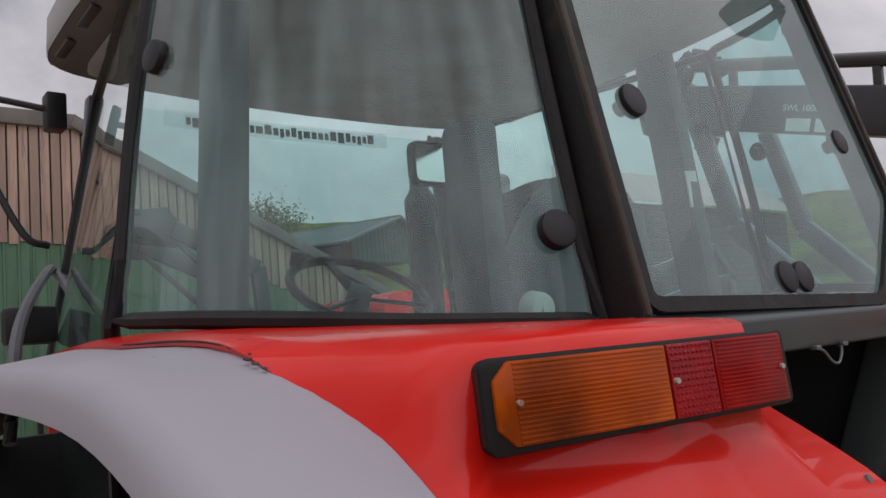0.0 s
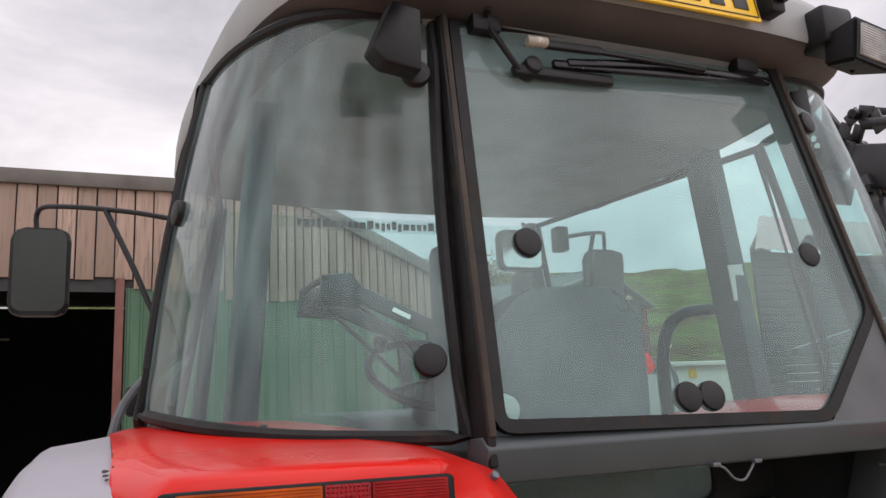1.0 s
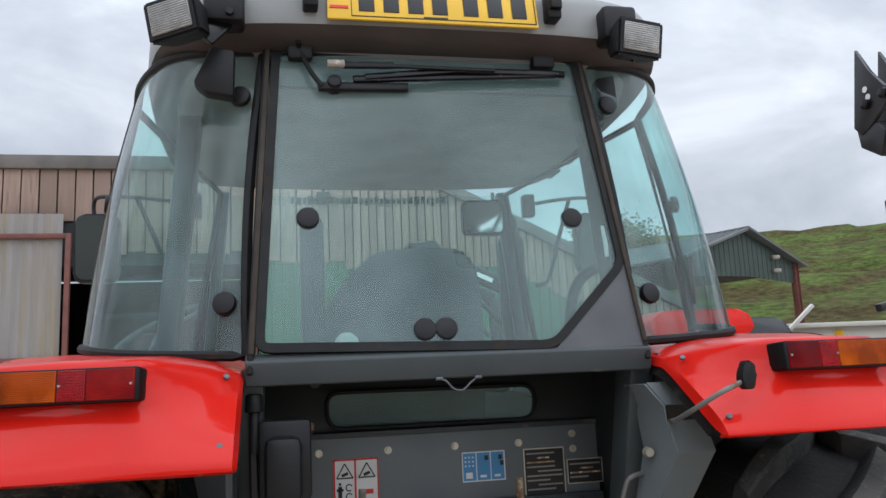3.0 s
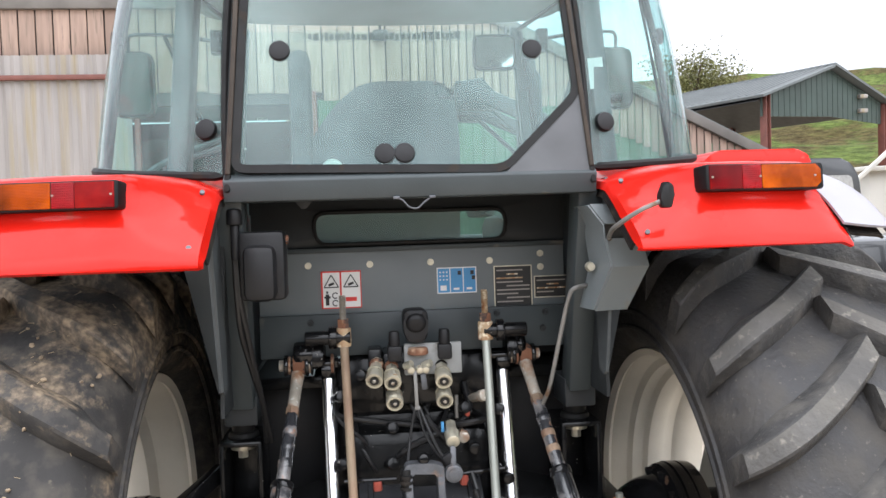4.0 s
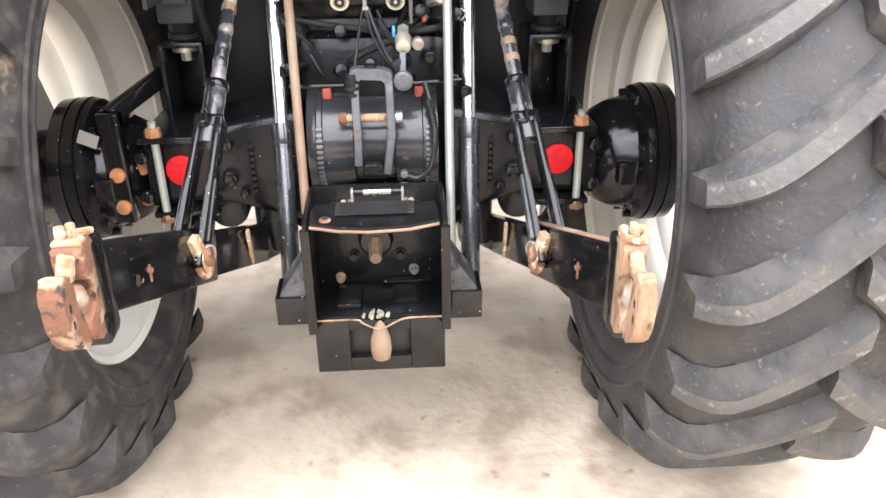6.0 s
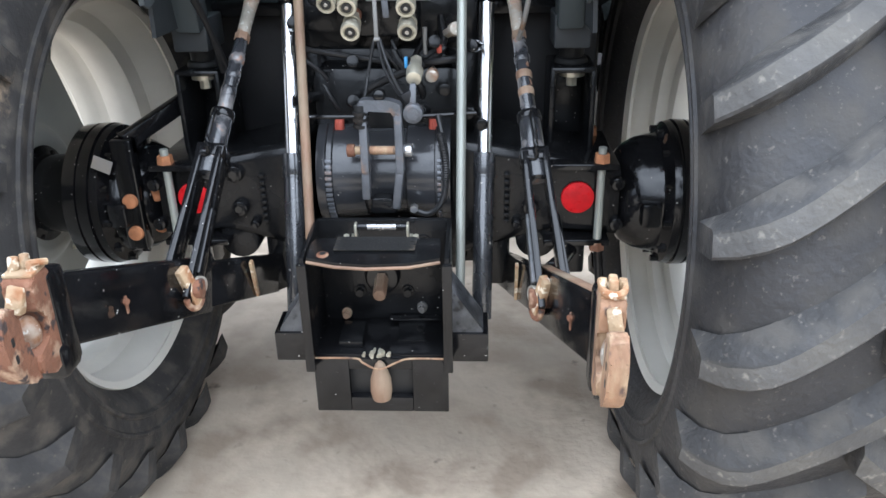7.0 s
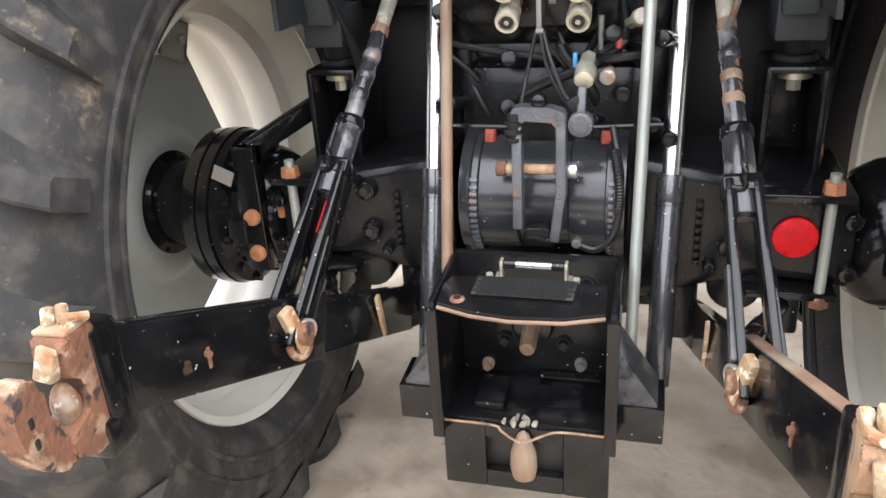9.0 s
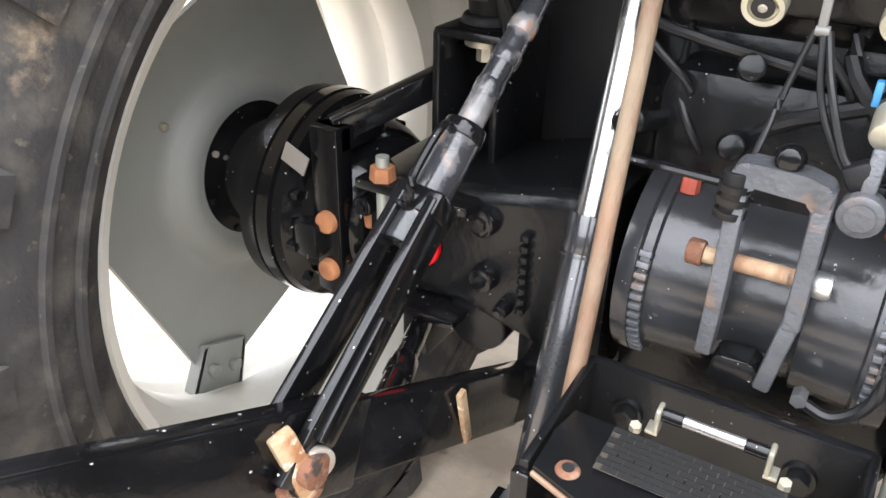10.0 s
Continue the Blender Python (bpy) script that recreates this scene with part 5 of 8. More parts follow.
prism(bm, rounded([(0.390, 2.440), (0.578, 2.440), (0.578, 2.596), (0.390, 2.596)], 0.03, 4), "y", 1.27, 1.30, 0.005)
inner_mirror = T("inner_mirror", bm, BLACKPL, "black framed interior mirror")
bm = B()
prism(bm, rounded([(0.402, 2.452), (0.566, 2.452), (0.566, 2.584), (0.402, 2.584)], 0.025, 4), "y", 1.265, 1.269)
T("mirror_glass", bm, MIRROR, parent=inner_mirror)
bm = B()
cyl(bm, (0.54, 1.30, 2.57), (0.56, 1.38, 2.65), 0.008)
T("mirror_stem", bm, BLACKPL, parent=inner_mirror)
bm = B()
bar(bm, (0.660, 0.366, 2.20), (0.652, 0.366, 2.30), 0.05, 0.003, (0, 1, 0), 0)
T("warning_label", bm, WHITEINK, "pale warning sticker on the cab pillar")
bm = B()
cyl(bm, (-0.207, 0.130, 1.936), (-0.207, 0.168, 1.940), 0.030, 0.034, 20, 0.008)
cyl(bm, (-0.207, 0.126, 1.936), (-0.207, 0.131, 1.936), 0.008, 0.008, 10)
T("seat_adjuster", bm, HUTWHITE, "pale round knob behind the seat")

# outside mirrors on tubes
for s in (-1, 1):
    mir = new("door_mirror")
    mir.parent = tractor
    mir["label"] = "black door mirror on a bent tube arm"
    c = Vector((s * 1.175, 1.72, 2.48))
    bm = B()
    prism(bm, rounded([(c.x - 0.095, c.z - 0.155), (c.x + 0.095, c.z - 0.155), (c.x + 0.095, c.z + 0.155), (c.x - 0.095, c.z + 0.155)], 0.045, 5), "y", c.y, c.y + 0.05, 0.015)
    part("mirror_shell", bm, BLACKPL, mir)
    bm = B()
    prism(bm, rounded([(c.x - 0.083, c.z - 0.142), (c.x + 0.083, c.z - 0.142), (c.x + 0.083, c.z + 0.142), (c.x - 0.083, c.z + 0.142)], 0.04, 5), "y", c.y - 0.004, c.y + 0.002)
    bmesh.ops.rotate(bm, cent=(c.x, c.y - 0.012, c.z), matrix=Matrix.Rotation(radians(6), 3, "X"), verts=bm.verts)
    bmesh.ops.translate(bm, vec=(0, -0.012, 0), verts=bm.verts)
    part("mirror_glass", bm, MIRROR, mir)
    bm = B()
    tube(bm, smooth_path([(s * 0.73, 1.38, 2.60), (s * 0.90, 1.45, 2.64), (s * 1.10, 1.62, 2.69), (s * 1.19, 1.735, 2.70), (s * 1.19, 1.745, 2.60)], 5), 0.009, 8)
    tube(bm, smooth_path([(s * 0.97, 1.50, 2.655), (s * 0.88, 1.44, 2.45), (s * 0.80, 1.38, 2.26), (s * 0.74, 1.38, 2.23)], 5), 0.010, 8)
    part("mirror_arm", bm, BLACKPL, mir)
    bm = B()
    box(bm, (s * 0.72 - 0.025, 1.34, 2.54), (s * 0.72 + 0.025, 1.40, 2.64), 0.006)
    part("arm_hinge", bm, BLACKPL, mir)
# grab tube by the left door and bonnet ahead
bm = B()
tube(bm, smooth_path([(-0.95, 0.74, 1.78), (-0.91, 0.86, 1.99), (-0.75, 1.36, 2.16), (-0.71, 1.46, 2.17), (-0.725, 1.30, 2.125), (-0.795, 0.88, 2.01), (-0.80, 0.82, 1.80)], 6), 0.012, 8)
T("door_handrail", bm, TRIM, "grey tubular handrail beside the door")
bm = B()
box(bm, (-0.90, 1.07, 1.965), (-0.79, 1.12, 2.05), 0.012)
T("side_lamp", bm, BLACKPL, "black side lamp on the handrail")
bm = B()
spin(bm, [(1.30, 0.045), (1.62, 0.046), (1.66, 0.066), (2.48, 0.066), (2.52, 0.040), (2.60, 0.036), (2.60, 0.030)], (0.722, 1.677, 0), "z", 28)
T("exhaust_stack", bm, BLACKPL, "black exhaust silencer beside the windscreen")
bm = B()
prism(bm, rounded([(-0.36, 1.10), (0.36, 1.10), (0.37, 1.62), (0.27, 1.76), (-0.27, 1.76), (-0.37, 1.62)], 0.08, 4), "y", 1.55, 3.5, 0.03)
T("bonnet", bm, RED, "red engine bonnet ahead of the cab")

bm = B()
box(bm, (-0.30, 1.40, 0.62), (0.30, 3.45, 1.14), 0.05)
T("engine_block", bm, BLACKMATT, "black engine and front chassis")
bm = B()
box(bm, (-0.78, 2.62, 0.52), (0.78, 2.82, 0.70), 0.04)
T("front_axle", bm, BLACKMATT)
for s in (-1, 1):
    fw = new("front_wheel")
    fw.parent = tractor
    fw.location = (s * 0.88, 2.72, 0.61)
    bm = B()
    spin(bm, [(-0.19, 0.36), (-0.20, 0.45), (-0.17, 0.56), (-0.10, 0.605), (0.10, 0.605), (0.17, 0.56), (0.20, 0.45), (0.19, 0.36)], (0, 0, 0), "x", 48, closed=True)
    part("tyre", bm, TYRE, fw, "black front tractor tyre")
    bm = B()
    spin(bm, [(-0.15, 0.36), (-0.05, 0.30), (-0.04, 0.10), (0.04, 0.10), (0.05, 0.30), (0.15, 0.36)], (0, 0, 0), "x", 40)
    part("rim", bm, RIMWHITE, fw)


# rear axle, gearbox and linkage ---------------------------------------
XM = 0.014        # the linkage's middle
bm = B()
box(bm, (XM - 0.27, 0.10, 0.60), (XM + 0.27, 1.45, 1.26), 0.05)
box(bm, (XM - 0.20, 0.02, 0.62), (XM + 0.20, 0.2, 1.20), 0.04)
T("gearbox_housing", bm, BLACKMATT, "black cast gearbox housing")
for s in (-1, 1):
    bm = B()
    box(bm, (s * 0.42 - 0.17, 0.32, 0.74), (s * 0.42 + 0.17, 0.95, 1.31), 0.04)
    T("fuel_tank", bm, BLACKPL, "black tank behind the axle")
bm = B()
box(bm, (XM - 0.24, 0.10, 1.20), (XM + 0.24, 0.50, 1.40), 0.04)
T("lift_housing", bm, BLACKMATT, "black cast lift housing")
for s in (-1, 1):
    # axle trumpet: tapering casting with ribs and raised bosses
    bm = B()
    rings = []
    for x, y0, y1, z0, z1 in ((0.20, -0.03, 0.30, 0.70, 1.02), (0.30, -0.035, 0.25, 0.735, 1.005), (0.43, -0.045, 0.21, 0.775, 0.985), (0.60, -0.045, 0.205, 0.76, 0.95)):
        pts = rounded([(y0, z0), (y1, z0), (y1, z1), (y0, z1)], 0.03, 3)
        rings.append([bm.verts.new((XM * 0.5 + s * x, y, z)) for y, z in pts])
    for a, b in zip(rings, rings[1:]):
        for i in range(len(a)):
            bm.faces.new((a[i], a[(i + 1) % len(a)], b[(i + 1) % len(a)], b[i]))
    bm.faces.new(rings[0])
    bm.faces.new(rings[-1][::-1])
    T("axle_housing", bm, BLACKMATT, "black cast rear axle housing")
    for x, z, r in ((0.385, 0.94, 0.026), (0.38, 0.845, 0.024), (0.345, 0.80, 0.014), (0.60, 0.91, 0.020), (0.602, 0.80, 0.020)):
        bm = B()
        cyl(bm, (s * x, -0.03, z), (s * x, -0.062, z), r, r * 0.85, 18, 0.004)
        cyl(bm, (s * x, -0.06, z), (s * x, -0.068, z), r * 0.45, seg=6)
        T("axle_boss", bm, BLACK)
    bm = B()
    box(bm, (s * 0.285 - 0.05, -0.02, 0.60), (s * 0.285 + 0.045, 0.16, 0.775), 0.02)
    cyl(bm, (s * 0.40, -0.03, 0.745), (s * 0.40, 0.12, 0.745), 0.055, seg=20, bevel=0.008)
    T("link_support", bm, BLACKMATT, "black cast lower link support")
    bm = B()
    for i in range(8):
        box(bm, (s * 0.318 - 0.006, -0.052, 0.80 + i * 0.018), (s * 0.318 + 0.008, -0.036, 0.811 + i * 0.018), 0.002)
    T("cast_lettering", bm, BLACKMATT)
    # clamp plates, studs and nuts over the axle
    bm = B()
    box(bm, (s * 0.495 - 0.10, -0.085, 0.955), (s * 0.495 + 0.10, 0.22, 0.972), 0.004)
    T("clamp_plate", bm, BLACK, "black axle clamp plate")
    bm = B()
    box(bm, (s * 0.50 - 0.085, -0.080, 0.748), (s * 0.50 + 0.085, 0.20, 0.765), 0.004)
    T("clamp_plate", bm, BLACK)
    for y, mt in ((-0.066, ZINCROD), (0.18, BLACKMATT)):
        bm = B()
        cyl(bm, (s * 0.554, y, 0.735), (s * 0.554, y, 1.01), 0.0105, seg=12)
        T("clamp_stud", bm, mt, "pale zinc clamp stud" if mt is ZINCROD else "")
        for z in (0.972, 0.734):
            bm = B()
            cyl(bm, (s * 0.554, y, z), (s * 0.554, y, z + 0.022), 0.021, 0.019, 6)
            T("clamp_nut", bm, OLDBOLT if z > 0.9 else RUST, "rusty clamp nut")
    # red reflector
    bm = B()
    cyl(bm, (s * 0.5, -0.046, 0.872), (s * 0.5, -0.056, 0.872), 0.043, 0.042, 40, 0.003)
    T("reflector", bm, REFLEX, "round red reflector on the axle")
    # planetary hub drum
    bm = B()
    c = (0, AX_Y, AX_Z + 0.004)
    spin(bm, [(s * 0.60, 0.085), (s * 0.625, 0.128), (s * 0.665, 0.150), (s * 0.715, 0.162), (s * 0.735, 0.190), (s * 0.752, 0.194), (s * 0.754, 0.189), (s * 0.758, 0.189), (s * 0.760, 0.196), (s * 0.785, 0.196), (s * 0.787, 0.190), (s * 0.791, 0.190), (s * 0.793, 0.195), (s * 0.826, 0.192), (s * 0.840, 0.165), (s * 0.848, 0.112), (s * 0.965, 0.108), (s * 0.970, 0.134), (s * 0.985, 0.134)], c, "x", 48)
    T("hub_reduction", bm, BLACK, "glossy black planetary hub")
    for k in range(12):
        t = 2 * math.pi * k / 12 + 0.1
        bm = B()
        p = (s * 0.712, AX_Y + 0.176 * math.cos(t), AX_Z + 0.176 * math.sin(t))
        cyl(bm, p, (s * 0.740, p[1], p[2]), 0.010, seg=6)
        T("hub_bolt", bm, BLACK)
    bm = B()
    box(bm, (s * 0.688 - 0.03, -0.10, AX_Z - 0.03), (s * 0.688 + 0.02, -0.055, AX_Z + 0.035), 0.008)
    T("brake_port", bm, BLACKMATT)
    # U bracket under the cab mount
    for x0 in (0.436, 0.540):
        bm = B()
        box(bm, (s * x0 - 0.007, 0.06, 0.94), (s * x0 + 0.007, 0.24, 1.176), 0.004)
        T("bracket_side", bm, BLACKMATT)
    bm = B()
    box(bm, (s * 0.488 - 0.059, 0.06, 1.166), (s * 0.488 + 0.059, 0.24, 1.182), 0.007)
    T("mount_bracket", bm, BLACKMATT, "black bent cab mounting bracket")
    bm = B()
    box(bm, (s * 0.488 - 0.05, 0.22, 0.94), (s * 0.488 + 0.05, 0.24, 1.17), 0.003)
    T("bracket_back", bm, BLACKMATT)
    bm = B()
    cyl(bm, (s * 0.487, 0.13, 1.182), (s * 0.487, 0.13, 1.24), 0.03, 0.036, 18, 0.006)
    cyl(bm, (s * 0.487, 0.13, 1.182), (s * 0.487, 0.13, 1.198), 0.045, 0.04, 18, 0.004)
    T("rubber_mount", bm, RUBBER)
    bm = B()
    cyl(bm, (s * 0.490, 0.13, 1.148), (s * 0.490, 0.13, 1.166), 0.034, 0.034, 18)
    cyl(bm, (s * 0.490, 0.13, 1.122), (s * 0.490, 0.13, 1.148), 0.015, seg=6)
    T("mount_washer", bm, ZINC)
    # lift arm, cross pin and collars
    bm = B()
    bar(bm, (s * 0.27 + XM, 0.44, 1.34), (s * 0.285 + XM, 0.07, 1.415), 0.05, 0.075, bevel=0.015)
    cyl(bm, (s * 0.292 + XM, 0.105, 1.412), (s * 0.335, 0.105, 1.412), 0.040, 0.036, 20, 0.010)
    cyl(bm, (s * 0.215 + XM, 0.095, 1.384), (s * 0.372, 0.095, 1.384), 0.013, seg=16)
    T("lift_arm", bm, BLACK, "black lift arm with rust")
    bm = B()
    cyl(bm, (XM + s * 0.185, 0.02, 1.468), (XM + s * 0.31, 0.02, 1.468), 0.020, 0.020, 18, 0.004)
    T("cross_pin", bm, BLACKMATT)
    bm = B()
    cyl(bm, (XM + s * 0.222, 0.02, 1.468), (XM + s * 0.245, 0.02, 1.468), 0.031, 0.031, 18, 0.004)
    T("pin_collar", bm, BLACK)
    for x0, x1, r, mt in ((0.362, 0.376, 0.016, DULLZINC), (0.350, 0.361, 0.030, BLACK), (0.343, 0.349, 0.026, RUST), (0.303, 0.310, 0.029, RUST), (0.293, 0.302, 0.033, BLACK), (0.287, 0.292, 0.025, DULLZINC), (0.281, 0.286, 0.031, BLACK), (0.222, 0.230, 0.028, RUST), (0.208, 0.221, 0.017, BLACK)):
        bm = B()
        cyl(bm, (s * x0, 0.094, 1.384), (s * x1, 0.094, 1.384), r, r, 6 if r < 0.018 else 20, 0.002)
        T("link_washer", bm, mt)
    # lift rod: upper eye, screw, barrel, fork
    top_p, low_p = Vector((0.004 + s * 0.326, 0.10, 1.374)), Vector((0.006 + s * 0.396, -0.490, 0.832 if s < 0 else 0.812))
    q1 = top_p.lerp(low_p, 0.185)
    q2 = top_p.lerp(low_p, 0.45)
    q3 = top_p.lerp(low_p, 0.66)
    rod = new("lift_rod")
    rod.parent = tractor
    rod["label"] = "black adjustable lift rod with chipped paint"
    bm = B()
    cyl(bm, top_p + Vector((-0.015, 0, 0.01)), top_p + Vector((0.015, 0, 0.01)), 0.031, seg=20, bevel=0.005)
    part("rod_eye", bm, RUST, rod, "brown rusty rod eye")
    bm = B()
    cyl(bm, top_p.lerp(q1, 0.12), top_p.lerp(q1, 0.42), 0.019, 0.0165, 16, 0.002)
    cyl(bm, top_p.lerp(q1, 0.40), q1, 0.0165, 0.0155, 16, 0.002)
    part("rod_neck", bm, DULLZINC, rod, "rust-flecked zinc rod end")
    bm = B()
    cyl(bm, q1.lerp(q2, -0.06), q1.lerp(q2, 0.05), 0.0185, 0.0185, 6, 0.002)
    part("lock_nut", bm, RUSTROD, rod)
    bm = B()
    cyl(bm, q1.lerp(q2, 0.03), q2, 0.0165, 0.018, 16, 0.002)
    cyl(bm, q2, q3, 0.026, 0.026, 18, 0.004)
    part("rod_barrel", bm, WORNBARREL, rod)
    bm = B()
    cyl(bm, q2, q2.lerp(q3, 0.12), 0.029, 0.029, 18, 0.003)
    part("barrel_collar", bm, BLACK, rod)
    for f in (0.30, 0.52, 0.74):
        bm = B()
        c_ = q1.lerp(q2, f)
        cyl(bm, c_ - (q2 - q1) * 0.05, c_ + (q2 - q1) * 0.05, 0.0195, 0.0185, 14, 0.003)
        part("rod_boss", bm, RUSTROD if f > 0.5 and s > 0 else WORNBARREL, rod)
    u = Vector((1, 0, 0))
    dirn = (low_p - top_p).normalized()
    side = dirn.cross(u).normalized()
    bm = B()
    tube(bm, smooth_path([q2 + side * 0.026 + dirn * 0.02, q2 + side * 0.050 + dirn * 0.03, q2.lerp(q3, 0.6) + side * 0.052, q2.lerp(q3, 0.75) + side * 0.030, q2.lerp(q3, 0.75) + side * 0.026 - u * 0.02], 5), 0.0055, 8)
    part("turning_handle", bm, BLACKMATT, rod)
    for k in (-1, 1):
        bm = B()
        bar(bm, q3 + u * k * 0.022 - dirn * 0.06, low_p + u * k * 0.027 + dirn * 0.03, 0.014, 0.062, (0, -0.6, 0.5), 0.003)
        part("fork_leg", bm, BLACK, rod)
        bm = B()
        bar(bm, q3 + u * k * 0.032 + dirn * 0.09, low_p + u * k * 0.037 - dirn * 0.03, 0.009, 0.034, (0, -0.6, 0.5), 0.002)
        part("fork_guide", bm, SCUFFED if k < 0 else BLACK, rod)
    bm = B()
    bar(bm, q3 - dirn * 0.072, q3 - dirn * 0.040, 0.066, 0.058, (0, -0.6, 0.5), 0.006)
    part("fork_head", bm, BLACK, rod)
    bm = B()
    cyl(bm, low_p - u * 0.050, low_p + u * 0.050, 0.022, seg=16, bevel=0.003)
    part("fork_pin", bm, RUST, rod)
    bm = B()
    d = Vector((-s, -0.40, 0.10)).normalized()
    face = Matrix.Translation(low_p + d * 0.034) @ d.to_track_quat("-Y", "Z").to_matrix().to_4x4()
    box(bm, (-0.014, -0.006, -0.036), (0.015, 0.012, 0.056), 0.003, face @ Matrix.Rotation(radians(s * 16), 4, "Y"))
    part("lock_plate", bm, PALERUST, rod, "pale plated lock plate")
    bm = B()
    tube(bm, [face @ Vector((0.024 * math.cos(t), -0.002, 0.030 * math.sin(t) - 0.012)) for t in [math.pi * (1.0 + 0.1 * k) for k in range(11)]], 0.007, 8)
    part("pin_loop", bm, RUST, rod)
    bm = B()
    cyl(bm, face @ Vector((-s * 0.022, -0.006, 0.0)), face @ Vector((-s * 0.022, 0.006, 0.0)), 0.021, 0.020, 20, 0.002)
    cyl(bm, face @ Vector((-s * 0.022, 0.006, 0.0)), face @ Vector((-s * 0.022, 0.024, 0.0)), 0.014, 0.013, 16, 0.003)
    part("pin_lock", bm, DULLZINC, rod, "rusty plated pin end")
    # assist cylinder
    ct, cm, cb = Vector((XM + s * 0.253, 0.115, 1.365)), Vector((XM + s * 0.247, -0.025, 0.985)), Vector((XM + s * 0.240, -0.175, 0.585))
    ram = new("lift_cylinder")
    ram.parent = tractor
    ram["label"] = "hydraulic lift cylinder with chrome rod and black barrel"
    bm = B()
    cyl(bm, ct + (ct - cm).normalized() * -0.02, cm, 0.0200, seg=20)
    part("chrome_rod", bm, CHROME, ram, "bright chrome piston rod")
    bm = B()
    cyl(bm, cm, cb, 0.0255, 0.0255, 20, 0.002)
    cyl(bm, cm, cm + (cb - cm).normalized() * 0.055, 0.028, 0.028, 20, 0.002)
    cyl(bm, cm + (cb - cm).normalized() * 0.057, cm + (cb - cm).normalized() * 0.061, 0.029, 0.029, 20)
    part("barrel", bm, GLOSSBLACK, ram)
    bm = B()
    cyl(bm, ct + Vector((-0.02, -0.008, 0)), ct + Vector((0.02, -0.008, 0)), 0.030, seg=18, bevel=0.004)
    part("rod_clevis", bm, BLACK, ram)
    # pick-up hitch release rod: rusty on one side, zinc on the other
    rt, rb = Vector((-0.190, 0.022, 1.468)) if s < 0 else Vector((0.207, 0.022, 1.468)), Vector((-0.168, -0.20, 0.80)) if s < 0 else Vector((0.200, -0.20, 0.66))
    link = new("hitch_rod")
    link.parent = tractor
    link["label"] = "brown rusty hitch lift rod" if s < 0 else "dull zinc hitch lift rod"
    bm = B()
    cyl(bm, rt, rb, 0.0118, seg=14)
    part("rod", bm, RUSTROD if s < 0 else ZINCROD, link)
    bm = B()
    cyl(bm, rt, rt + Vector((0, 0.006, 0.115)), 0.0085, seg=12)
    for i in range(20):
        z = 0.035 + i * 0.004
        spin(bm, [(z - 0.0012, 0.0085), (z, 0.0100), (z + 0.0012, 0.0085)], rt, "z", 12)
    part("thread", bm, DULLZINC if s < 0 else PALERUST, link)
    bm = B()
    cyl(bm, rt + Vector((0, 0, -0.026)), rt + Vector((0, 0, 0.026)), 0.021, 0.021, 18, 0.003)
    part("eye_block", bm, PALERUST, link)
    bm = B()
    cyl(bm, rt + Vector((0, 0, 0.026)), rt + Vector((0, 0, 0.05)), 0.017, 0.017, 6)
    part("nut", bm, RUST, link)
    # lower link arm
    a0, a1, a2 = Vector((XM + s * 0.290, 0.12, 0.60)), Vector((XM + s * 0.322, -0.05, 0.655)), Vector((XM + s * (0.470 if s < 0 else 0.443), -0.86, 0.978 if s < 0 else 0.940))
    arm = new("lower_link")
    arm.parent = tractor
    arm["label"] = "black lower link arm with a rusty quick hook"
    bm = B()
    dv = (a2 - a1).normalized()
    up = Vector((0, 0.40, 1)).normalized()
    bar(bm, a1, a1.lerp(a2, 0.55), 0.030, 0.105, up, 0.006)
    bar(bm, a1.lerp(a2, 0.42), a2, 0.032, 0.125, up, 0.006)
    bar(bm, a0, a1 + dv * 0.02, 0.030, 0.10, up, 0.006)
    part("arm_bar", bm, BLACK, arm)
    bm = B()
    bar(bm, a1.lerp(a2, 0.18) + Vector((-s * 0.018, 0, -0.05)), a1.lerp(a2, 0.18) + Vector((-s * 0.018, -0.025, 0.055)), 0.008, 0.016, (0, 1, 0), 0.001)
    part("wear_strip", bm, PALERUST, arm)
    p_ = a1.lerp(a2, 0.79)
    bm = B()
    cyl(bm, p_ + Vector((-s * 0.012, -0.004, 0)), p_ + Vector((-s * 0.022, -0.008, 0)), 0.007, 0.006, 8)
    box(bm, (-0.002, -0.004, -0.018), (0.002, 0.004, 0.018), 0.0015, Matrix.Translation(p_ + Vector((-s * 0.017, -0.004, -0.008))))
    part("arm_plug", bm, RUST, arm)
    bm = B()
    bar(bm, a1.lerp(a2, 0.46) + up * 0.062, a1.lerp(a2, 0.97) + up * 0.062, 0.024, 0.004, up, 0.001)
    part("arm_edge", bm, RUSTROD if s > 0 else BLACK, arm, "brown worn upper edge" if s > 0 else "")
    # quick hook: a post behind the socket, a claw lip, a pale latch between them
    zb = -0.003 if s < 0 else -0.034
    tilt = Matrix.Translation((0.006 + s * (0.449 if s < 0 else 0.441), -0.838, zb)) @ Matrix.Rotation(s * radians(-2.5), 4, "Z") @ Matrix.Translation((0, 0.85, 0)) @ Matrix.Diagonal((1.0 if s < 0 else 0.82, 1.0, 1.0, 1.0))

    def hook_part(name, bm, material, label=""):
        bmesh.ops.transform(bm, matrix=tilt, verts=bm.verts)
        return part(name, bm, material, arm, label)
    bm = B()
    prism(bm, rounded([(-0.905, 0.915), (-0.905, 1.082), (-0.955, 1.084), (-0.962, 1.070), (-0.958, 1.030), (-0.942, 1.020), (-0.942, 0.985), (-0.958, 0.975), (-0.985, 0.965), (-0.990, 0.940), (-0.955, 0.918)], 0.008, 3), "x", -0.024, 0.024, 0.005)
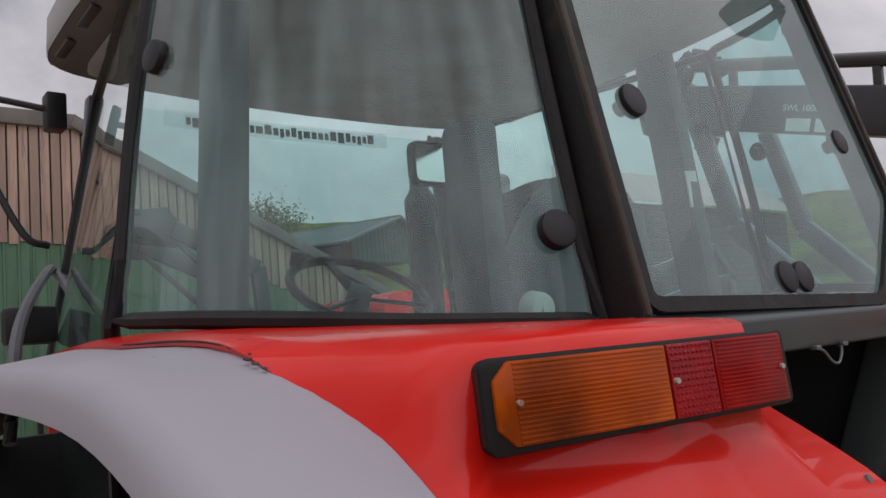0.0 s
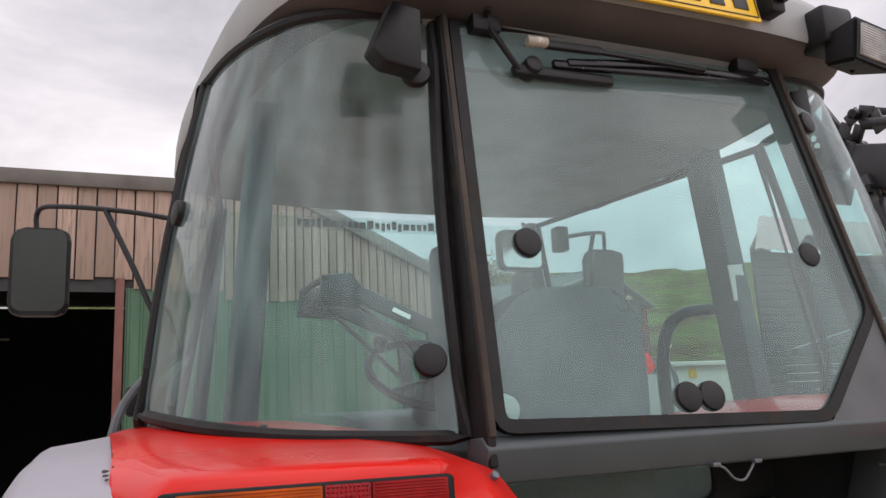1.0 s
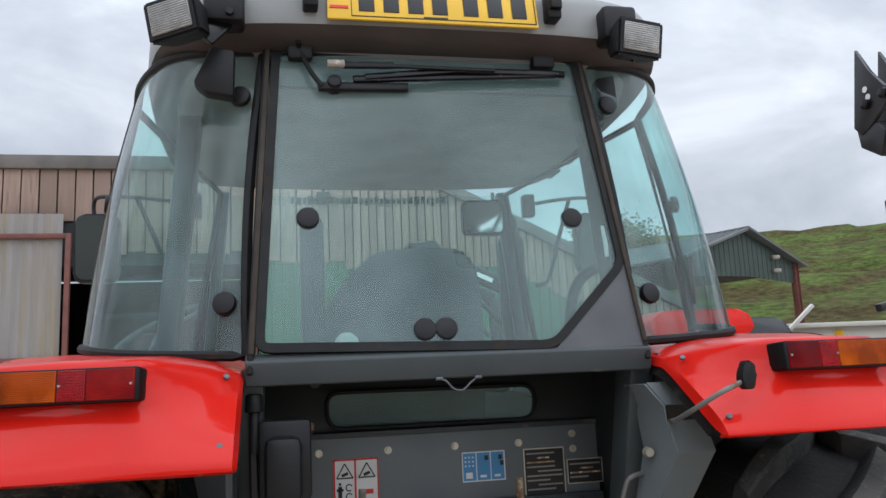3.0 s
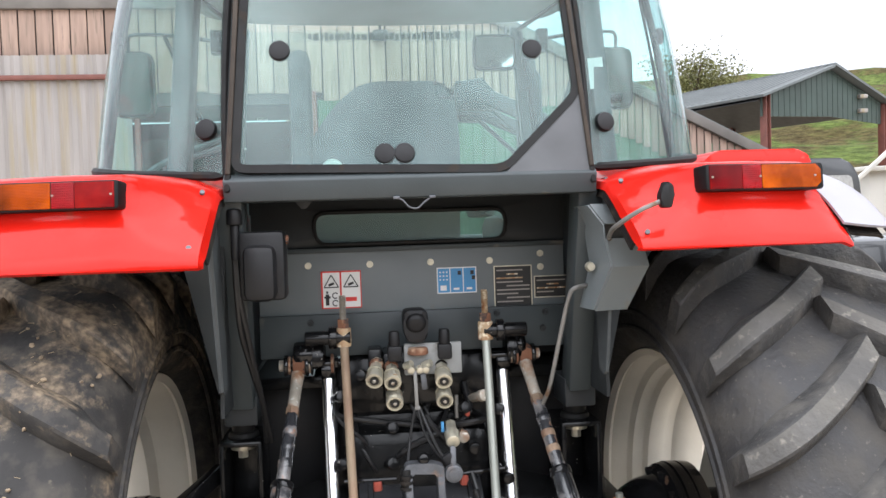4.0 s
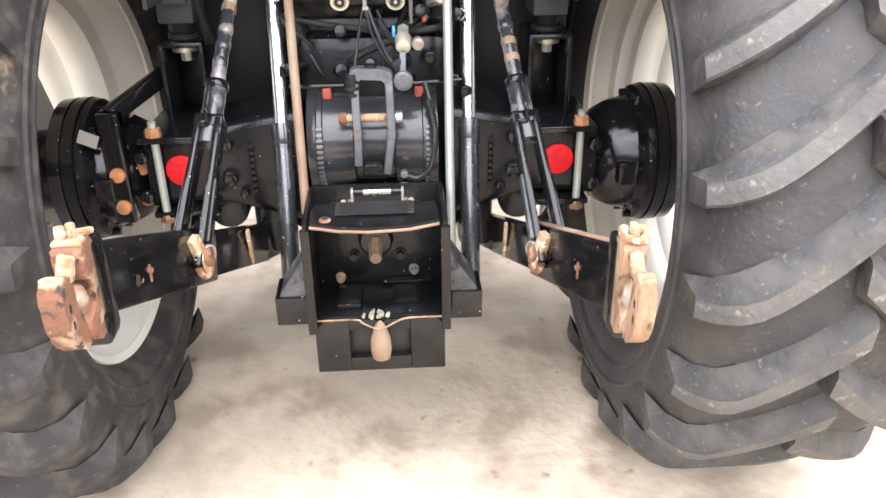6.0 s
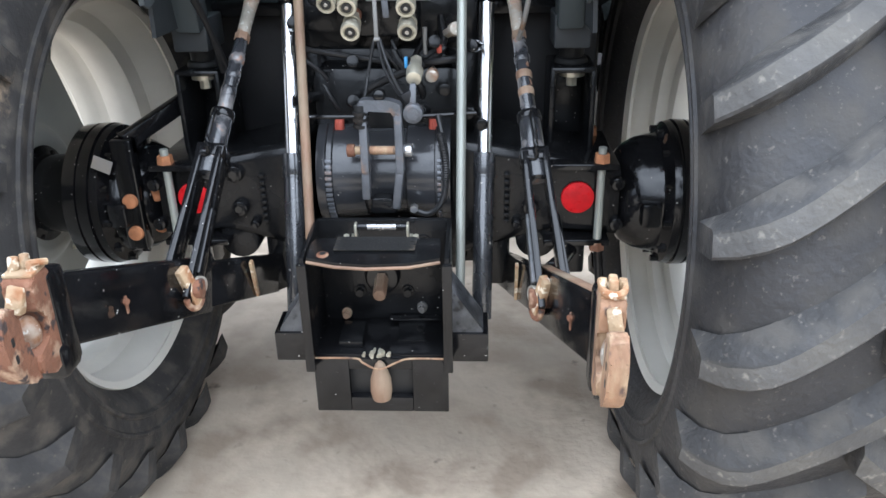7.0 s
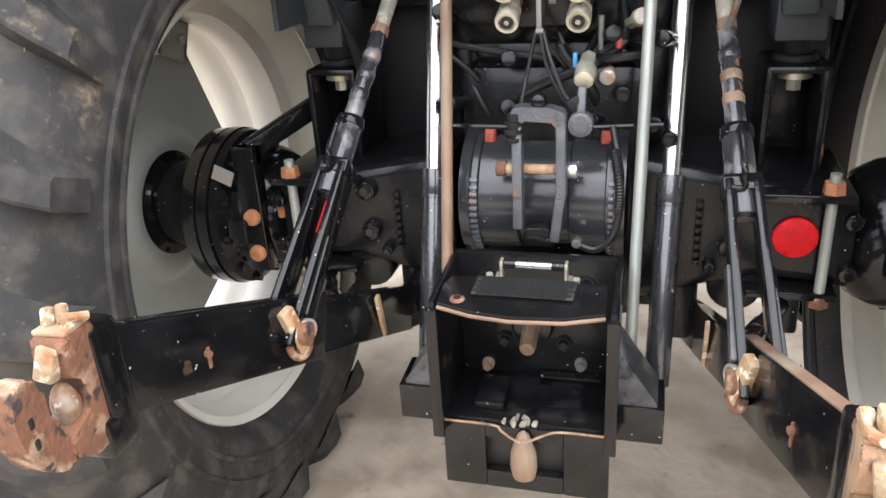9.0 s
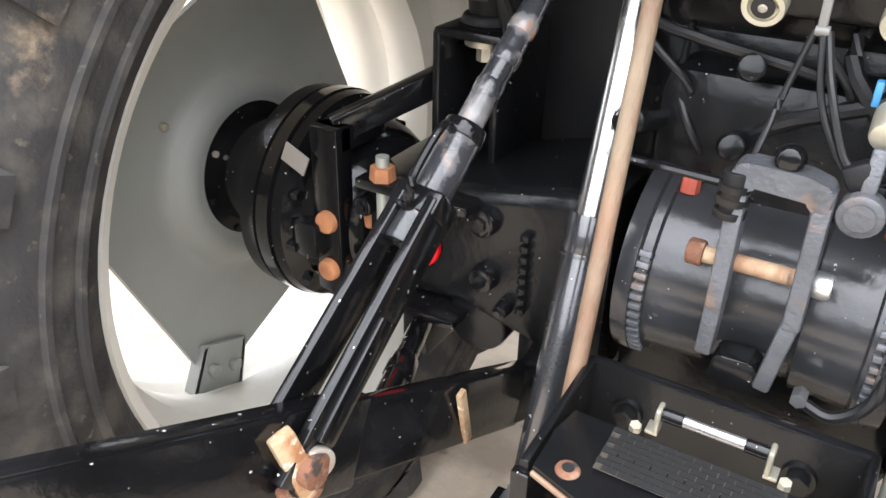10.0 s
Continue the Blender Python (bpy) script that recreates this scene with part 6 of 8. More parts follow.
    for v in bm.verts:
        v.co += Vector((0.002, 0.002, 0.002)) * noise.noise(v.co * 60)
    hook_part("quick_hook", bm, RUST if s < 0 else TANRUST, "rusty claw hook")
    bm = B()
    prism(bm, rounded([(-0.975, 0.930), (-0.985, 0.975), (-1.002, 0.992), (-1.004, 1.050), (-1.018, 1.070), (-1.044, 1.066), (-1.054, 1.025), (-1.046, 0.978), (-1.022, 0.940), (-0.990, 0.925)], 0.012, 3), "x", -0.0175, 0.0175, 0.006)
    for v in bm.verts:
        v.co += Vector((0.002, 0.002, 0.002)) * noise.noise(v.co * 70)
    hook_part("claw_lip", bm, RUST if s < 0 else TANRUST, "worn rusty claw lip")
    for z in (0.990, 1.018):
        bm = B()
        box(bm, (-0.0185, -1.036, z - 0.008), (0.0185, -1.026, z + 0.008), 0.003)
        hook_part("lip_slot", bm, INK)
    bm = B()
    box(bm, (-0.029, -0.922, 0.895), (0.029, -0.868, 1.072), 0.010)
    box(bm, (-0.022, -0.936, 0.890), (0.029, -0.874, 0.950), 0.010)
    hook_part("hook_socket", bm, BLACK)
    bm = B()
    box(bm, (-0.013, -0.008, -0.022), (0.013, 0.012, 0.022), 0.004, Matrix.Translation((-s * -0.004, -0.964, 1.052)) @ Matrix.Rotation(radians(-s * 12), 4, "Y") @ Matrix.Rotation(radians(-14), 4, "X"))
    hook_part("hook_latch", bm, PALERUST, "pale rusty latch")
    bm = B()
    bmesh.ops.create_uvsphere(bm, u_segments=18, v_segments=12, radius=1.0)
    bmesh.ops.transform(bm, matrix=Matrix.Translation((0, -0.958, 0.992)) @ Matrix.Diagonal((0.017, 0.018, 0.030, 1)), verts=bm.verts)
    hook_part("latch_roller", bm, DULLZINC, "worn bright latch roller")
    bm = B()
    box(bm, (-0.023, -0.955, 1.082), (0.023, -0.908, 1.089), 0.003)
    if s < 0:
        for x, y, h, r in ((-0.012, -0.935, 1.108, 0.0095), (0.002, -0.928, 1.110, 0.0085), (0.013, -0.936, 1.103, 0.0075)):
            cyl(bm, (x, y, 1.086), (x, y + 0.004, h), r, r * 0.85, 9, 0.002)
        tube(bm, smooth_path([(0.010, -0.935, 1.098), (0.022, -0.930, 1.098), (0.030, -0.918, 1.094)], 4), 0.0055, 8)
    else:
        box(bm, (-0.008, -0.952, 1.086), (0.008, -0.925, 1.112), 0.004)
        for sg in (-1, 1):
            cyl(bm, (sg * 0.017, -0.934, 1.086), (sg * 0.017, -0.930, 1.106), 0.008, 0.007, 10, 0.002)
        tube(bm, smooth_path([(-0.021, -0.925, 1.099), (-0.019, -0.950, 1.095), (0.0, -0.962, 1.093), (0.019, -0.950, 1.095), (0.021, -0.925, 1.099)], 5), 0.0065, 8)
    hook_part("latch_top", bm, PALERUST)
    # stabiliser chain tube low between axle and arm
    bm = B()
    cyl(bm, (s * 0.50, -0.02, 0.72), (s * 0.405, -0.28, 0.755), 0.018, 0.018, 14)
    cyl(bm, (s * 0.445, -0.17, 0.738), (s * 0.425, -0.22, 0.745), 0.023, 0.023, 14, 0.004)
    T("stabiliser", bm, BLACK, "black telescopic stabiliser")
    bm = B()
    box(bm, (s * 0.50 - 0.025, -0.06, 0.66), (s * 0.50 + 0.025, 0.05, 0.75), 0.008)
    T("stabiliser_bracket", bm, BLACKMATT)

# left hub bracket with orange bolts and its brace
bm = B()
box(bm, (-0.690, -0.075, 0.735), (-0.635, -0.035, 1.035), 0.005)
box(bm, (-0.690, -0.065, 0.99), (-0.635, 0.06, 1.035), 0.005)
bar(bm, (-0.664, -0.045, 1.022), (-0.550, 0.115, 1.090), 0.030, 0.045)
T("axle_bracket", bm, BLACK, "black angle bracket bolted to the axle")
for z in (0.873, 0.783):
    for x, y in ((-0.660, -0.075), (-0.612, -0.02)):
        bm = B()
        cyl(bm, (x, y + 0.01, z), (x, y - 0.012, z), 0.021, 0.019, 16, 0.004)
        T("bracket_bolt", bm, OLDBOLT, "orange rusty bolt head")
bm = B()
bar(bm, (-0.735, -0.085, 0.985), (-0.69, -0.085, 0.965), 0.003, 0.035, (0, 0, 1), 0.0)
T("hub_label", bm, TIN, "bare metal tag on the hub")

# pick-up hitch
hitch = new("pickup_hitch")
hitch.parent = tractor
hitch["label"] = "black pick-up hitch frame with a mesh guard"
bm = B()
front = [(-0.146, -0.405), (-0.075, -0.430), (0.0, -0.44), (0.100, -0.432), (0.174, -0.405)]
sheet(bm, [[(x * 0.97, -0.280, 0.850) for x, y in front], [(x, -0.34, 0.862) for x, y in front], [(x, y, 0.858) for x, y in front]], 0.008)
part("top_guard", bm, BLACKMATT, hitch, "black chipped top guard plate")
bm = B()
tube(bm, [(x, y - 0.002, 0.856) for x, y in front], 0.004, 6)
part("guard_edge", bm, RUSTROD, hitch, "worn bare metal guard edge")
# slotted grip panel in rows of dark slots between worn ridges
bm = B()
sheet(bm, [[(XM - 0.100, -0.290, 0.8660), (XM + 0.100, -0.290, 0.8660)], [(XM - 0.098, -0.378, 0.8725), (XM + 0.098, -0.378, 0.8725)]])
part("grip_panel", bm, GRIP, hitch, "worn slotted grip panel")
for i in range(8):
    for j in range(10):
        x0 = XM - 0.099 + 0.0195 * j + (0.0098 if i % 2 else 0)
        if x0 + 0.017 > XM + 0.099:
            continue
        bm = B()
        y0, z0 = -0.291 - 0.0108 * i, 0.8662 + 0.0008 * i
        box(bm, (x0, y0 - 0.0094, z0), (x0 + 0.0182, y0, z0 + 0.0016), 0)
        part("mesh_cell", bm, INK, hitch)
bm = B()
cyl(bm, (-0.108, -0.392, 0.862), (-0.108, -0.392, 0.871), 0.017, 0.014, 18, 0.002)
part("corner_boss", bm, RUST, hitch, "rusty ring round a hole in the guard")
bm = B()
cyl(bm, (-0.108, -0.392, 0.870), (-0.108, -0.392, 0.8722), 0.0075, 0.0075, 14)
part("boss_hole", bm, INK, hitch)
for sx in (-0.160, 0.190):
    bm = B()
    prism(bm, [(-0.16, 0.86), (-0.40, 0.862), (-0.405, 0.60), (-0.40, 0.555), (-0.15, 0.555)], "x", sx - 0.006, sx + 0.006, 0.002)
    part("side_plate", bm, BLACKMATT, hitch)
    bm = B()
    box(bm, (sx - 0.012, -0.412, 0.56), (sx + 0.012, -0.398, 0.85), 0.003)
    part("side_flange", bm, BLACK, hitch)
bm = B()
box(bm, (-0.160, -0.172, 0.50), (0.190, -0.155, 0.86), 0.003)
part("back_plate", bm, BLACKMATT, hitch)
for x, z, r, mt in ((-0.096, 0.600, 0.0105, RUSTROD), (0.112, 0.618, 0.0105, DULLROD), (-0.055, 0.665, 0.012, BLACKMATT), (0.075, 0.665, 0.012, BLACKMATT), (-0.10, 0.80, 0.016, BLACKMATT), (0.12, 0.80, 0.016, BLACKMATT)):
    bm = B()
    cyl(bm, (x, -0.172, z), (x, -0.180, z), r * 1.35, r * 1.3, 20)
    hexbolt(bm, (x, -0.178, z), (0, -1, 0), r, 0.016)
    part("plate_bolt", bm, mt, hitch)
bm = B()
cyl(bm, (XM - 0.006, -0.17, 0.712), (XM - 0.006, -0.20, 0.712), 0.050, 0.044, 24, 0.004)
part("shaft_seal", bm, BLACK, hitch)
bm = B()
cyl(bm, (XM - 0.006, -0.19, 0.712), (XM - 0.006, -0.275, 0.70), 0.0165, 0.0160, 24, 0.003)
cyl(bm, (XM - 0.006, -0.274, 0.700), (XM - 0.006, -0.277, 0.6995), 0.005, 0.004, 12)
for k in range(6):
    t = k * math.pi / 3
    bar(bm, (XM - 0.006 + 0.0150 * math.cos(t), -0.20, 0.712 + 0.0150 * math.sin(t)), (XM - 0.006 + 0.0145 * math.cos(t), -0.27, 0.701 + 0.0145 * math.sin(t)), 0.006, 0.005, (0, 0, 1), 0.001)
part("drive_shaft", bm, RUSTROD, hitch, "splined rusty drive shaft end")
bm = B()
box(bm, (-0.155, -0.36, 0.565), (0.185, -0.17, 0.583), 0.004)
box(bm, (XM + 0.01, -0.20, 0.588), (0.16, -0.175, 0.596), 0.002)
part("floor_plate", bm, BLACK, hitch)
for x0, x1, y0, y1, z0, z1 in ((-0.10, -0.035, -0.33, -0.22, 0.583, 0.602), (0.05, 0.125, -0.30, -0.19, 0.583, 0.588)):
    bm = B()
    box(bm, (x0, y0, z0), (x1, y1, z1), 0.006)
    part("stop_block", bm, BLACKMATT, hitch)
for x0, x1, z0, z1 in ((-0.160, -0.069, 0.420, 0.577), (0.095, 0.188, 0.420, 0.577), (-0.069, 0.095, 0.545, 0.577), (-0.069, 0.095, 0.420, 0.462)):
    bm = B()
    box(bm, (x0, -0.372, z0), (x1, -0.345, z1), 0.003)
    part("jaw_plate", bm, BLACK, hitch)
bm = B()
box(bm, (-0.07, -0.345, 0.455), (0.096, -0.30, 0.55), 0.002)
part("jaw_hollow", bm, INK, hitch)
bm = B()
spin(bm, [(0.0, 0.004), (0.008, 0.012), (0.026, 0.019), (0.052, 0.027), (0.085, 0.0285), (0.108, 0.024), (0.114, 0.013)], (XM, -0.385, 0.578), "z", 24)
for v in bm.verts:
    v.co.z = 0.578 - (v.co.z - 0.578)
part("hook_pin", bm, RUSTROD, hitch, "rusty pointed hitch pin")
bm = B()
for i in range(14):
    a = random.random() * 6.28
    r = 0.012 + 0.018 * random.random()
    cyl(bm, (XM - 0.01 + 1.3 * r * math.cos(a), -0.36 + 0.5 * r * math.sin(a), 0.580), (XM - 0.01 + 1.3 * r * math.cos(a) + 0.004, -0.362 + 0.5 * r * math.sin(a), 0.592), 0.005, 0.003, 7)
part("grease_lump", bm, ZINC, hitch, "dirty grease on the hitch pin")
bm = B()
tube(bm, smooth_path([(-0.155, -0.376, 0.580), (-0.05, -0.38, 0.582), (-0.03, -0.39, 0.576), (XM, -0.415, 0.572), (0.055, -0.39, 0.576), (0.09, -0.38, 0.582), (0.185, -0.376, 0.580)], 4), 0.0026, 6)
part("jaw_lip", bm, TANRUST, hitch, "worn bare jaw edge")
for s in (-1, 1):
    ex = -0.163 if s < 0 else 0.193
    bm = B()
    prism(bm, [(ex, 0.76), (ex + s * 0.02, 0.73), (ex + s * 0.078, 0.642), (ex + s * 0.085, 0.636), (ex + s * 0.085, 0.560), (ex, 0.560)], "y", -0.338, -0.235, 0.004)
    part("foot_wedge", bm, SCUFFED, hitch, "grey worn foot bracket")
    bm = B()
    box(bm, (min(ex, ex + s * 0.098), -0.345, 0.553), (max(ex, ex + s * 0.098), -0.23, 0.634), 0.004)
    part("foot_block", bm, BLACK, hitch)
# latch pin on the guard
bm = B()
cyl(bm, (-0.020, -0.243, 0.872), (0.062, -0.243, 0.872), 0.0068, seg=14)
part("latch_pin", bm, STEEL, hitch, "bright steel latch pin")
for x, sg in ((-0.046, -1), (0.086, 1)):
    bm = B()
    cyl(bm, (x, -0.243, 0.872), (x - sg * 0.030, -0.243, 0.872), 0.0085, 0.0085, 14, 0.002)
    part("pin_sleeve", bm, BLACK, hitch)
    bm = B()
    box(bm, (x - 0.003, -0.256, 0.846), (x + 0.004, -0.232, 0.882), 0.003)
    box(bm, (x - 0.003 if sg > 0 else x - 0.012, -0.256, 0.846), (x + 0.013 if sg > 0 else x + 0.004, -0.232, 0.850), 0.001)
    part("latch_lug", bm, ZINC, hitch, "plated bent lug")
    bm = B()
    hexbolt(bm, (x + sg * 0.022, -0.262, 0.850), (0, -0.2, 1), 0.008, 0.009)
    part("lug_nut", bm, ZINC, hitch)

# the hitch frame sits close up behind the axle: draw its front in
for ob in hitch.children:
    for v in ob.data.vertices:
        x, y, z = v.co
        if y < -0.16:
            dy = -0.16 * (y + 0.16)
            v.co = (0.0095 + (x - 0.015) * 0.945, y + dy, z - (0.5 + 0.43 * (z - 0.85)) * dy)
        else:
            v.co.x = 0.0095 + (x - 0.015) * 0.945

# power take-off clutch drum with flange bolts
bm = B()
spin(bm, [(-0.175, 0.10), (-0.172, 0.155), (-0.150, 0.158), (-0.147, 0.150), (-0.135, 0.150), (-0.132, 0.142), (-0.055, 0.138), (-0.05, 0.128), (0.05, 0.128), (0.055, 0.138), (0.125, 0.142), (0.128, 0.150), (0.140, 0.150), (0.143, 0.158), (0.165, 0.155), (0.168, 0.10)], (XM - 0.004, 0.050, 0.922), "x", 64)
for v in bm.verts:
    v.co.z = 0.922 + (v.co.z - 0.922) * 0.93
T("centre_drum", bm, DRUM, "grey-black cast centre drum")
for x in (XM - 0.145, XM + 0.137):
    for k in range(13):
        t = math.pi * (0.86 + 0.032 * k)
        bm = B()
        box(bm, (-0.008, -0.004, -0.0040), (0.008, 0.004, 0.0040), 0.001, Matrix.Translation((x, 0.050 + 0.152 * math.cos(t), 0.922 + 0.144 * math.sin(t))) @ Matrix.Rotation(t, 4, "X"))
        T("drum_tooth", bm, IRONGREY)
for x in (XM - 0.125, XM + 0.117):
    bm = B()
    bar(bm, (x, 0.0, 0.99), (x, 0.02, 1.058), 0.022, 0.012, (0, 1, 0))
    T("drum_lug", bm, BLACKMATT)
    bm = B()
    cyl(bm, (x, -0.002, 1.040), (x, 0.004, 1.066), 0.013, 0.012, 8, 0.002)
    T("lug_bolt", bm, FADEDRED, "faded red painted bolt")
# top link fork
fork = new("top_link_bracket")
fork.parent = tractor
fork["label"] = "worn grey forked top link bracket"
for x, zb in ((-0.032, 0.90), (0.053, 0.875)):
    bm = B()
    bar(bm, (x, -0.115, 1.135), (x + 0.003, -0.135, 0.97), 0.020, 0.034, (0, -1, 0), 0.004)
    bar(bm, (x + 0.003, -0.135, 0.985), (x - (0.0 if x < 0 else 0.012), -0.125, zb), 0.020, 0.028, (0, -1, 0), 0.004)
    part("fork_arm", bm, IRONGREY, fork)
bm = B()
prism(bm, rounded([(-0.042, 1.108), (-0.022, 1.108), (-0.020, 1.126), (0.042, 1.122), (0.043, 1.100), (0.063, 1.100), (0.061, 1.138), (0.034, 1.147), (-0.030, 1.149), (-0.042, 1.142)], 0.006, 3), "y", -0.135, -0.100, 0.004)
part("fork_bridge", bm, IRONGREY, fork)
bm = B()
cyl(bm, (-0.070, -0.115, 1.02), (0.078, -0.115, 1.02), 0.0105, seg=16)
part("fork_pin", bm, TANRUST, fork, "rust-brown pin")
for x in (-0.066, 0.074):
    bm = B()
    cyl(bm, (x - 0.010, -0.115, 1.02), (x + 0.010, -0.115, 1.02), 0.016, 0.016, 16, 0.003)
    part("pin_head", bm, RUST if x < 0 else STEEL, fork)
bm = B()
cyl(bm, (XM - 0.004, -0.11, 1.155), (XM - 0.004, -0.13, 1.158), 0.017, 0.014, 18, 0.004)
part("bridge_bolt", bm, BLACK, fork)
bm = B()
prism(bm, rounded([(-0.025, 0.86), (0.045, 0.86), (0.03, 0.90), (-0.02, 0.90)], 0.01, 3), "y", -0.13, -0.09, 0.003)
part("fork_foot", bm, BLACKMATT, fork)
# drawbar ring holder
bm = B()
cyl(bm, (0.089, -0.125, 1.112), (0.089, -0.098, 1.112), 0.024, 0.024, 20, 0.003)
cyl(bm, (0.089, -0.128, 1.112), (0.089, -0.122, 1.112), 0.015, 0.015, 20)
bar(bm, (0.089, -0.11, 1.125), (0.090, -0.10, 1.18), 0.016, 0.012, (0, 1, 0))
T("pin_holder", bm, IRONGREY, "grey round pin holder")

# hydraulic block with couplers and trailer socket
valve = new("valve_block")
valve.parent = tractor
valve["label"] = "hydraulic valve block with plated quick couplers"
bm = B()
box(bm, (-0.026, -0.005, 1.357), (0.134, 0.012, 1.444), 0.004)
part("mount_plate", bm, ROOFGREY, valve, "light grey mounting plate")
bm = B()
box(bm, (-0.085, 0.01, 1.27), (0.10, 0.14, 1.42), 0.012)
box(bm, (-0.125, 0.02, 1.33), (-0.085, 0.10, 1.43), 0.008)
part("valve_body", bm, BLACKMATT, valve)
for x, z in ((-0.052, 1.455), (0.086, 1.455)):
    bm = B()
    box(bm, (x - 0.019, -0.03, z - 0.055), (x + 0.019, 0.03, z - 0.012), 0.006)
    cyl(bm, (x, -0.012, z - 0.014), (x, -0.010, z + 0.028), 0.017, 0.014, 18, 0.005)
    part("valve_cap", bm, BLACKPL, valve)
for x, y, z in ((-0.110, -0.055, 1.362), (-0.062, -0.06, 1.355), (-0.058, -0.055, 1.298), (0.076, -0.06, 1.352), (0.077, -0.055, 1.297)):
    dx = -0.12 if x < -0.1 else 0.0
    c, d = Vector((x, y, z)), Vector((dx, -1, -0.42)).normalized()
    bm = B()
    cyl(bm, c - d * 0.085, c - d * 0.030, 0.017, 0.017, 6)
    cyl(bm, c - d * 0.035, c - d * 0.028, 0.022, 0.022, 20)
    for r0, r1, h0, h1 in ((0.0205, 0.0205, -0.028, -0.012), (0.0235, 0.0235, -0.010, 0.008)):
        cyl(bm, c + d * h0, c + d * h1, r0, r1, 24, 0.002)
    cp_m, _ = aim(c + d * 0.008, c + d * 0.012)
    spin_b = B()
    spin(spin_b, [(0.0, 0.0235), (0.004, 0.0225), (0.004, 0.0165), (-0.008, 0.0150), (-0.008, 0.010), (0.0, 0.009), (0.002, 0.004)], (0, 0, 0), "z", 24)
    merge(bm, spin_b, cp_m)
    ob = part("coupler_sleeve", bm, ZINC, valve)
    ob["label"] = "plated hydraulic quick coupler"
    bm = B()
    cyl(bm, c + d * 0.010, c + d * 0.0125, 0.0125, 0.0125, 20)
    part("coupler_bore", bm, INK, ob)
    bm = B()
    cyl(bm, c + d * 0.011, c + d * 0.0145, 0.0055, 0.0045, 14, 0.001)
    part("coupler_poppet", bm, DULLZINC, ob)
    bm = B()
    cyl(bm, c - d * 0.075, c - d * 0.062, 0.0195, 0.0195, 20, 0.002)
    part("coupler_collar", bm, RUST if x < 0 else BLACK, ob)
sock = [(-0.026, 1.540), (0.042, 1.540), (0.042, 1.49), (0.034, 1.448), (-0.018, 1.448), (-0.026, 1.49)]
bm = B()
prism(bm, rounded(sock, 0.018, 3), "y", -0.030, 0.05, 0.008)
cyl(bm, (0.008, -0.028, 1.506), (0.008, -0.046, 1.500), 0.031, 0.022, 28, 0.008)
for x in (-0.016, 0.030):
    cyl(bm, (x, -0.022, 1.530), (x, -0.036, 1.530), 0.005, seg=8)
T("trailer_socket", bm, BLACKPL, "black trailer socket with a flap")
bm = B()
cyl(bm, (0.012, -0.01, 1.415), (0.012, -0.01, 1.435), 0.030, 0.026, 20, 0.005)
T("valve_knob", bm, RUST)
bm = B()
for x0, x1, z0 in ((-0.025, -0.008, 1.385), (0.025, 0.045, 1.385)):
    cyl(bm, (x0, -0.02, z0), (x1, -0.035, z0 + 0.01), 0.011, 0.010, 8)
for x0 in (-0.010, 0.014, 0.030):
    cyl(bm, (x0, -0.030, 1.380), (x0, -0.046, 1.376), 0.012, 0.010, 14, 0.003)
T("lever_boss", bm, ZINC, "plated lever boss")
bm = B()
bar(bm, (0.000, -0.04, 1.375), (0.002, -0.05, 1.278), 0.010, 0.007, (0, -1, 0), 0.002)
cyl(bm, (-0.004, -0.05, 1.275), (0.010, -0.05, 1.275), 0.006, seg=10)
T("release_lever", bm, DULLROD, "dull steel release lever")
bm = B()
bar(bm, (0.022, -0.03, 1.372), (0.026, -0.035, 1.322), 0.016, 0.007, (0, -1, 0), 0.003)
T("lever_tongue", bm, IRONGREY)
for pts, r in (([(-0.004, -0.05, 1.275), (-0.02, -0.06, 1.20), (-0.030, -0.09, 1.14), (-0.036, -0.12, 1.10)], 0.004), ([(0.010, -0.05, 1.275), (0.03, -0.08, 1.22), (0.055, -0.095, 1.165), (0.075, -0.10, 1.145)], 0.0045), ([(0.004, -0.05, 1.275), (0.02, -0.07, 1.21), (0.05, -0.09, 1.16), (0.07, -0.095, 1.14)], 0.004)):
    bm = B()
    tube(bm, smooth_path(pts, 6), r, 8)
    T("control_cable", bm, CABLE, "black control cable")
bm = B()
cyl(bm, (-0.037, -0.125, 1.135), (-0.036, -0.125, 1.075), 0.015, 0.013, 14, 0.003)
for k in range(3):
    cyl(bm, (-0.037, -0.125, 1.12 - 0.016 * k), (-0.037, -0.125, 1.112 - 0.016 * k), 0.018, 0.018, 14)
T("cable_boot", bm, RUBBER)
bm = B()
bar(bm, (0.070, -0.10, 1.16), (0.085, -0.10, 1.135), 0.03, 0.022, (0, -1, 0), 0.005)
T("cable_end", bm, BLACKPL)
bm = B()
cyl(bm, (0.093, -0.06, 1.205), (0.092, -0.10, 1.190), 0.021, 0.019, 20, 0.004)
cyl(bm, (0.094, -0.02, 1.22), (0.093, -0.06, 1.205), 0.015, 0.016, 6)
T("pressure_port", bm, ZINC, "plated hydraulic port with a cap")
bm = B()
box(bm, (0.066, -0.05, 1.205), (0.074, -0.035, 1.232), 0.002)
T("port_tag", bm, BLUEINK, "small blue tag")
for x, z in ((0.148, 1.24), (0.115, 1.26)):
    bm = B()
    if x < 0.13:
        cyl(bm, (x, 0.0, z - 0.03), (x, -0.005, z + 0.035), 0.005, 0.006, 10)
    else:
        cyl(bm, (x, 0.02, z - 0.010), (x, 0.015, z + 0.008), 0.007, 0.007, 10, 0.002)
    T("breather_pipe", bm, DULLROD if x < 0.13 else FADEDRED)
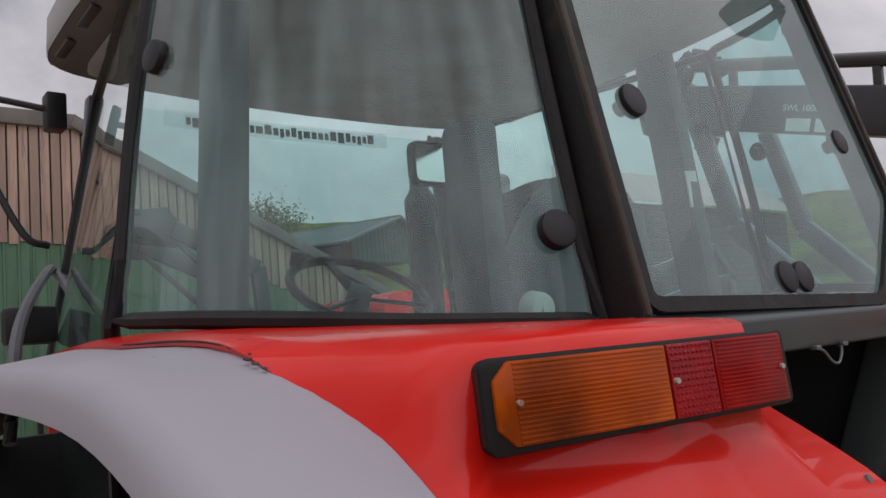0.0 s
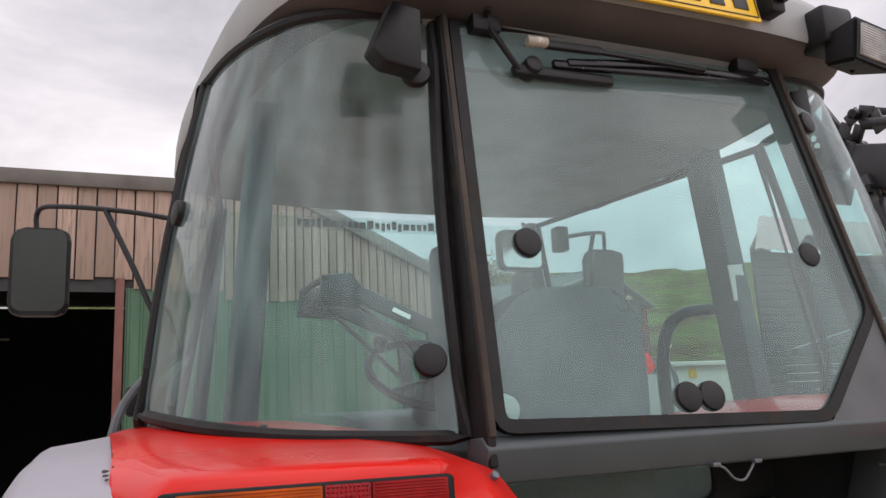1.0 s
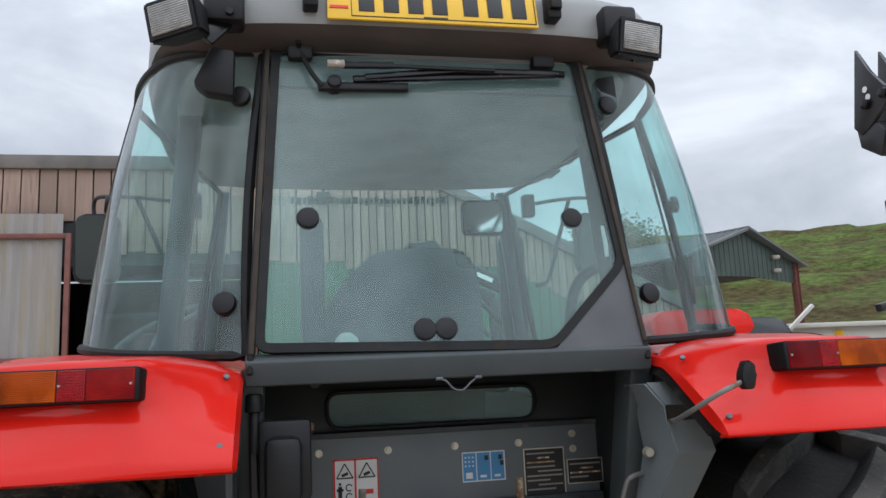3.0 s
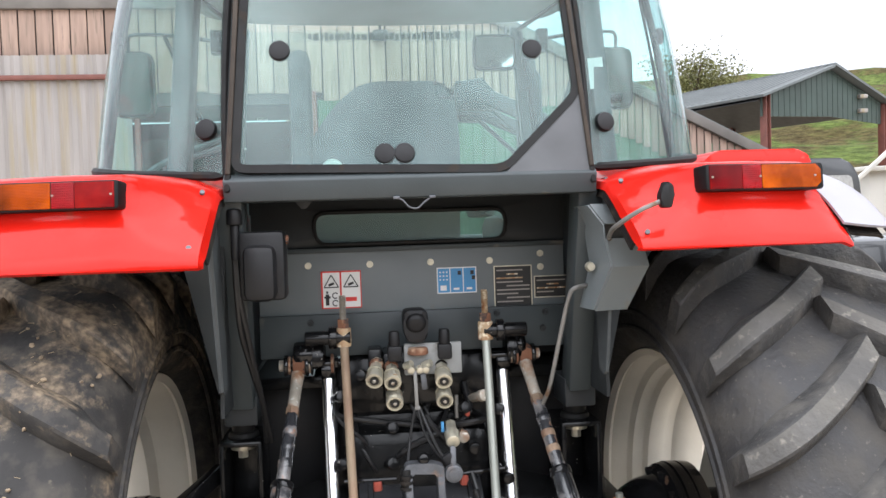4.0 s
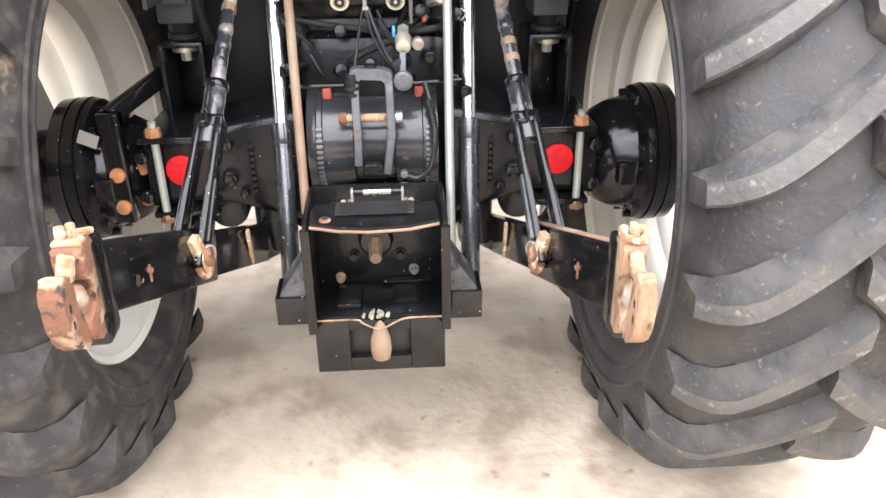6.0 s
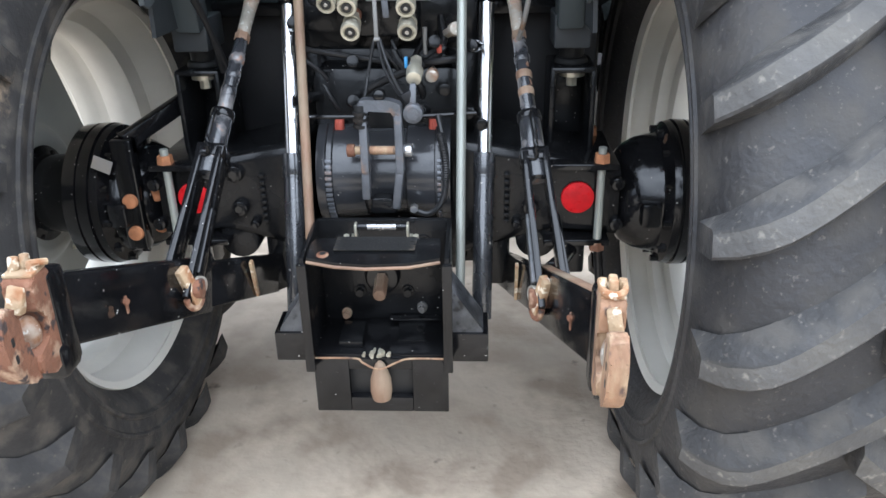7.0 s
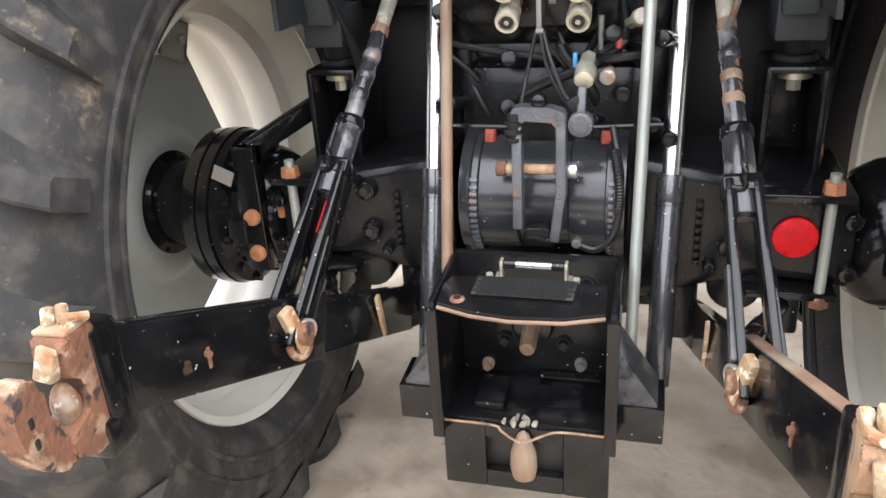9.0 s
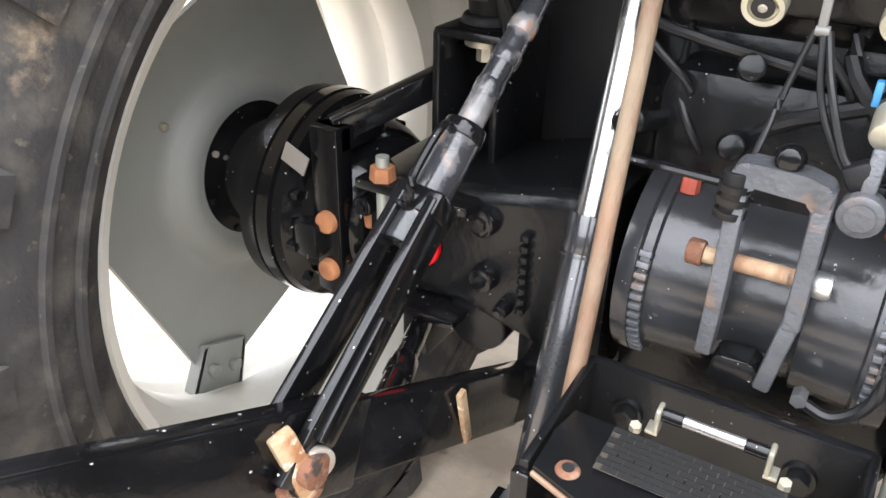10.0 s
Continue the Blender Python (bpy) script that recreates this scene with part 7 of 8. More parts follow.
# hose loops and pipes behind
random.seed(11)
for k in range(8):
    x0, x1 = random.uniform(-0.22, 0.24), random.uniform(-0.22, 0.24)
    z0, z1 = random.uniform(1.22, 1.36), random.uniform(1.02, 1.2)
    bm = B()
    tube(bm, smooth_path([(x0, 0.10, z0), (x0 + random.uniform(-0.05, 0.05), 0.03, (z0 * 2 + z1) / 3), (x1 + random.uniform(-0.05, 0.05), 0.02, (z0 + 2 * z1) / 3), (x1, 0.10, z1)], 5), random.choice((0.005, 0.007, 0.010)), 8)
    T("hydraulic_hose", bm, CABLE)
for k in range(14):
    x0, z0 = random.choice((-1, 1)) * random.uniform(0.10, 0.24) + XM, random.uniform(1.05, 1.36)
    bm = B()
    d = random.choice(((0, -1, 0), (0.3, -1, 0.3), (-0.3, -1, 0.2)))
    cyl(bm, (x0, 0.06, z0), Vector((x0, 0.06, z0)) + Vector(d) * 0.07, 0.013, 0.013, 6)
    cyl(bm, Vector((x0, 0.06, z0)) + Vector(d) * 0.06, Vector((x0, 0.06, z0)) + Vector(d) * 0.085, 0.017, 0.016, 14, 0.003)
    T("pipe_union", bm, BLACKMATT if k % 7 else DULLZINC)
bm = B()
tube(bm, smooth_path([(0.145, -0.05, 1.09), (0.165, -0.09, 1.00), (0.160, -0.11, 0.90), (0.125, -0.115, 0.855), (0.08, -0.11, 0.862)], 8), 0.0075, 8)
T("sensor_lead", bm, CABLE, "ribbed black sensor lead")
bm = B()
cyl(bm, (0.084, -0.125, 0.868), (0.084, -0.105, 0.868), 0.010, seg=6)
T("lead_union", bm, STEEL)
bm = B()
cyl(bm, (-0.20, -0.04, 1.085), (-0.06, -0.06, 1.09), 0.006, seg=8)
T("cross_pipe", bm, BLACK)
bm = B()
cyl(bm, (0.10, -0.05, 1.088), (0.24, -0.03, 1.09), 0.006, seg=8)
T("cross_pipe", bm, BLACK)
bm = B()
sleeve = [Vector((0.150 + 0.016 * math.sin(math.pi * i / 60), -0.075 - 0.035 * math.sin(math.pi * i / 60), 1.05 - 0.17 * i / 60)) for i in range(61)]
tube(bm, sleeve, [0.0098 if i % 2 else 0.0082 for i in range(61)], 10)
T("lead_sleeve", bm, CABLE)

# panel stickers and bolts ------------------------------------------------
YP = 0.142


def decal(name, x0, x1, z0, z1, material, label="", lift=0.002, parent=None):
    bm = B()
    box(bm, (x0, YP - lift, z0), (x1, YP - lift + 0.0016, z1), 0)
    return part(name, bm, material, parent or tractor, label)


st = new("warning_sticker")
st.parent = tractor
st["label"] = "white warning sticker with red border and black pictograms"
decal("sticker_sheet", -0.252, -0.136, 1.536, 1.645, WHITEINK, parent=st)
for x0, x1, z0, z1 in ((-0.252, -0.247, 1.536, 1.645), (-0.198, -0.193, 1.536, 1.645), (-0.252, -0.136, 1.641, 1.645), (-0.252, -0.136, 1.536, 1.539), (-0.139, -0.136, 1.536, 1.645)):
    decal("sticker_border", x0, x1, z0, z1, REDINK, lift=0.0032, parent=st)
for cx_ in (-0.2225, -0.166):
    bm = B()
    for k in range(3):
        t0, t1 = math.pi / 2 + k * 2.0944, math.pi / 2 + (k + 1) * 2.0944
        bar(bm, (cx_ + 0.024 * math.cos(t0), YP - 0.004, 1.610 + 0.024 * math.sin(t0)), (cx_ + 0.024 * math.cos(t1), YP - 0.004, 1.610 + 0.024 * math.sin(t1)), 0.003, 0.002, (0, 1, 0), 0)
    bar(bm, (cx_ - 0.008, YP - 0.004, 1.604), (cx_ + 0.008, YP - 0.004, 1.610), 0.007, 0.002, (0, 1, 0), 0)
    part("pictogram", bm, INK, st)
for x0, x1, z0, z1 in ((-0.240, -0.230, 1.546, 1.578), (-0.244, -0.226, 1.566, 1.572), (-0.238, -0.232, 1.580, 1.587)):
    decal("pictogram", x0, x1, z0, z1, INK, lift=0.0036, parent=st)
bm = B()
for zc in (1.574, 1.552):
    tube(bm, [(-0.212 + 0.008 * math.cos(t), YP - 0.004, zc + 0.008 * math.sin(t)) for t in [0.6 + 4.8 * k / 10 for k in range(11)]], 0.0016, 6)
part("pictogram", bm, INK, st)
decal("pictogram", -0.182, -0.150, 1.556, 1.568, REDINK, lift=0.0036, parent=st)
st = new("blue_sticker")
st.parent = tractor
st["label"] = "blue instruction sticker with white pictograms"
decal("sticker_sheet", 0.086, 0.204, 1.566, 1.643, BLUEINK, parent=st)
for x0, x1, z0, z1 in ((0.086, 0.204, 1.566, 1.569), (0.086, 0.204, 1.640, 1.643), (0.086, 0.089, 1.566, 1.643), (0.201, 0.204, 1.566, 1.643), (0.124, 0.1265, 1.566, 1.643), (0.163, 0.1655, 1.566, 1.643), (0.135, 0.152, 1.576, 1.582), (0.174, 0.190, 1.576, 1.582), (0.096, 0.114, 1.575, 1.590)):
    decal("sticker_line", x0, x1, z0, z1, WHITEINK, lift=0.0032, parent=st)
for x0, z0 in ((0.148, 1.62), (0.186, 1.62), (0.190, 1.605)):
    decal("sticker_mark", x0, x0 + 0.010, z0, z0 + 0.012, INK, lift=0.0036, parent=st)
for i in range(3):
    for j in range(3):
        decal("sticker_mark", 0.094 + 0.010 * i, 0.098 + 0.010 * i, 1.605 + 0.011 * j, 1.609 + 0.011 * j, WHITEINK, lift=0.0036, parent=st)
for x0, x1, z0, z1, rows in ((0.256, 0.371, 1.517, 1.642, 9), (0.377, 0.480, 1.542, 1.608, 4)):
    st = new("data_plate")
    st.parent = tractor
    st["label"] = "black metal data plate with pale bars"
    decal("plate_sheet", x0, x1, z0, z1, INK, parent=st)
    for a, b, c, d in ((x0, x1, z0, z0 + 0.003), (x0, x1, z1 - 0.003, z1), (x0, x0 + 0.003, z0, z1), (x1 - 0.003, x1, z0, z1)):
        decal("plate_edge", a, b, c, d, ZINC, lift=0.0032, parent=st)
    random.seed(rows)
    for i in range(rows):
        z = z1 - 0.012 - i * (z1 - z0 - 0.02) / rows
        xa = x0 + 0.008 + (0.03 if i % 3 == 1 else 0)
        xb = x1 - 0.008 - random.choice((0, 0.02, 0.035))
        decal("plate_bar", xa, xb, z - 0.004, z, PALERUST if i in (1, 2) else TIN, lift=0.0032, parent=st)
for x, z in ((-0.287, 1.663), (-0.109, 1.661), (0.069, 1.661), (0.245, 1.659), (0.398, 1.675), (0.398, 1.635), (-0.285, 1.500), (0.403, 1.503), (0.258, 1.505), (0.395, 1.455)):
    bm = B()
    y = 0.142 if z > 1.53 else 0.120
    cyl(bm, (x, y, z), (x, y - 0.003, z), 0.010, 0.010, 16)
    cyl(bm, (x, y - 0.003, z), (x, y - 0.011, z), 0.0075, 0.007, 6)
    T("panel_bolt", bm, ZINC if z > 1.53 else DARKPANEL, "plated panel bolt" if z > 1.53 else "")

# black box on the left post, lever box on the right post
bm = B()
box(bm, (-0.415, -0.275, 1.600), (-0.338, -0.165, 1.735), 0.020)
implement_socket = T("socket_box", bm, BLACKPL, "black lidded implement socket box")
bm = B()
box(bm, (-0.428, -0.235, 1.600), (-0.318, -0.150, 1.768), 0.012)
T("box_back", bm, BLACKPL, parent=implement_socket)
bm = B()
cyl(bm, (-0.345, -0.19, 1.748), (-0.312, -0.19, 1.745), 0.011, seg=6)
T("box_bolt", bm, RUST, parent=implement_socket)
bm = B()
cyl(bm, (-0.436, -0.22, 1.785), (-0.436, -0.22, 1.824), 0.020, 0.018, 14, 0.005)
cyl(bm, (-0.436, -0.22, 1.70), (-0.436, -0.22, 1.79), 0.011, 0.011, 14, 0.002)
T("post_plug", bm, BLACKPL)
for dx in (0.0, -0.014):
    bm = B()
    tube(bm, smooth_path([(-0.436 + dx * 0.3, -0.21, 1.72), (-0.432 + dx * 0.5, -0.20, 1.60), (-0.424 + dx, -0.17, 1.52), (-0.418 + dx * 0.5, -0.11, 1.42), (-0.410, -0.02, 1.30), (-0.400 + dx, 0.06, 1.18)], 6), 0.008, 8)
    T("wiring_loom", bm, CABLE, "black taped wiring loom")
lever_box = new("lever_box")
lever_box.parent = tractor
lever_box["label"] = "bent grey sheet lever guard with a control lever"
GU = [(0.428, -0.275, 1.806), (0.455, -0.305, 1.757), (0.457, -0.307, 1.722), (0.466, -0.325, 1.655), (0.437, -0.27, 1.545)]


def guard_edge(i, dx, dy):
    x, y, z = GU[i]
    return (x + dx, y + dy, z)


bm = B()
sheet(bm, [[guard_edge(0, 0, 0), guard_edge(0, 0.075, 0.015)], [guard_edge(1, 0, 0), guard_edge(1, 0.088, 0.012)]], 0.004)
sheet(bm, [[guard_edge(2, 0, 0), guard_edge(2, 0.06, 0.01), guard_edge(2, 0.092, 0.012)], [guard_edge(3, 0, 0), guard_edge(3, 0.06, 0.008), guard_edge(3, 0.095, 0.012)], [guard_edge(4, 0, 0), guard_edge(4, 0.055, 0.01), guard_edge(4, 0.085, 0.012)]], 0.004)
sheet(bm, [GU, [(x - 0.012, -0.19, z) for x, y, z in GU]], 0.004)
part("lever_guard", bm, PANELGREY, lever_box)
bm = B()
sheet(bm, [[(0.525, -0.262, 1.80), (0.548, -0.29, 1.757), (0.553, -0.30, 1.70), (0.545, -0.285, 1.60)], [(0.565, -0.22, 1.80), (0.585, -0.22, 1.757), (0.59, -0.22, 1.70), (0.555, -0.22, 1.60)]], 0.004)
part("guard_side", bm, PANELGREY, lever_box)
bm = B()
box(bm, (0.455, -0.292, 1.716), (0.545, -0.285, 1.762), 0)
part("lever_slot", bm, INK, lever_box)
bm = B()
tube(bm, smooth_path([(0.475, -0.28, 1.72), (0.440, -0.39, 1.732), (0.424, -0.48, 1.752), (0.462, -0.525, 1.785), (0.512, -0.530, 1.806)], 6), 0.0055, 8)
part("lever_rod", bm, DULLROD, lever_box)
bm = B()
prism(bm, rounded([(0.508, 1.790), (0.532, 1.790), (0.538, 1.826), (0.529, 1.846), (0.514, 1.846), (0.505, 1.816)], 0.008, 3), "y", -0.543, -0.518, 0.005)
part("lever_knob", bm, BLACKPL, lever_box, "black lever knob")
bm = B()
tube(bm, smooth_path([(0.450, -0.20, 1.603), (0.405, -0.215, 1.598), (0.388, -0.21, 1.575), (0.372, -0.18, 1.48), (0.350, -0.14, 1.34), (0.338, -0.10, 1.28)], 6), 0.0058, 8)
T("control_rod", bm, DULLROD, "bent zinc control rod")
bm = B()
cyl(bm, (0.437, -0.235, 1.652), (0.437, -0.250, 1.652), 0.013, 0.010, 10)
T("post_bolt", bm, ZINC)


# ---------------------------------------------------------------- the yard round it
def build_barn():
    barn = thing("timber_barn", "timber-clad barn with green sheet walls and an open dark doorway", "barn")
    Y = 11.0

    def top(x):
        return 5.40 if x < 1.75 else 5.40 - 0.50 * (x - 1.75)
    # board cladding
    random.seed(7)
    x = -9.0
    while x < 6.9:
        w = 0.262 if x < 0.55 else 0.137
        low = 4.02 if x < -0.75 else (3.85 if x < 0.6 else (3.72 if x < 3.4 else top(x) - 0.9))
        if x < -3.7:
            low = 4.55
        z1 = min(top(x), top(x + w)) - 0.02
        if z1 - low > 0.15:
            bm = B()
            d = random.uniform(-0.006, 0.006)
            box(bm, (x, Y - 0.03 + d, low + random.uniform(-0.03, 0.02)), (x + w - 0.022, Y + d, z1), 0.004)
            ob = part("board", bm, WOOD, barn)
            ob.location = (random.uniform(-0.002, 0.002), 0, 0)
        x += w
    bm = B()
    box(bm, (-9, Y + 0.02, 3.82), (0.0, Y + 0.06, 5.36), 0.0)
    prism(bm, [(0.0, 3.82), (6.7, 0.5), (6.7, 2.9), (1.75, 5.36), (0.0, 5.36)], "y", Y + 0.02, Y + 0.06)
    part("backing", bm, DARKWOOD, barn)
    # green sheets below
    k = 0
    x = -0.72
    while x < 6.7:
        bm = B()
        z1 = min(3.88, top(x + 0.9))
        line = [(x, Y)]
        for i in range(5):
            line += [(x + 0.02 + 0.18 * i, Y), (x + 0.032 + 0.18 * i, Y - 0.018), (x + 0.058 + 0.18 * i, Y - 0.018), (x + 0.07 + 0.18 * i, Y)]
        line.append((x + 0.9, Y))
        sheet(bm, [[(px, py, 0.0) for px, py in line], [(px, py, z1) for px, py in line]], 0.006)
        part("wall_sheet", bm, GREENTIN, barn, smooth=20)
        x += 0.905
    # door leaf left of the opening: tin in a red steel frame
    x = -8.48
    while x < -3.72:
        bm = B()
        n = 10
        rows = [[(x + 0.7 * i / n, Y - 0.16 + 0.018 * math.cos(math.pi * i), z) for i in range(n + 1)] for z in (0.05, 4.62)]
        sheet(bm, rows, 0.003)
        part("tin_sheet", bm, TIN, barn, "rust-streaked corrugated tin")
        x += 0.69
    for lo, hi in (((-8.6, Y - 0.24, 4.22), (-3.58, Y - 0.18, 4.30)), ((-8.6, Y - 0.24, 2.35), (-3.58, Y - 0.18, 2.43)), ((-3.58, Y - 0.25, 0.05), (-3.50, Y - 0.17, 4.30)), ((-0.86, Y - 0.06, 0.0), (-0.74, Y + 0.08, 4.02))):
        bm = B()
        box(bm, lo, hi, 0.01)
        part("steel_rail", bm, BROWNPOST, barn, "red oxide steel rail")
    # fascia and roof
    bm = B()
    box(bm, (-9.2, Y - 0.10, 5.36), (1.72, Y + 0.02, 5.58), 0.015)
    part("fascia", bm, FASCIA, barn, "weathered grey fascia board")
    bm = B()
    bar(bm, (1.65, Y - 0.05, 5.47), (7.05, Y - 0.05, 2.77), 0.14, 0.16, (0, 0, 1), 0.01)
    part("fascia", bm, FASCIA, barn)
    bm = B()
    prism(bm, [(-9.2, 5.58), (1.75, 5.58), (7.1, 2.88), (7.1, 2.78), (1.72, 5.46), (-9.2, 5.46)], "y", Y - 0.02, Y + 14)
    part("roof", bm, GREYROOF, barn)
    # near-black inner walls make the open doorway read dark
    for lo, hi in (((-9.1, Y + 0.1, 0), (-9.0, Y + 14, 5.4)), ((6.6, Y + 0.08, 0), (6.7, Y + 13.88, 2.85))):
        bm = B()
        box(bm, lo, hi, 0)
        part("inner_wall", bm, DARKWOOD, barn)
    bm = B()
    prism(bm, [(-9.0, 0.0), (6.7, 0.0), (6.7, 2.85), (1.7, 5.4), (-9.0, 5.4)], "y", Y + 13.9, Y + 14)
    part("inner_wall", bm, DARKWOOD, barn)
    bm = B()
    box(bm, (0.22, Y - 0.20, 4.82), (0.46, Y - 0.05, 4.98), 0.02)
    bar(bm, (0.34, Y - 0.05, 4.98), (0.34, Y - 0.12, 5.08), 0.05, 0.02)
    part("flood_lamp", bm, ROOFUNDER, barn, "brown flood lamp on the boards")
    for x, y, z in ((-2.2, 16.0, 4.25), (-3.1, 19.0, 3.9)):
        bm = B()
        box(bm, (x - 0.12, y, z), (x + 0.12, y + 0.12, z + 0.05), 0.01)
        part("strip_lamp", bm, HUTWHITE, barn)


def build_open_shed():
    shed = thing("open_shed", "open-sided steel shed with dark green sheeting", "shed")
    g, ax = Vector((0.9, 0.44, 0)).normalized(), Vector((-0.44, 0.9, 0)).normalized()
    c = Vector((15.9, 23.2, 0))
    H, E, HWD = 6.7, 5.6, 3.6
    for k, side in ((-1, "l"), (1, "r")):
        for d in (0.0, 6.5, 13.0):
            bm = B()
            p = c + g * k * 3.4 + ax * d
            for dx in (-0.10, 0.10):
                bar(bm, p + g * dx, p + g * dx + Vector((0, 0, E)), 0.24, 0.03, g, 0.004)
            bar(bm, p, p + Vector((0, 0, E)), 0.03, 0.2, g, 0.0)
            part("post", bm, BROWNPOST, shed)
        bm = B()
        a, b = c + g * k * (HWD + 0.3) + Vector((0, 0, E - 0.12)), c + Vector((0, 0, H))
        sheet(bm, [[a - ax * 0.3 + (b - a) * (i / 1) for i in (0, 1)], [a + ax * 13.5 + (b - a) * (i / 1) for i in (0, 1)]], 0.08)
        part("roof_slope", bm, GREYROOF, shed)
        # added near-black sheet: the shade under the roof is put into its colour
        bm = B()
        dn = Vector((0, 0, 0.16))
        sheet(bm, [[a - dn, b - dn], [a - dn + ax * 13.4, b - dn + ax * 13.4]], 0.02)
        part("roof_lining", bm, DARKWOOD, shed, "near-black sheet under the shed roof with its shade put into the colour")
        for d in range(44):
            bm = B()
            q = ax * (d * 0.31)
            bar(bm, a + q + Vector((0, 0, 0.05)), b + q + Vector((0, 0, 0.05)), 0.05, 0.03, (0, 0, 1), 0.0)
            part("roof_rib", bm, GREYROOF, shed)
    for i in range(24):
        u0, u1 = -HWD + 2 * HWD * i / 24, -HWD + 2 * HWD * (i + 1) / 24
        z0, z1 = H - (H - E) * abs(u0) / HWD, H - (H - E) * abs(u1) / HWD
        bm = B()
        p, q = c + g * u0, c + g * (u1 - 0.03)
        zz = E - 0.75 + 0.15 * (1 - abs(u0) / HWD)
        vs = [bm.verts.new(v) for v in (p + Vector((0, 0, zz)), q + Vector((0, 0, zz)), q + Vector((0, 0, z1 - 0.05)), p + Vector((0, 0, z0 - 0.05)))]
        f = bm.faces.new(vs)
        bm.normal_update()
        bmesh.ops.solidify(bm, geom=[f], thickness=0.05)
        part("gable_sheet", bm, DARKGREEN, shed)
    bm = B()
    p = c + g * 1.9 - ax * 0.12
    box(bm, (p.x - 0.15, p.y - 0.1, 5.7), (p.x + 0.15, p.y + 0.1, 5.84), 0.03)
    part("flood_lamp", bm, TIN, shed)
    bm = B()
    box(bm, (p.x - 0.15, p.y - 0.1, 5.2), (p.x + 0.15, p.y + 0.1, 5.34), 0.03)
    part("flood_lamp", bm, TIN, shed)


def build_side_shed():
    shed = thing("black_shed", "black boarded shed with a faded red sheet roof", "shed")
    X, Y = 9.95, 9.6
    z_e, z_r = 4.55, 5.75
    for i in range(30):
        bm = B()
        z = i * 0.15
        box(bm, (X, Y - 0.02 - 0.006 * (i % 2), z), (X + 9, Y + 0.02, z + 0.142), 0.004)
        part("board", bm, DARKWOOD, shed)
    bm = B()
    sheet(bm, [[(X, Y + 0.03, 0), (X, Y + 0.03, z_e)], [(X + 2.5, Y + 2, 0), (X + 2.5, Y + 2, z_r)]], 0.05)
    part("end_wall", bm, DARKWOOD, shed)
    for k in range(30):
        x = X - 0.15 + 0.31 * k
        bm = B()
        sheet(bm, [[(x, Y - 0.25, z_e - 0.08), (x + 2.5, Y + 2, z_r)], [(x + 0.15, Y - 0.25, z_e - 0.04), (x + 2.65, Y + 2, z_r + 0.04)], [(x + 0.31, Y - 0.25, z_e - 0.08), (x + 2.81, Y + 2, z_r)]], 0.01)
        part("roof_sheet", bm, PINKROOF, shed)


def build_hut():
    hut = thing("white_hut", "low off-white hut with dark windows and a yellow sign", "hut")
    Y = 16.0
    bm = B()
    box(bm, (12.4, Y, 0), (24, Y + 3.5, 2.72), 0.02)
    part("wall", bm, HUTWHITE, hut)
    bm = B()
    box(bm, (12.2, Y - 0.15, 2.72), (24.2, Y + 3.7, 2.84), 0.02)
    part("roof", bm, HUTWHITE, hut)
    for x in (13.3, 15.2, 17.2):
        bm = B()
        box(bm, (x, Y - 0.03, 1.75), (x + 0.95, Y + 0.02, 2.12), 0.01)
        part("window", bm, INK, hut)
    bm = B()
    box(bm, (13.58, Y - 0.04, 2.40), (13.83, Y, 2.65), 0.06)
    part("sign", bm, PLATEY, hut, "small yellow sign")
    bm = B()
    bar(bm, (11.66, Y - 0.4, 2.38), (12.75, Y - 0.4, 3.27), 0.10, 0.10, (0, 1, 0), 0.02)
    part("leaning_pole", bm, HUTWHITE, hut)


def build_pickup():
    car = thing("pickup", "black pick-up truck parked beyond the mudguard", "car")
    cx, cy = 6.25, 8.4
    bm = B()
    box(bm, (cx - 0.9, cy - 2.2, 0.55), (cx + 0.9, cy + 2.6, 1.45), 0.12)
    part("body", bm, CARPAINT, car)
    bm = B()
    prism(bm, rounded([(cx - 0.84, 1.42), (cx + 0.84, 1.42), (cx + 0.74, 2.30), (cx + 0.55, 2.53), (cx - 0.55, 2.53), (cx - 0.74, 2.30)], 0.14, 5), "y", cy, cy + 1.6, 0.03)
    part("cab_shell", bm, CARPAINT, car)
    bm = B()
    prism(bm, rounded([(cx - 0.72, 1.55), (cx + 0.72, 1.55), (cx + 0.63, 2.28), (cx - 0.63, 2.28)], 0.08, 4), "y", cy - 0.012, cy + 0.005)
    part("rear_screen", bm, LAMPGLASS, car, "pale sky-lit rear screen")
    for x in (-0.85, 0.85):
        for y in (-1.4, 1.7):
            bm = B()
            cyl(bm, (cx + x - 0.12, cy + y, 0.38), (cx + x + 0.12, cy + y, 0.38), 0.38, seg=28, bevel=0.04)
            part("wheel", bm, TYRE, car)


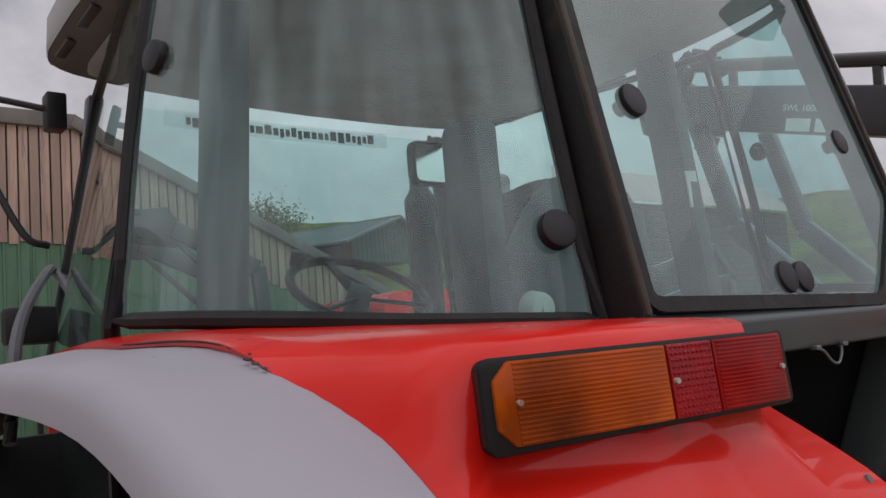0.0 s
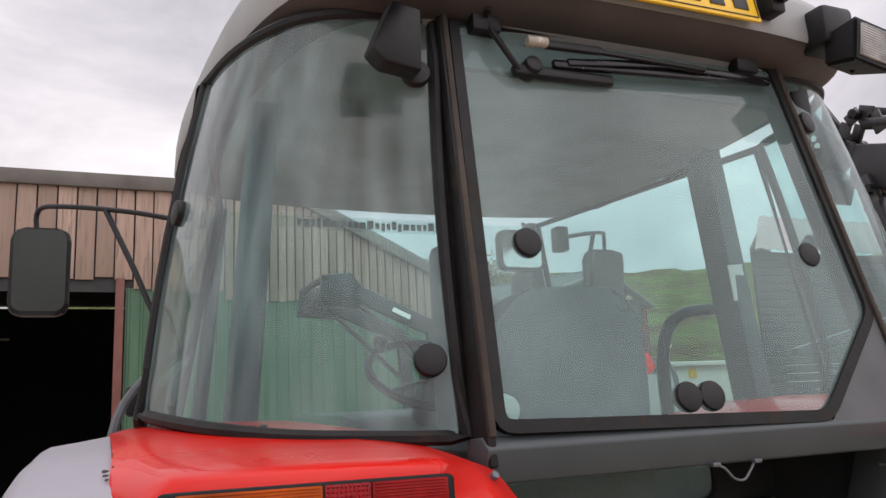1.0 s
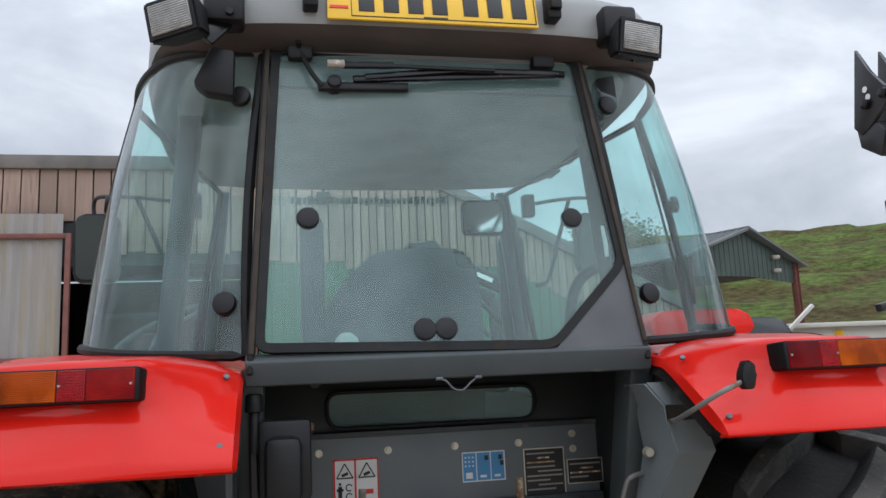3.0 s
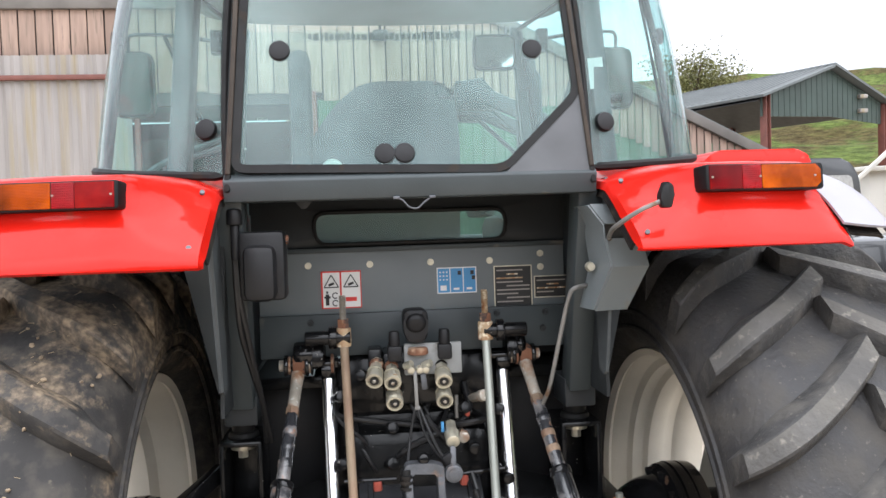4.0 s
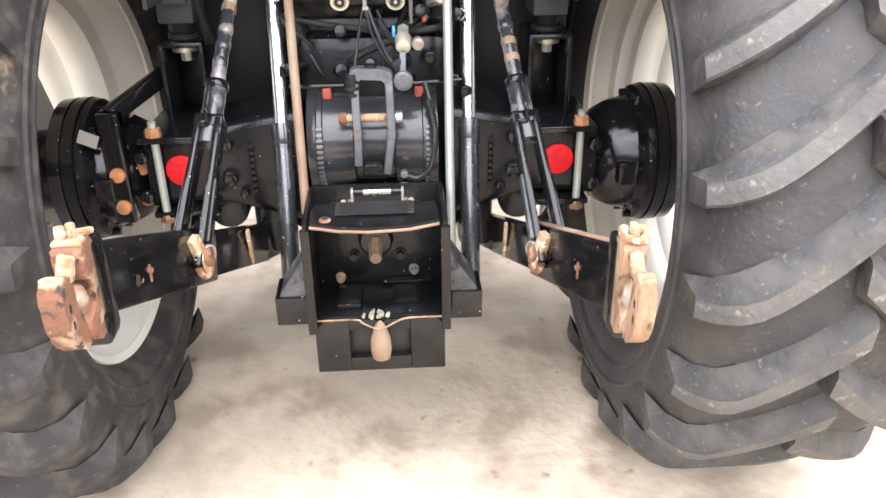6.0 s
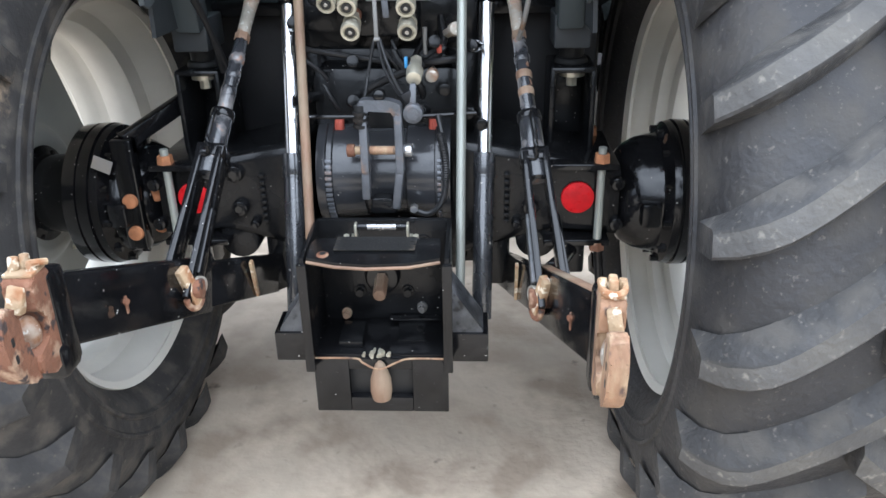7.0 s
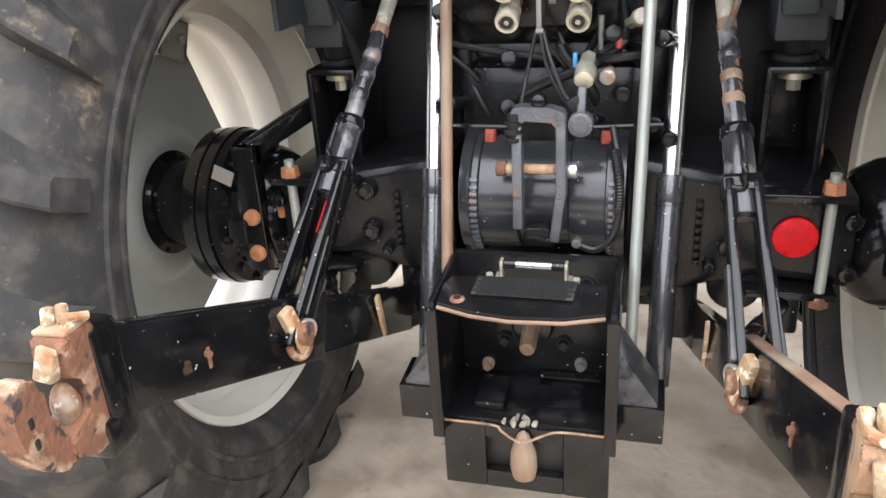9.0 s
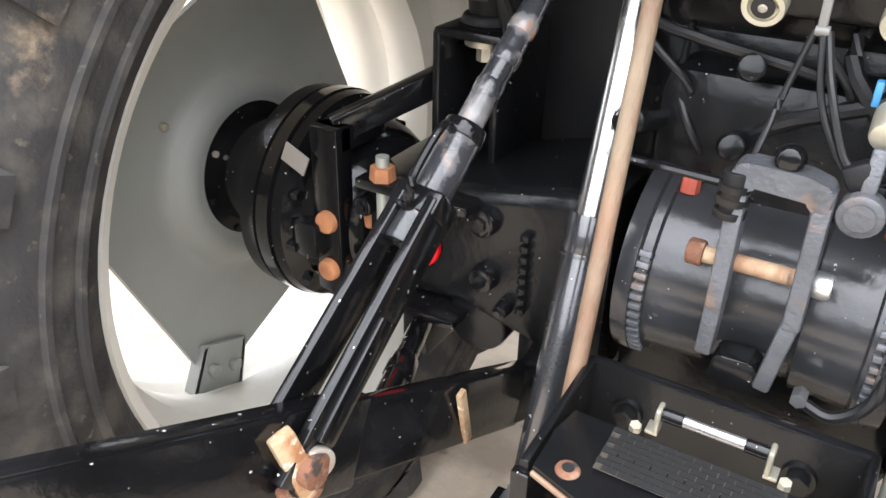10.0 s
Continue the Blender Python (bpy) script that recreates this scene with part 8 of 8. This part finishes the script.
def build_red_tractor():
    t = thing("red_tractor", "small red tractor parked across the yard", "tractor")
    cx, cy = 4.50, 6.6
    bm = B()
    prism(bm, rounded([(cx - 0.62, 2.22), (cx + 0.68, 2.22), (cx + 0.71, 2.38), (cx + 0.56, 2.52), (cx - 0.50, 2.52), (cx - 0.65, 2.38)], 0.08, 4), "y", cy, cy + 1.7, 0.03)
    part("bonnet", bm, RED, t)
    for x in (-0.30, 0.30):
        bm = B()
        cyl(bm, (cx + x, cy + 0.03, 2.06), (cx + x, cy - 0.01, 2.06), 0.10, 0.09, 20, 0.01)
        part("headlamp", bm, LAMPGLASS, t)
    bm = B()
    box(bm, (cx - 0.30, cy - 0.005, 1.30), (cx + 0.30, cy + 0.04, 1.84), 0.02)
    part("grille", bm, BLACKPL, t)
    bm = B()
    box(bm, (cx - 0.50, cy + 0.03, 0.5), (cx + 0.50, cy + 3.2, 2.245), 0.05)
    part("chassis", bm, BLACKMATT, t)
    for x in (-0.75, 0.75):
        for y, r in ((0.5, 0.55), (2.6, 0.8)):
            bm = B()
            cyl(bm, (cx + x - 0.2, cy + y, r), (cx + x + 0.2, cy + y, r), r, seg=36, bevel=0.06)
            part("wheel", bm, TYRE, t)


def build_black_loader():
    ld = thing("front_loader", "raised black front loader arms of a neighbouring machine", "loader")
    X = 3.66
    bm = B()
    bar(bm, (X, 2.28, 3.40), (X, -0.9, 2.42), 0.14, 0.30, (0, 0, 1), 0.02)
    part("boom", bm, LOADERBLK, ld)
    bm = B()
    tube(bm, [(X - 0.03, 2.15, 3.66), (X - 0.03, 0.6, 3.20), (X - 0.03, -0.9, 2.74)], 0.045, 12)
    part("ram", bm, LOADERBLK, ld)
    for y in (1.9, 1.0, 0.1):
        bm = B()
        bar(bm, (X - 0.03, y, 3.34 - 0.31 * (2.0 - y)), (X - 0.03, y - 0.02, 3.62 - 0.30 * (2.0 - y)), 0.04, 0.05, (0, 1, 0))
        part("ram_bracket", bm, LOADERBLK, ld)
    bm = B()
    for x in (X - 0.09, X + 0.10):
        prism(bm, [(2.56, 3.98), (2.66, 3.44), (2.60, 3.37), (2.48, 3.42), (2.37, 3.50), (2.30, 3.56), (2.34, 3.64), (2.46, 3.78)], "x", x, x + 0.03, 0.006)
    prism(bm, [(2.65, 3.43), (2.63, 3.29), (2.46, 3.18), (2.39, 3.34), (2.48, 3.44)], "x", X - 0.08, X + 0.12, 0.01)
    part("tool_bracket", bm, LOADERBLK, ld, "black loader headstock plate")
    for pts in ([(2.33, 3.58), (2.26, 3.70), (2.16, 3.745), (2.06, 3.70), (2.02, 3.56)], [(2.33, 3.58), (2.22, 3.46), (2.12, 3.30), (2.14, 3.16), (2.20, 3.06)]):
        for x in (X - 0.055, X + 0.075):
            bm = B()
            for (y0, z0), (y1, z1) in zip(pts, pts[1:]):
                bar(bm, (x, y0, z0), (x, y1, z1), 0.02, 0.085, (0, 1, 0.3), 0.004)
            part("curved_link", bm, LOADERBLK, ld)
    for y, z in ((2.33, 3.58), (2.5, 3.56), (2.16, 3.72), (2.14, 3.2)):
        bm = B()
        cyl(bm, (X - 0.13, y, z), (X + 0.17, y, z), 0.035, seg=16, bevel=0.005)
        part("bracket_pin", bm, BLACKMATT, ld)
    for y, z in ((2.51, 3.67), (2.49, 3.61)):
        bm = B()
        cyl(bm, (X - 0.094, y, z), (X - 0.09, y, z), 0.022, seg=16)
        part("round_sticker", bm, WHITEINK, ld)
    for x in (X - 0.05, X + 0.9):
        bm = B()
        bar(bm, (x, 0.5, 0.0), (x, 0.35, 2.75), 0.16, 0.22, (0, 1, 0), 0.02)
        bar(bm, (x, 0.5, 0.9), (x, 2.0, 2.5), 0.10, 0.14, (0, 0, 1), 0.02)
        bar(bm, (x, 2.0, 2.5), (x, 2.2, 3.30), 0.10, 0.12, (0, 1, 0), 0.02)
        part("mast", bm, LOADERBLK, ld)
    # load lettering
    cu = bpy.data.curves.new("load_text", "FONT")
    cu.body, cu.size, cu.extrude = "SWL 1000KG", 0.055, 0.001
    tx = new("tmp_text", cu)
    me = bpy.data.meshes.new_from_object(tx.evaluated_get(bpy.context.evaluated_depsgraph_get()))
    bpy.data.objects.remove(tx)
    ob = new("load_lettering", me)
    me.materials.append(WHITEINK)
    ob.matrix_world = Matrix.Translation((X - 0.0745, 1.56, 3.165)) @ Matrix.Rotation(radians(17), 4, "X") @ Matrix(((0, 0, -1, 0), (-1, 0, 0, 0), (0, 1, 0, 0), (0, 0, 0, 1)))
    ob.parent = ld
    bm = B()
    bar(bm, (X - 0.0745, 1.40, 3.025), (X - 0.0745, 1.55, 3.07), 0.003, 0.08, (0, 0, 1), 0)
    part("maker_mark", bm, WHITEINK, ld, "white maker mark drawn as a bar")
    bm = B()
    bar(bm, (X - 0.0745, 1.18, 2.958), (X - 0.0745, 1.37, 3.016), 0.003, 0.08, (0, 0, 1), 0)
    part("maker_mark", bm, WHITEINK, ld, "white maker mark drawn as a bar")


def build_lift_frame():
    fr = thing("lift_frame", "black steel lifting frame standing across the yard", "frame")
    for a, b, w in (((4.72, 4.0, 2.28), (6.47, 4.0, 2.67), 0.07), ((6.45, 4.0, 2.69), (6.80, 4.0, 2.28), 0.09), ((5.0, 4.0, 2.02), (6.80, 4.0, 2.34), 0.10), ((5.9, 4.0, 2.55), (6.1, 4.0, 2.22), 0.05)):
        bm = B()
        bar(bm, a, b, 0.08, w, (0, 0, 1), 0.01)
        part("arm", bm, LOADERBLK, fr)
    for x, z in ((5.05, 2.06), (6.72, 2.30)):
        bm = B()
        bar(bm, (x, 4.0, 0.0), (x, 4.0, z), 0.10, 0.10, (0, 1, 0), 0.01)
        part("post", bm, LOADERBLK, fr)


def build_grey_loader():
    ld = thing("green_loader_tractor", "dark green machine with a black raised loader seen past the cab", "tractor")
    bm = B()
    box(bm, (1.2, 6.3, 0.5), (2.6, 8.6, 1.95), 0.12)
    part("body", bm, MACHGREEN, ld)
    for x in (1.1, 2.7):
        for y in (6.7, 8.2):
            bm = B()
            cyl(bm, (x - 0.18, y, 0.5), (x + 0.18, y, 0.5), 0.5, seg=32, bevel=0.05)
            part("wheel", bm, TYRE, ld)
    for y in (6.0, 6.9):
        bm = B()
        bar(bm, (1.25, y, 3.08), (2.05, y, 2.72), 0.08, 0.16, (0, 0, 1), 0.01)
        bar(bm, (2.05, y, 2.74), (2.12, y, 1.8), 0.08, 0.14, (1, 0, 0), 0.01)
        bar(bm, (1.30, y, 2.96), (2.0, y, 2.30), 0.05, 0.05, (0, 0, 1), 0.01)
        part("boom", bm, LOADERBLK, ld)
        bm = B()
        prism(bm, [(0.88, 2.95), (1.28, 2.92), (1.36, 3.10), (1.20, 3.28), (0.92, 3.24)], "y", y - 0.03, y + 0.03, 0.01)
        part("headstock", bm, LOADERBLK, ld)
    for z in (3.02, 3.22):
        bm = B()
        bar(bm, (0.95, 5.95, z), (0.95, 6.95, z), 0.05, 0.05)
        part("cross_bar", bm, LOADERBLK, ld)
    bm = B()
    bar(bm, (1.62, 5.957, 2.914), (1.80, 5.957, 2.833), 0.003, 0.045, (0, 0, 1), 0.0)
    part("maker_mark", bm, WHITEINK, ld, "pale maker mark drawn as a bar")


def build_tree():
    tree = thing("tree", "broad autumn tree behind the open shed", "tree")
    base = Vector((20.5, 44.0, 0))
    bm = B()
    tube(bm, [base, base + Vector((0.1, 0, 3)), base + Vector((-0.1, 0.1, 6)), base + Vector((0, 0, 9.5))], [0.45, 0.36, 0.28, 0.15], 10)
    random.seed(3)
    tips = []
    for k in range(14):
        a, h = random.uniform(0, 6.28), random.uniform(5.5, 9.0)
        p = base + Vector((0, 0, h))
        q = p + Vector((2.0 * math.cos(a), 2.0 * math.sin(a), random.uniform(1.2, 2.8)))
        tube(bm, [p, p.lerp(q, 0.5) + Vector((0, 0, 0.2)), q], [0.14, 0.09, 0.04], 6)
        tips += [q, p.lerp(q, 0.6)]
    part("trunk", bm, BARK, tree)
    verts, faces = [], []
    for k in range(7500):
        c = random.choice(tips) + Vector((random.gauss(0, 0.62), random.gauss(0, 0.62), random.gauss(0.2, 0.45)))
        u = Vector((random.uniform(-1, 1), random.uniform(-1, 1), random.uniform(-1, 1))).normalized()
        v = u.orthogonal().normalized()
        w = u.cross(v)
        s = random.uniform(0.05, 0.12)
        i = len(verts)
        verts += [c + v * s, c + w * s * 0.6, c - v * s, c - w * s * 0.6]
        faces.append((i, i + 1, i + 2, i + 3))
    me = bpy.data.meshes.new("crown")
    me.from_pydata(verts, [], faces)
    me.materials.append(LEAF)
    ob = new("crown", me)
    ob.parent = tree
    ob["kind"] = "stuff"


def build_behind():
    """An invented plain wall behind the camera, out of view, shapes what glass and paint reflect."""
    bm = B()
    box(bm, (-14, -14.3, 0), (16, -14, 3.6), 0.02)
    ob = part("wall_south", bm, GREYROOF)
    tagged(ob, "plain grey sheet wall added out of view for reflections", "wall", kind="structure")


build_barn()
build_open_shed()
build_side_shed()
build_hut()
build_pickup()
build_red_tractor()
build_black_loader()
build_grey_loader()
build_lift_frame()
build_tree()
build_behind()
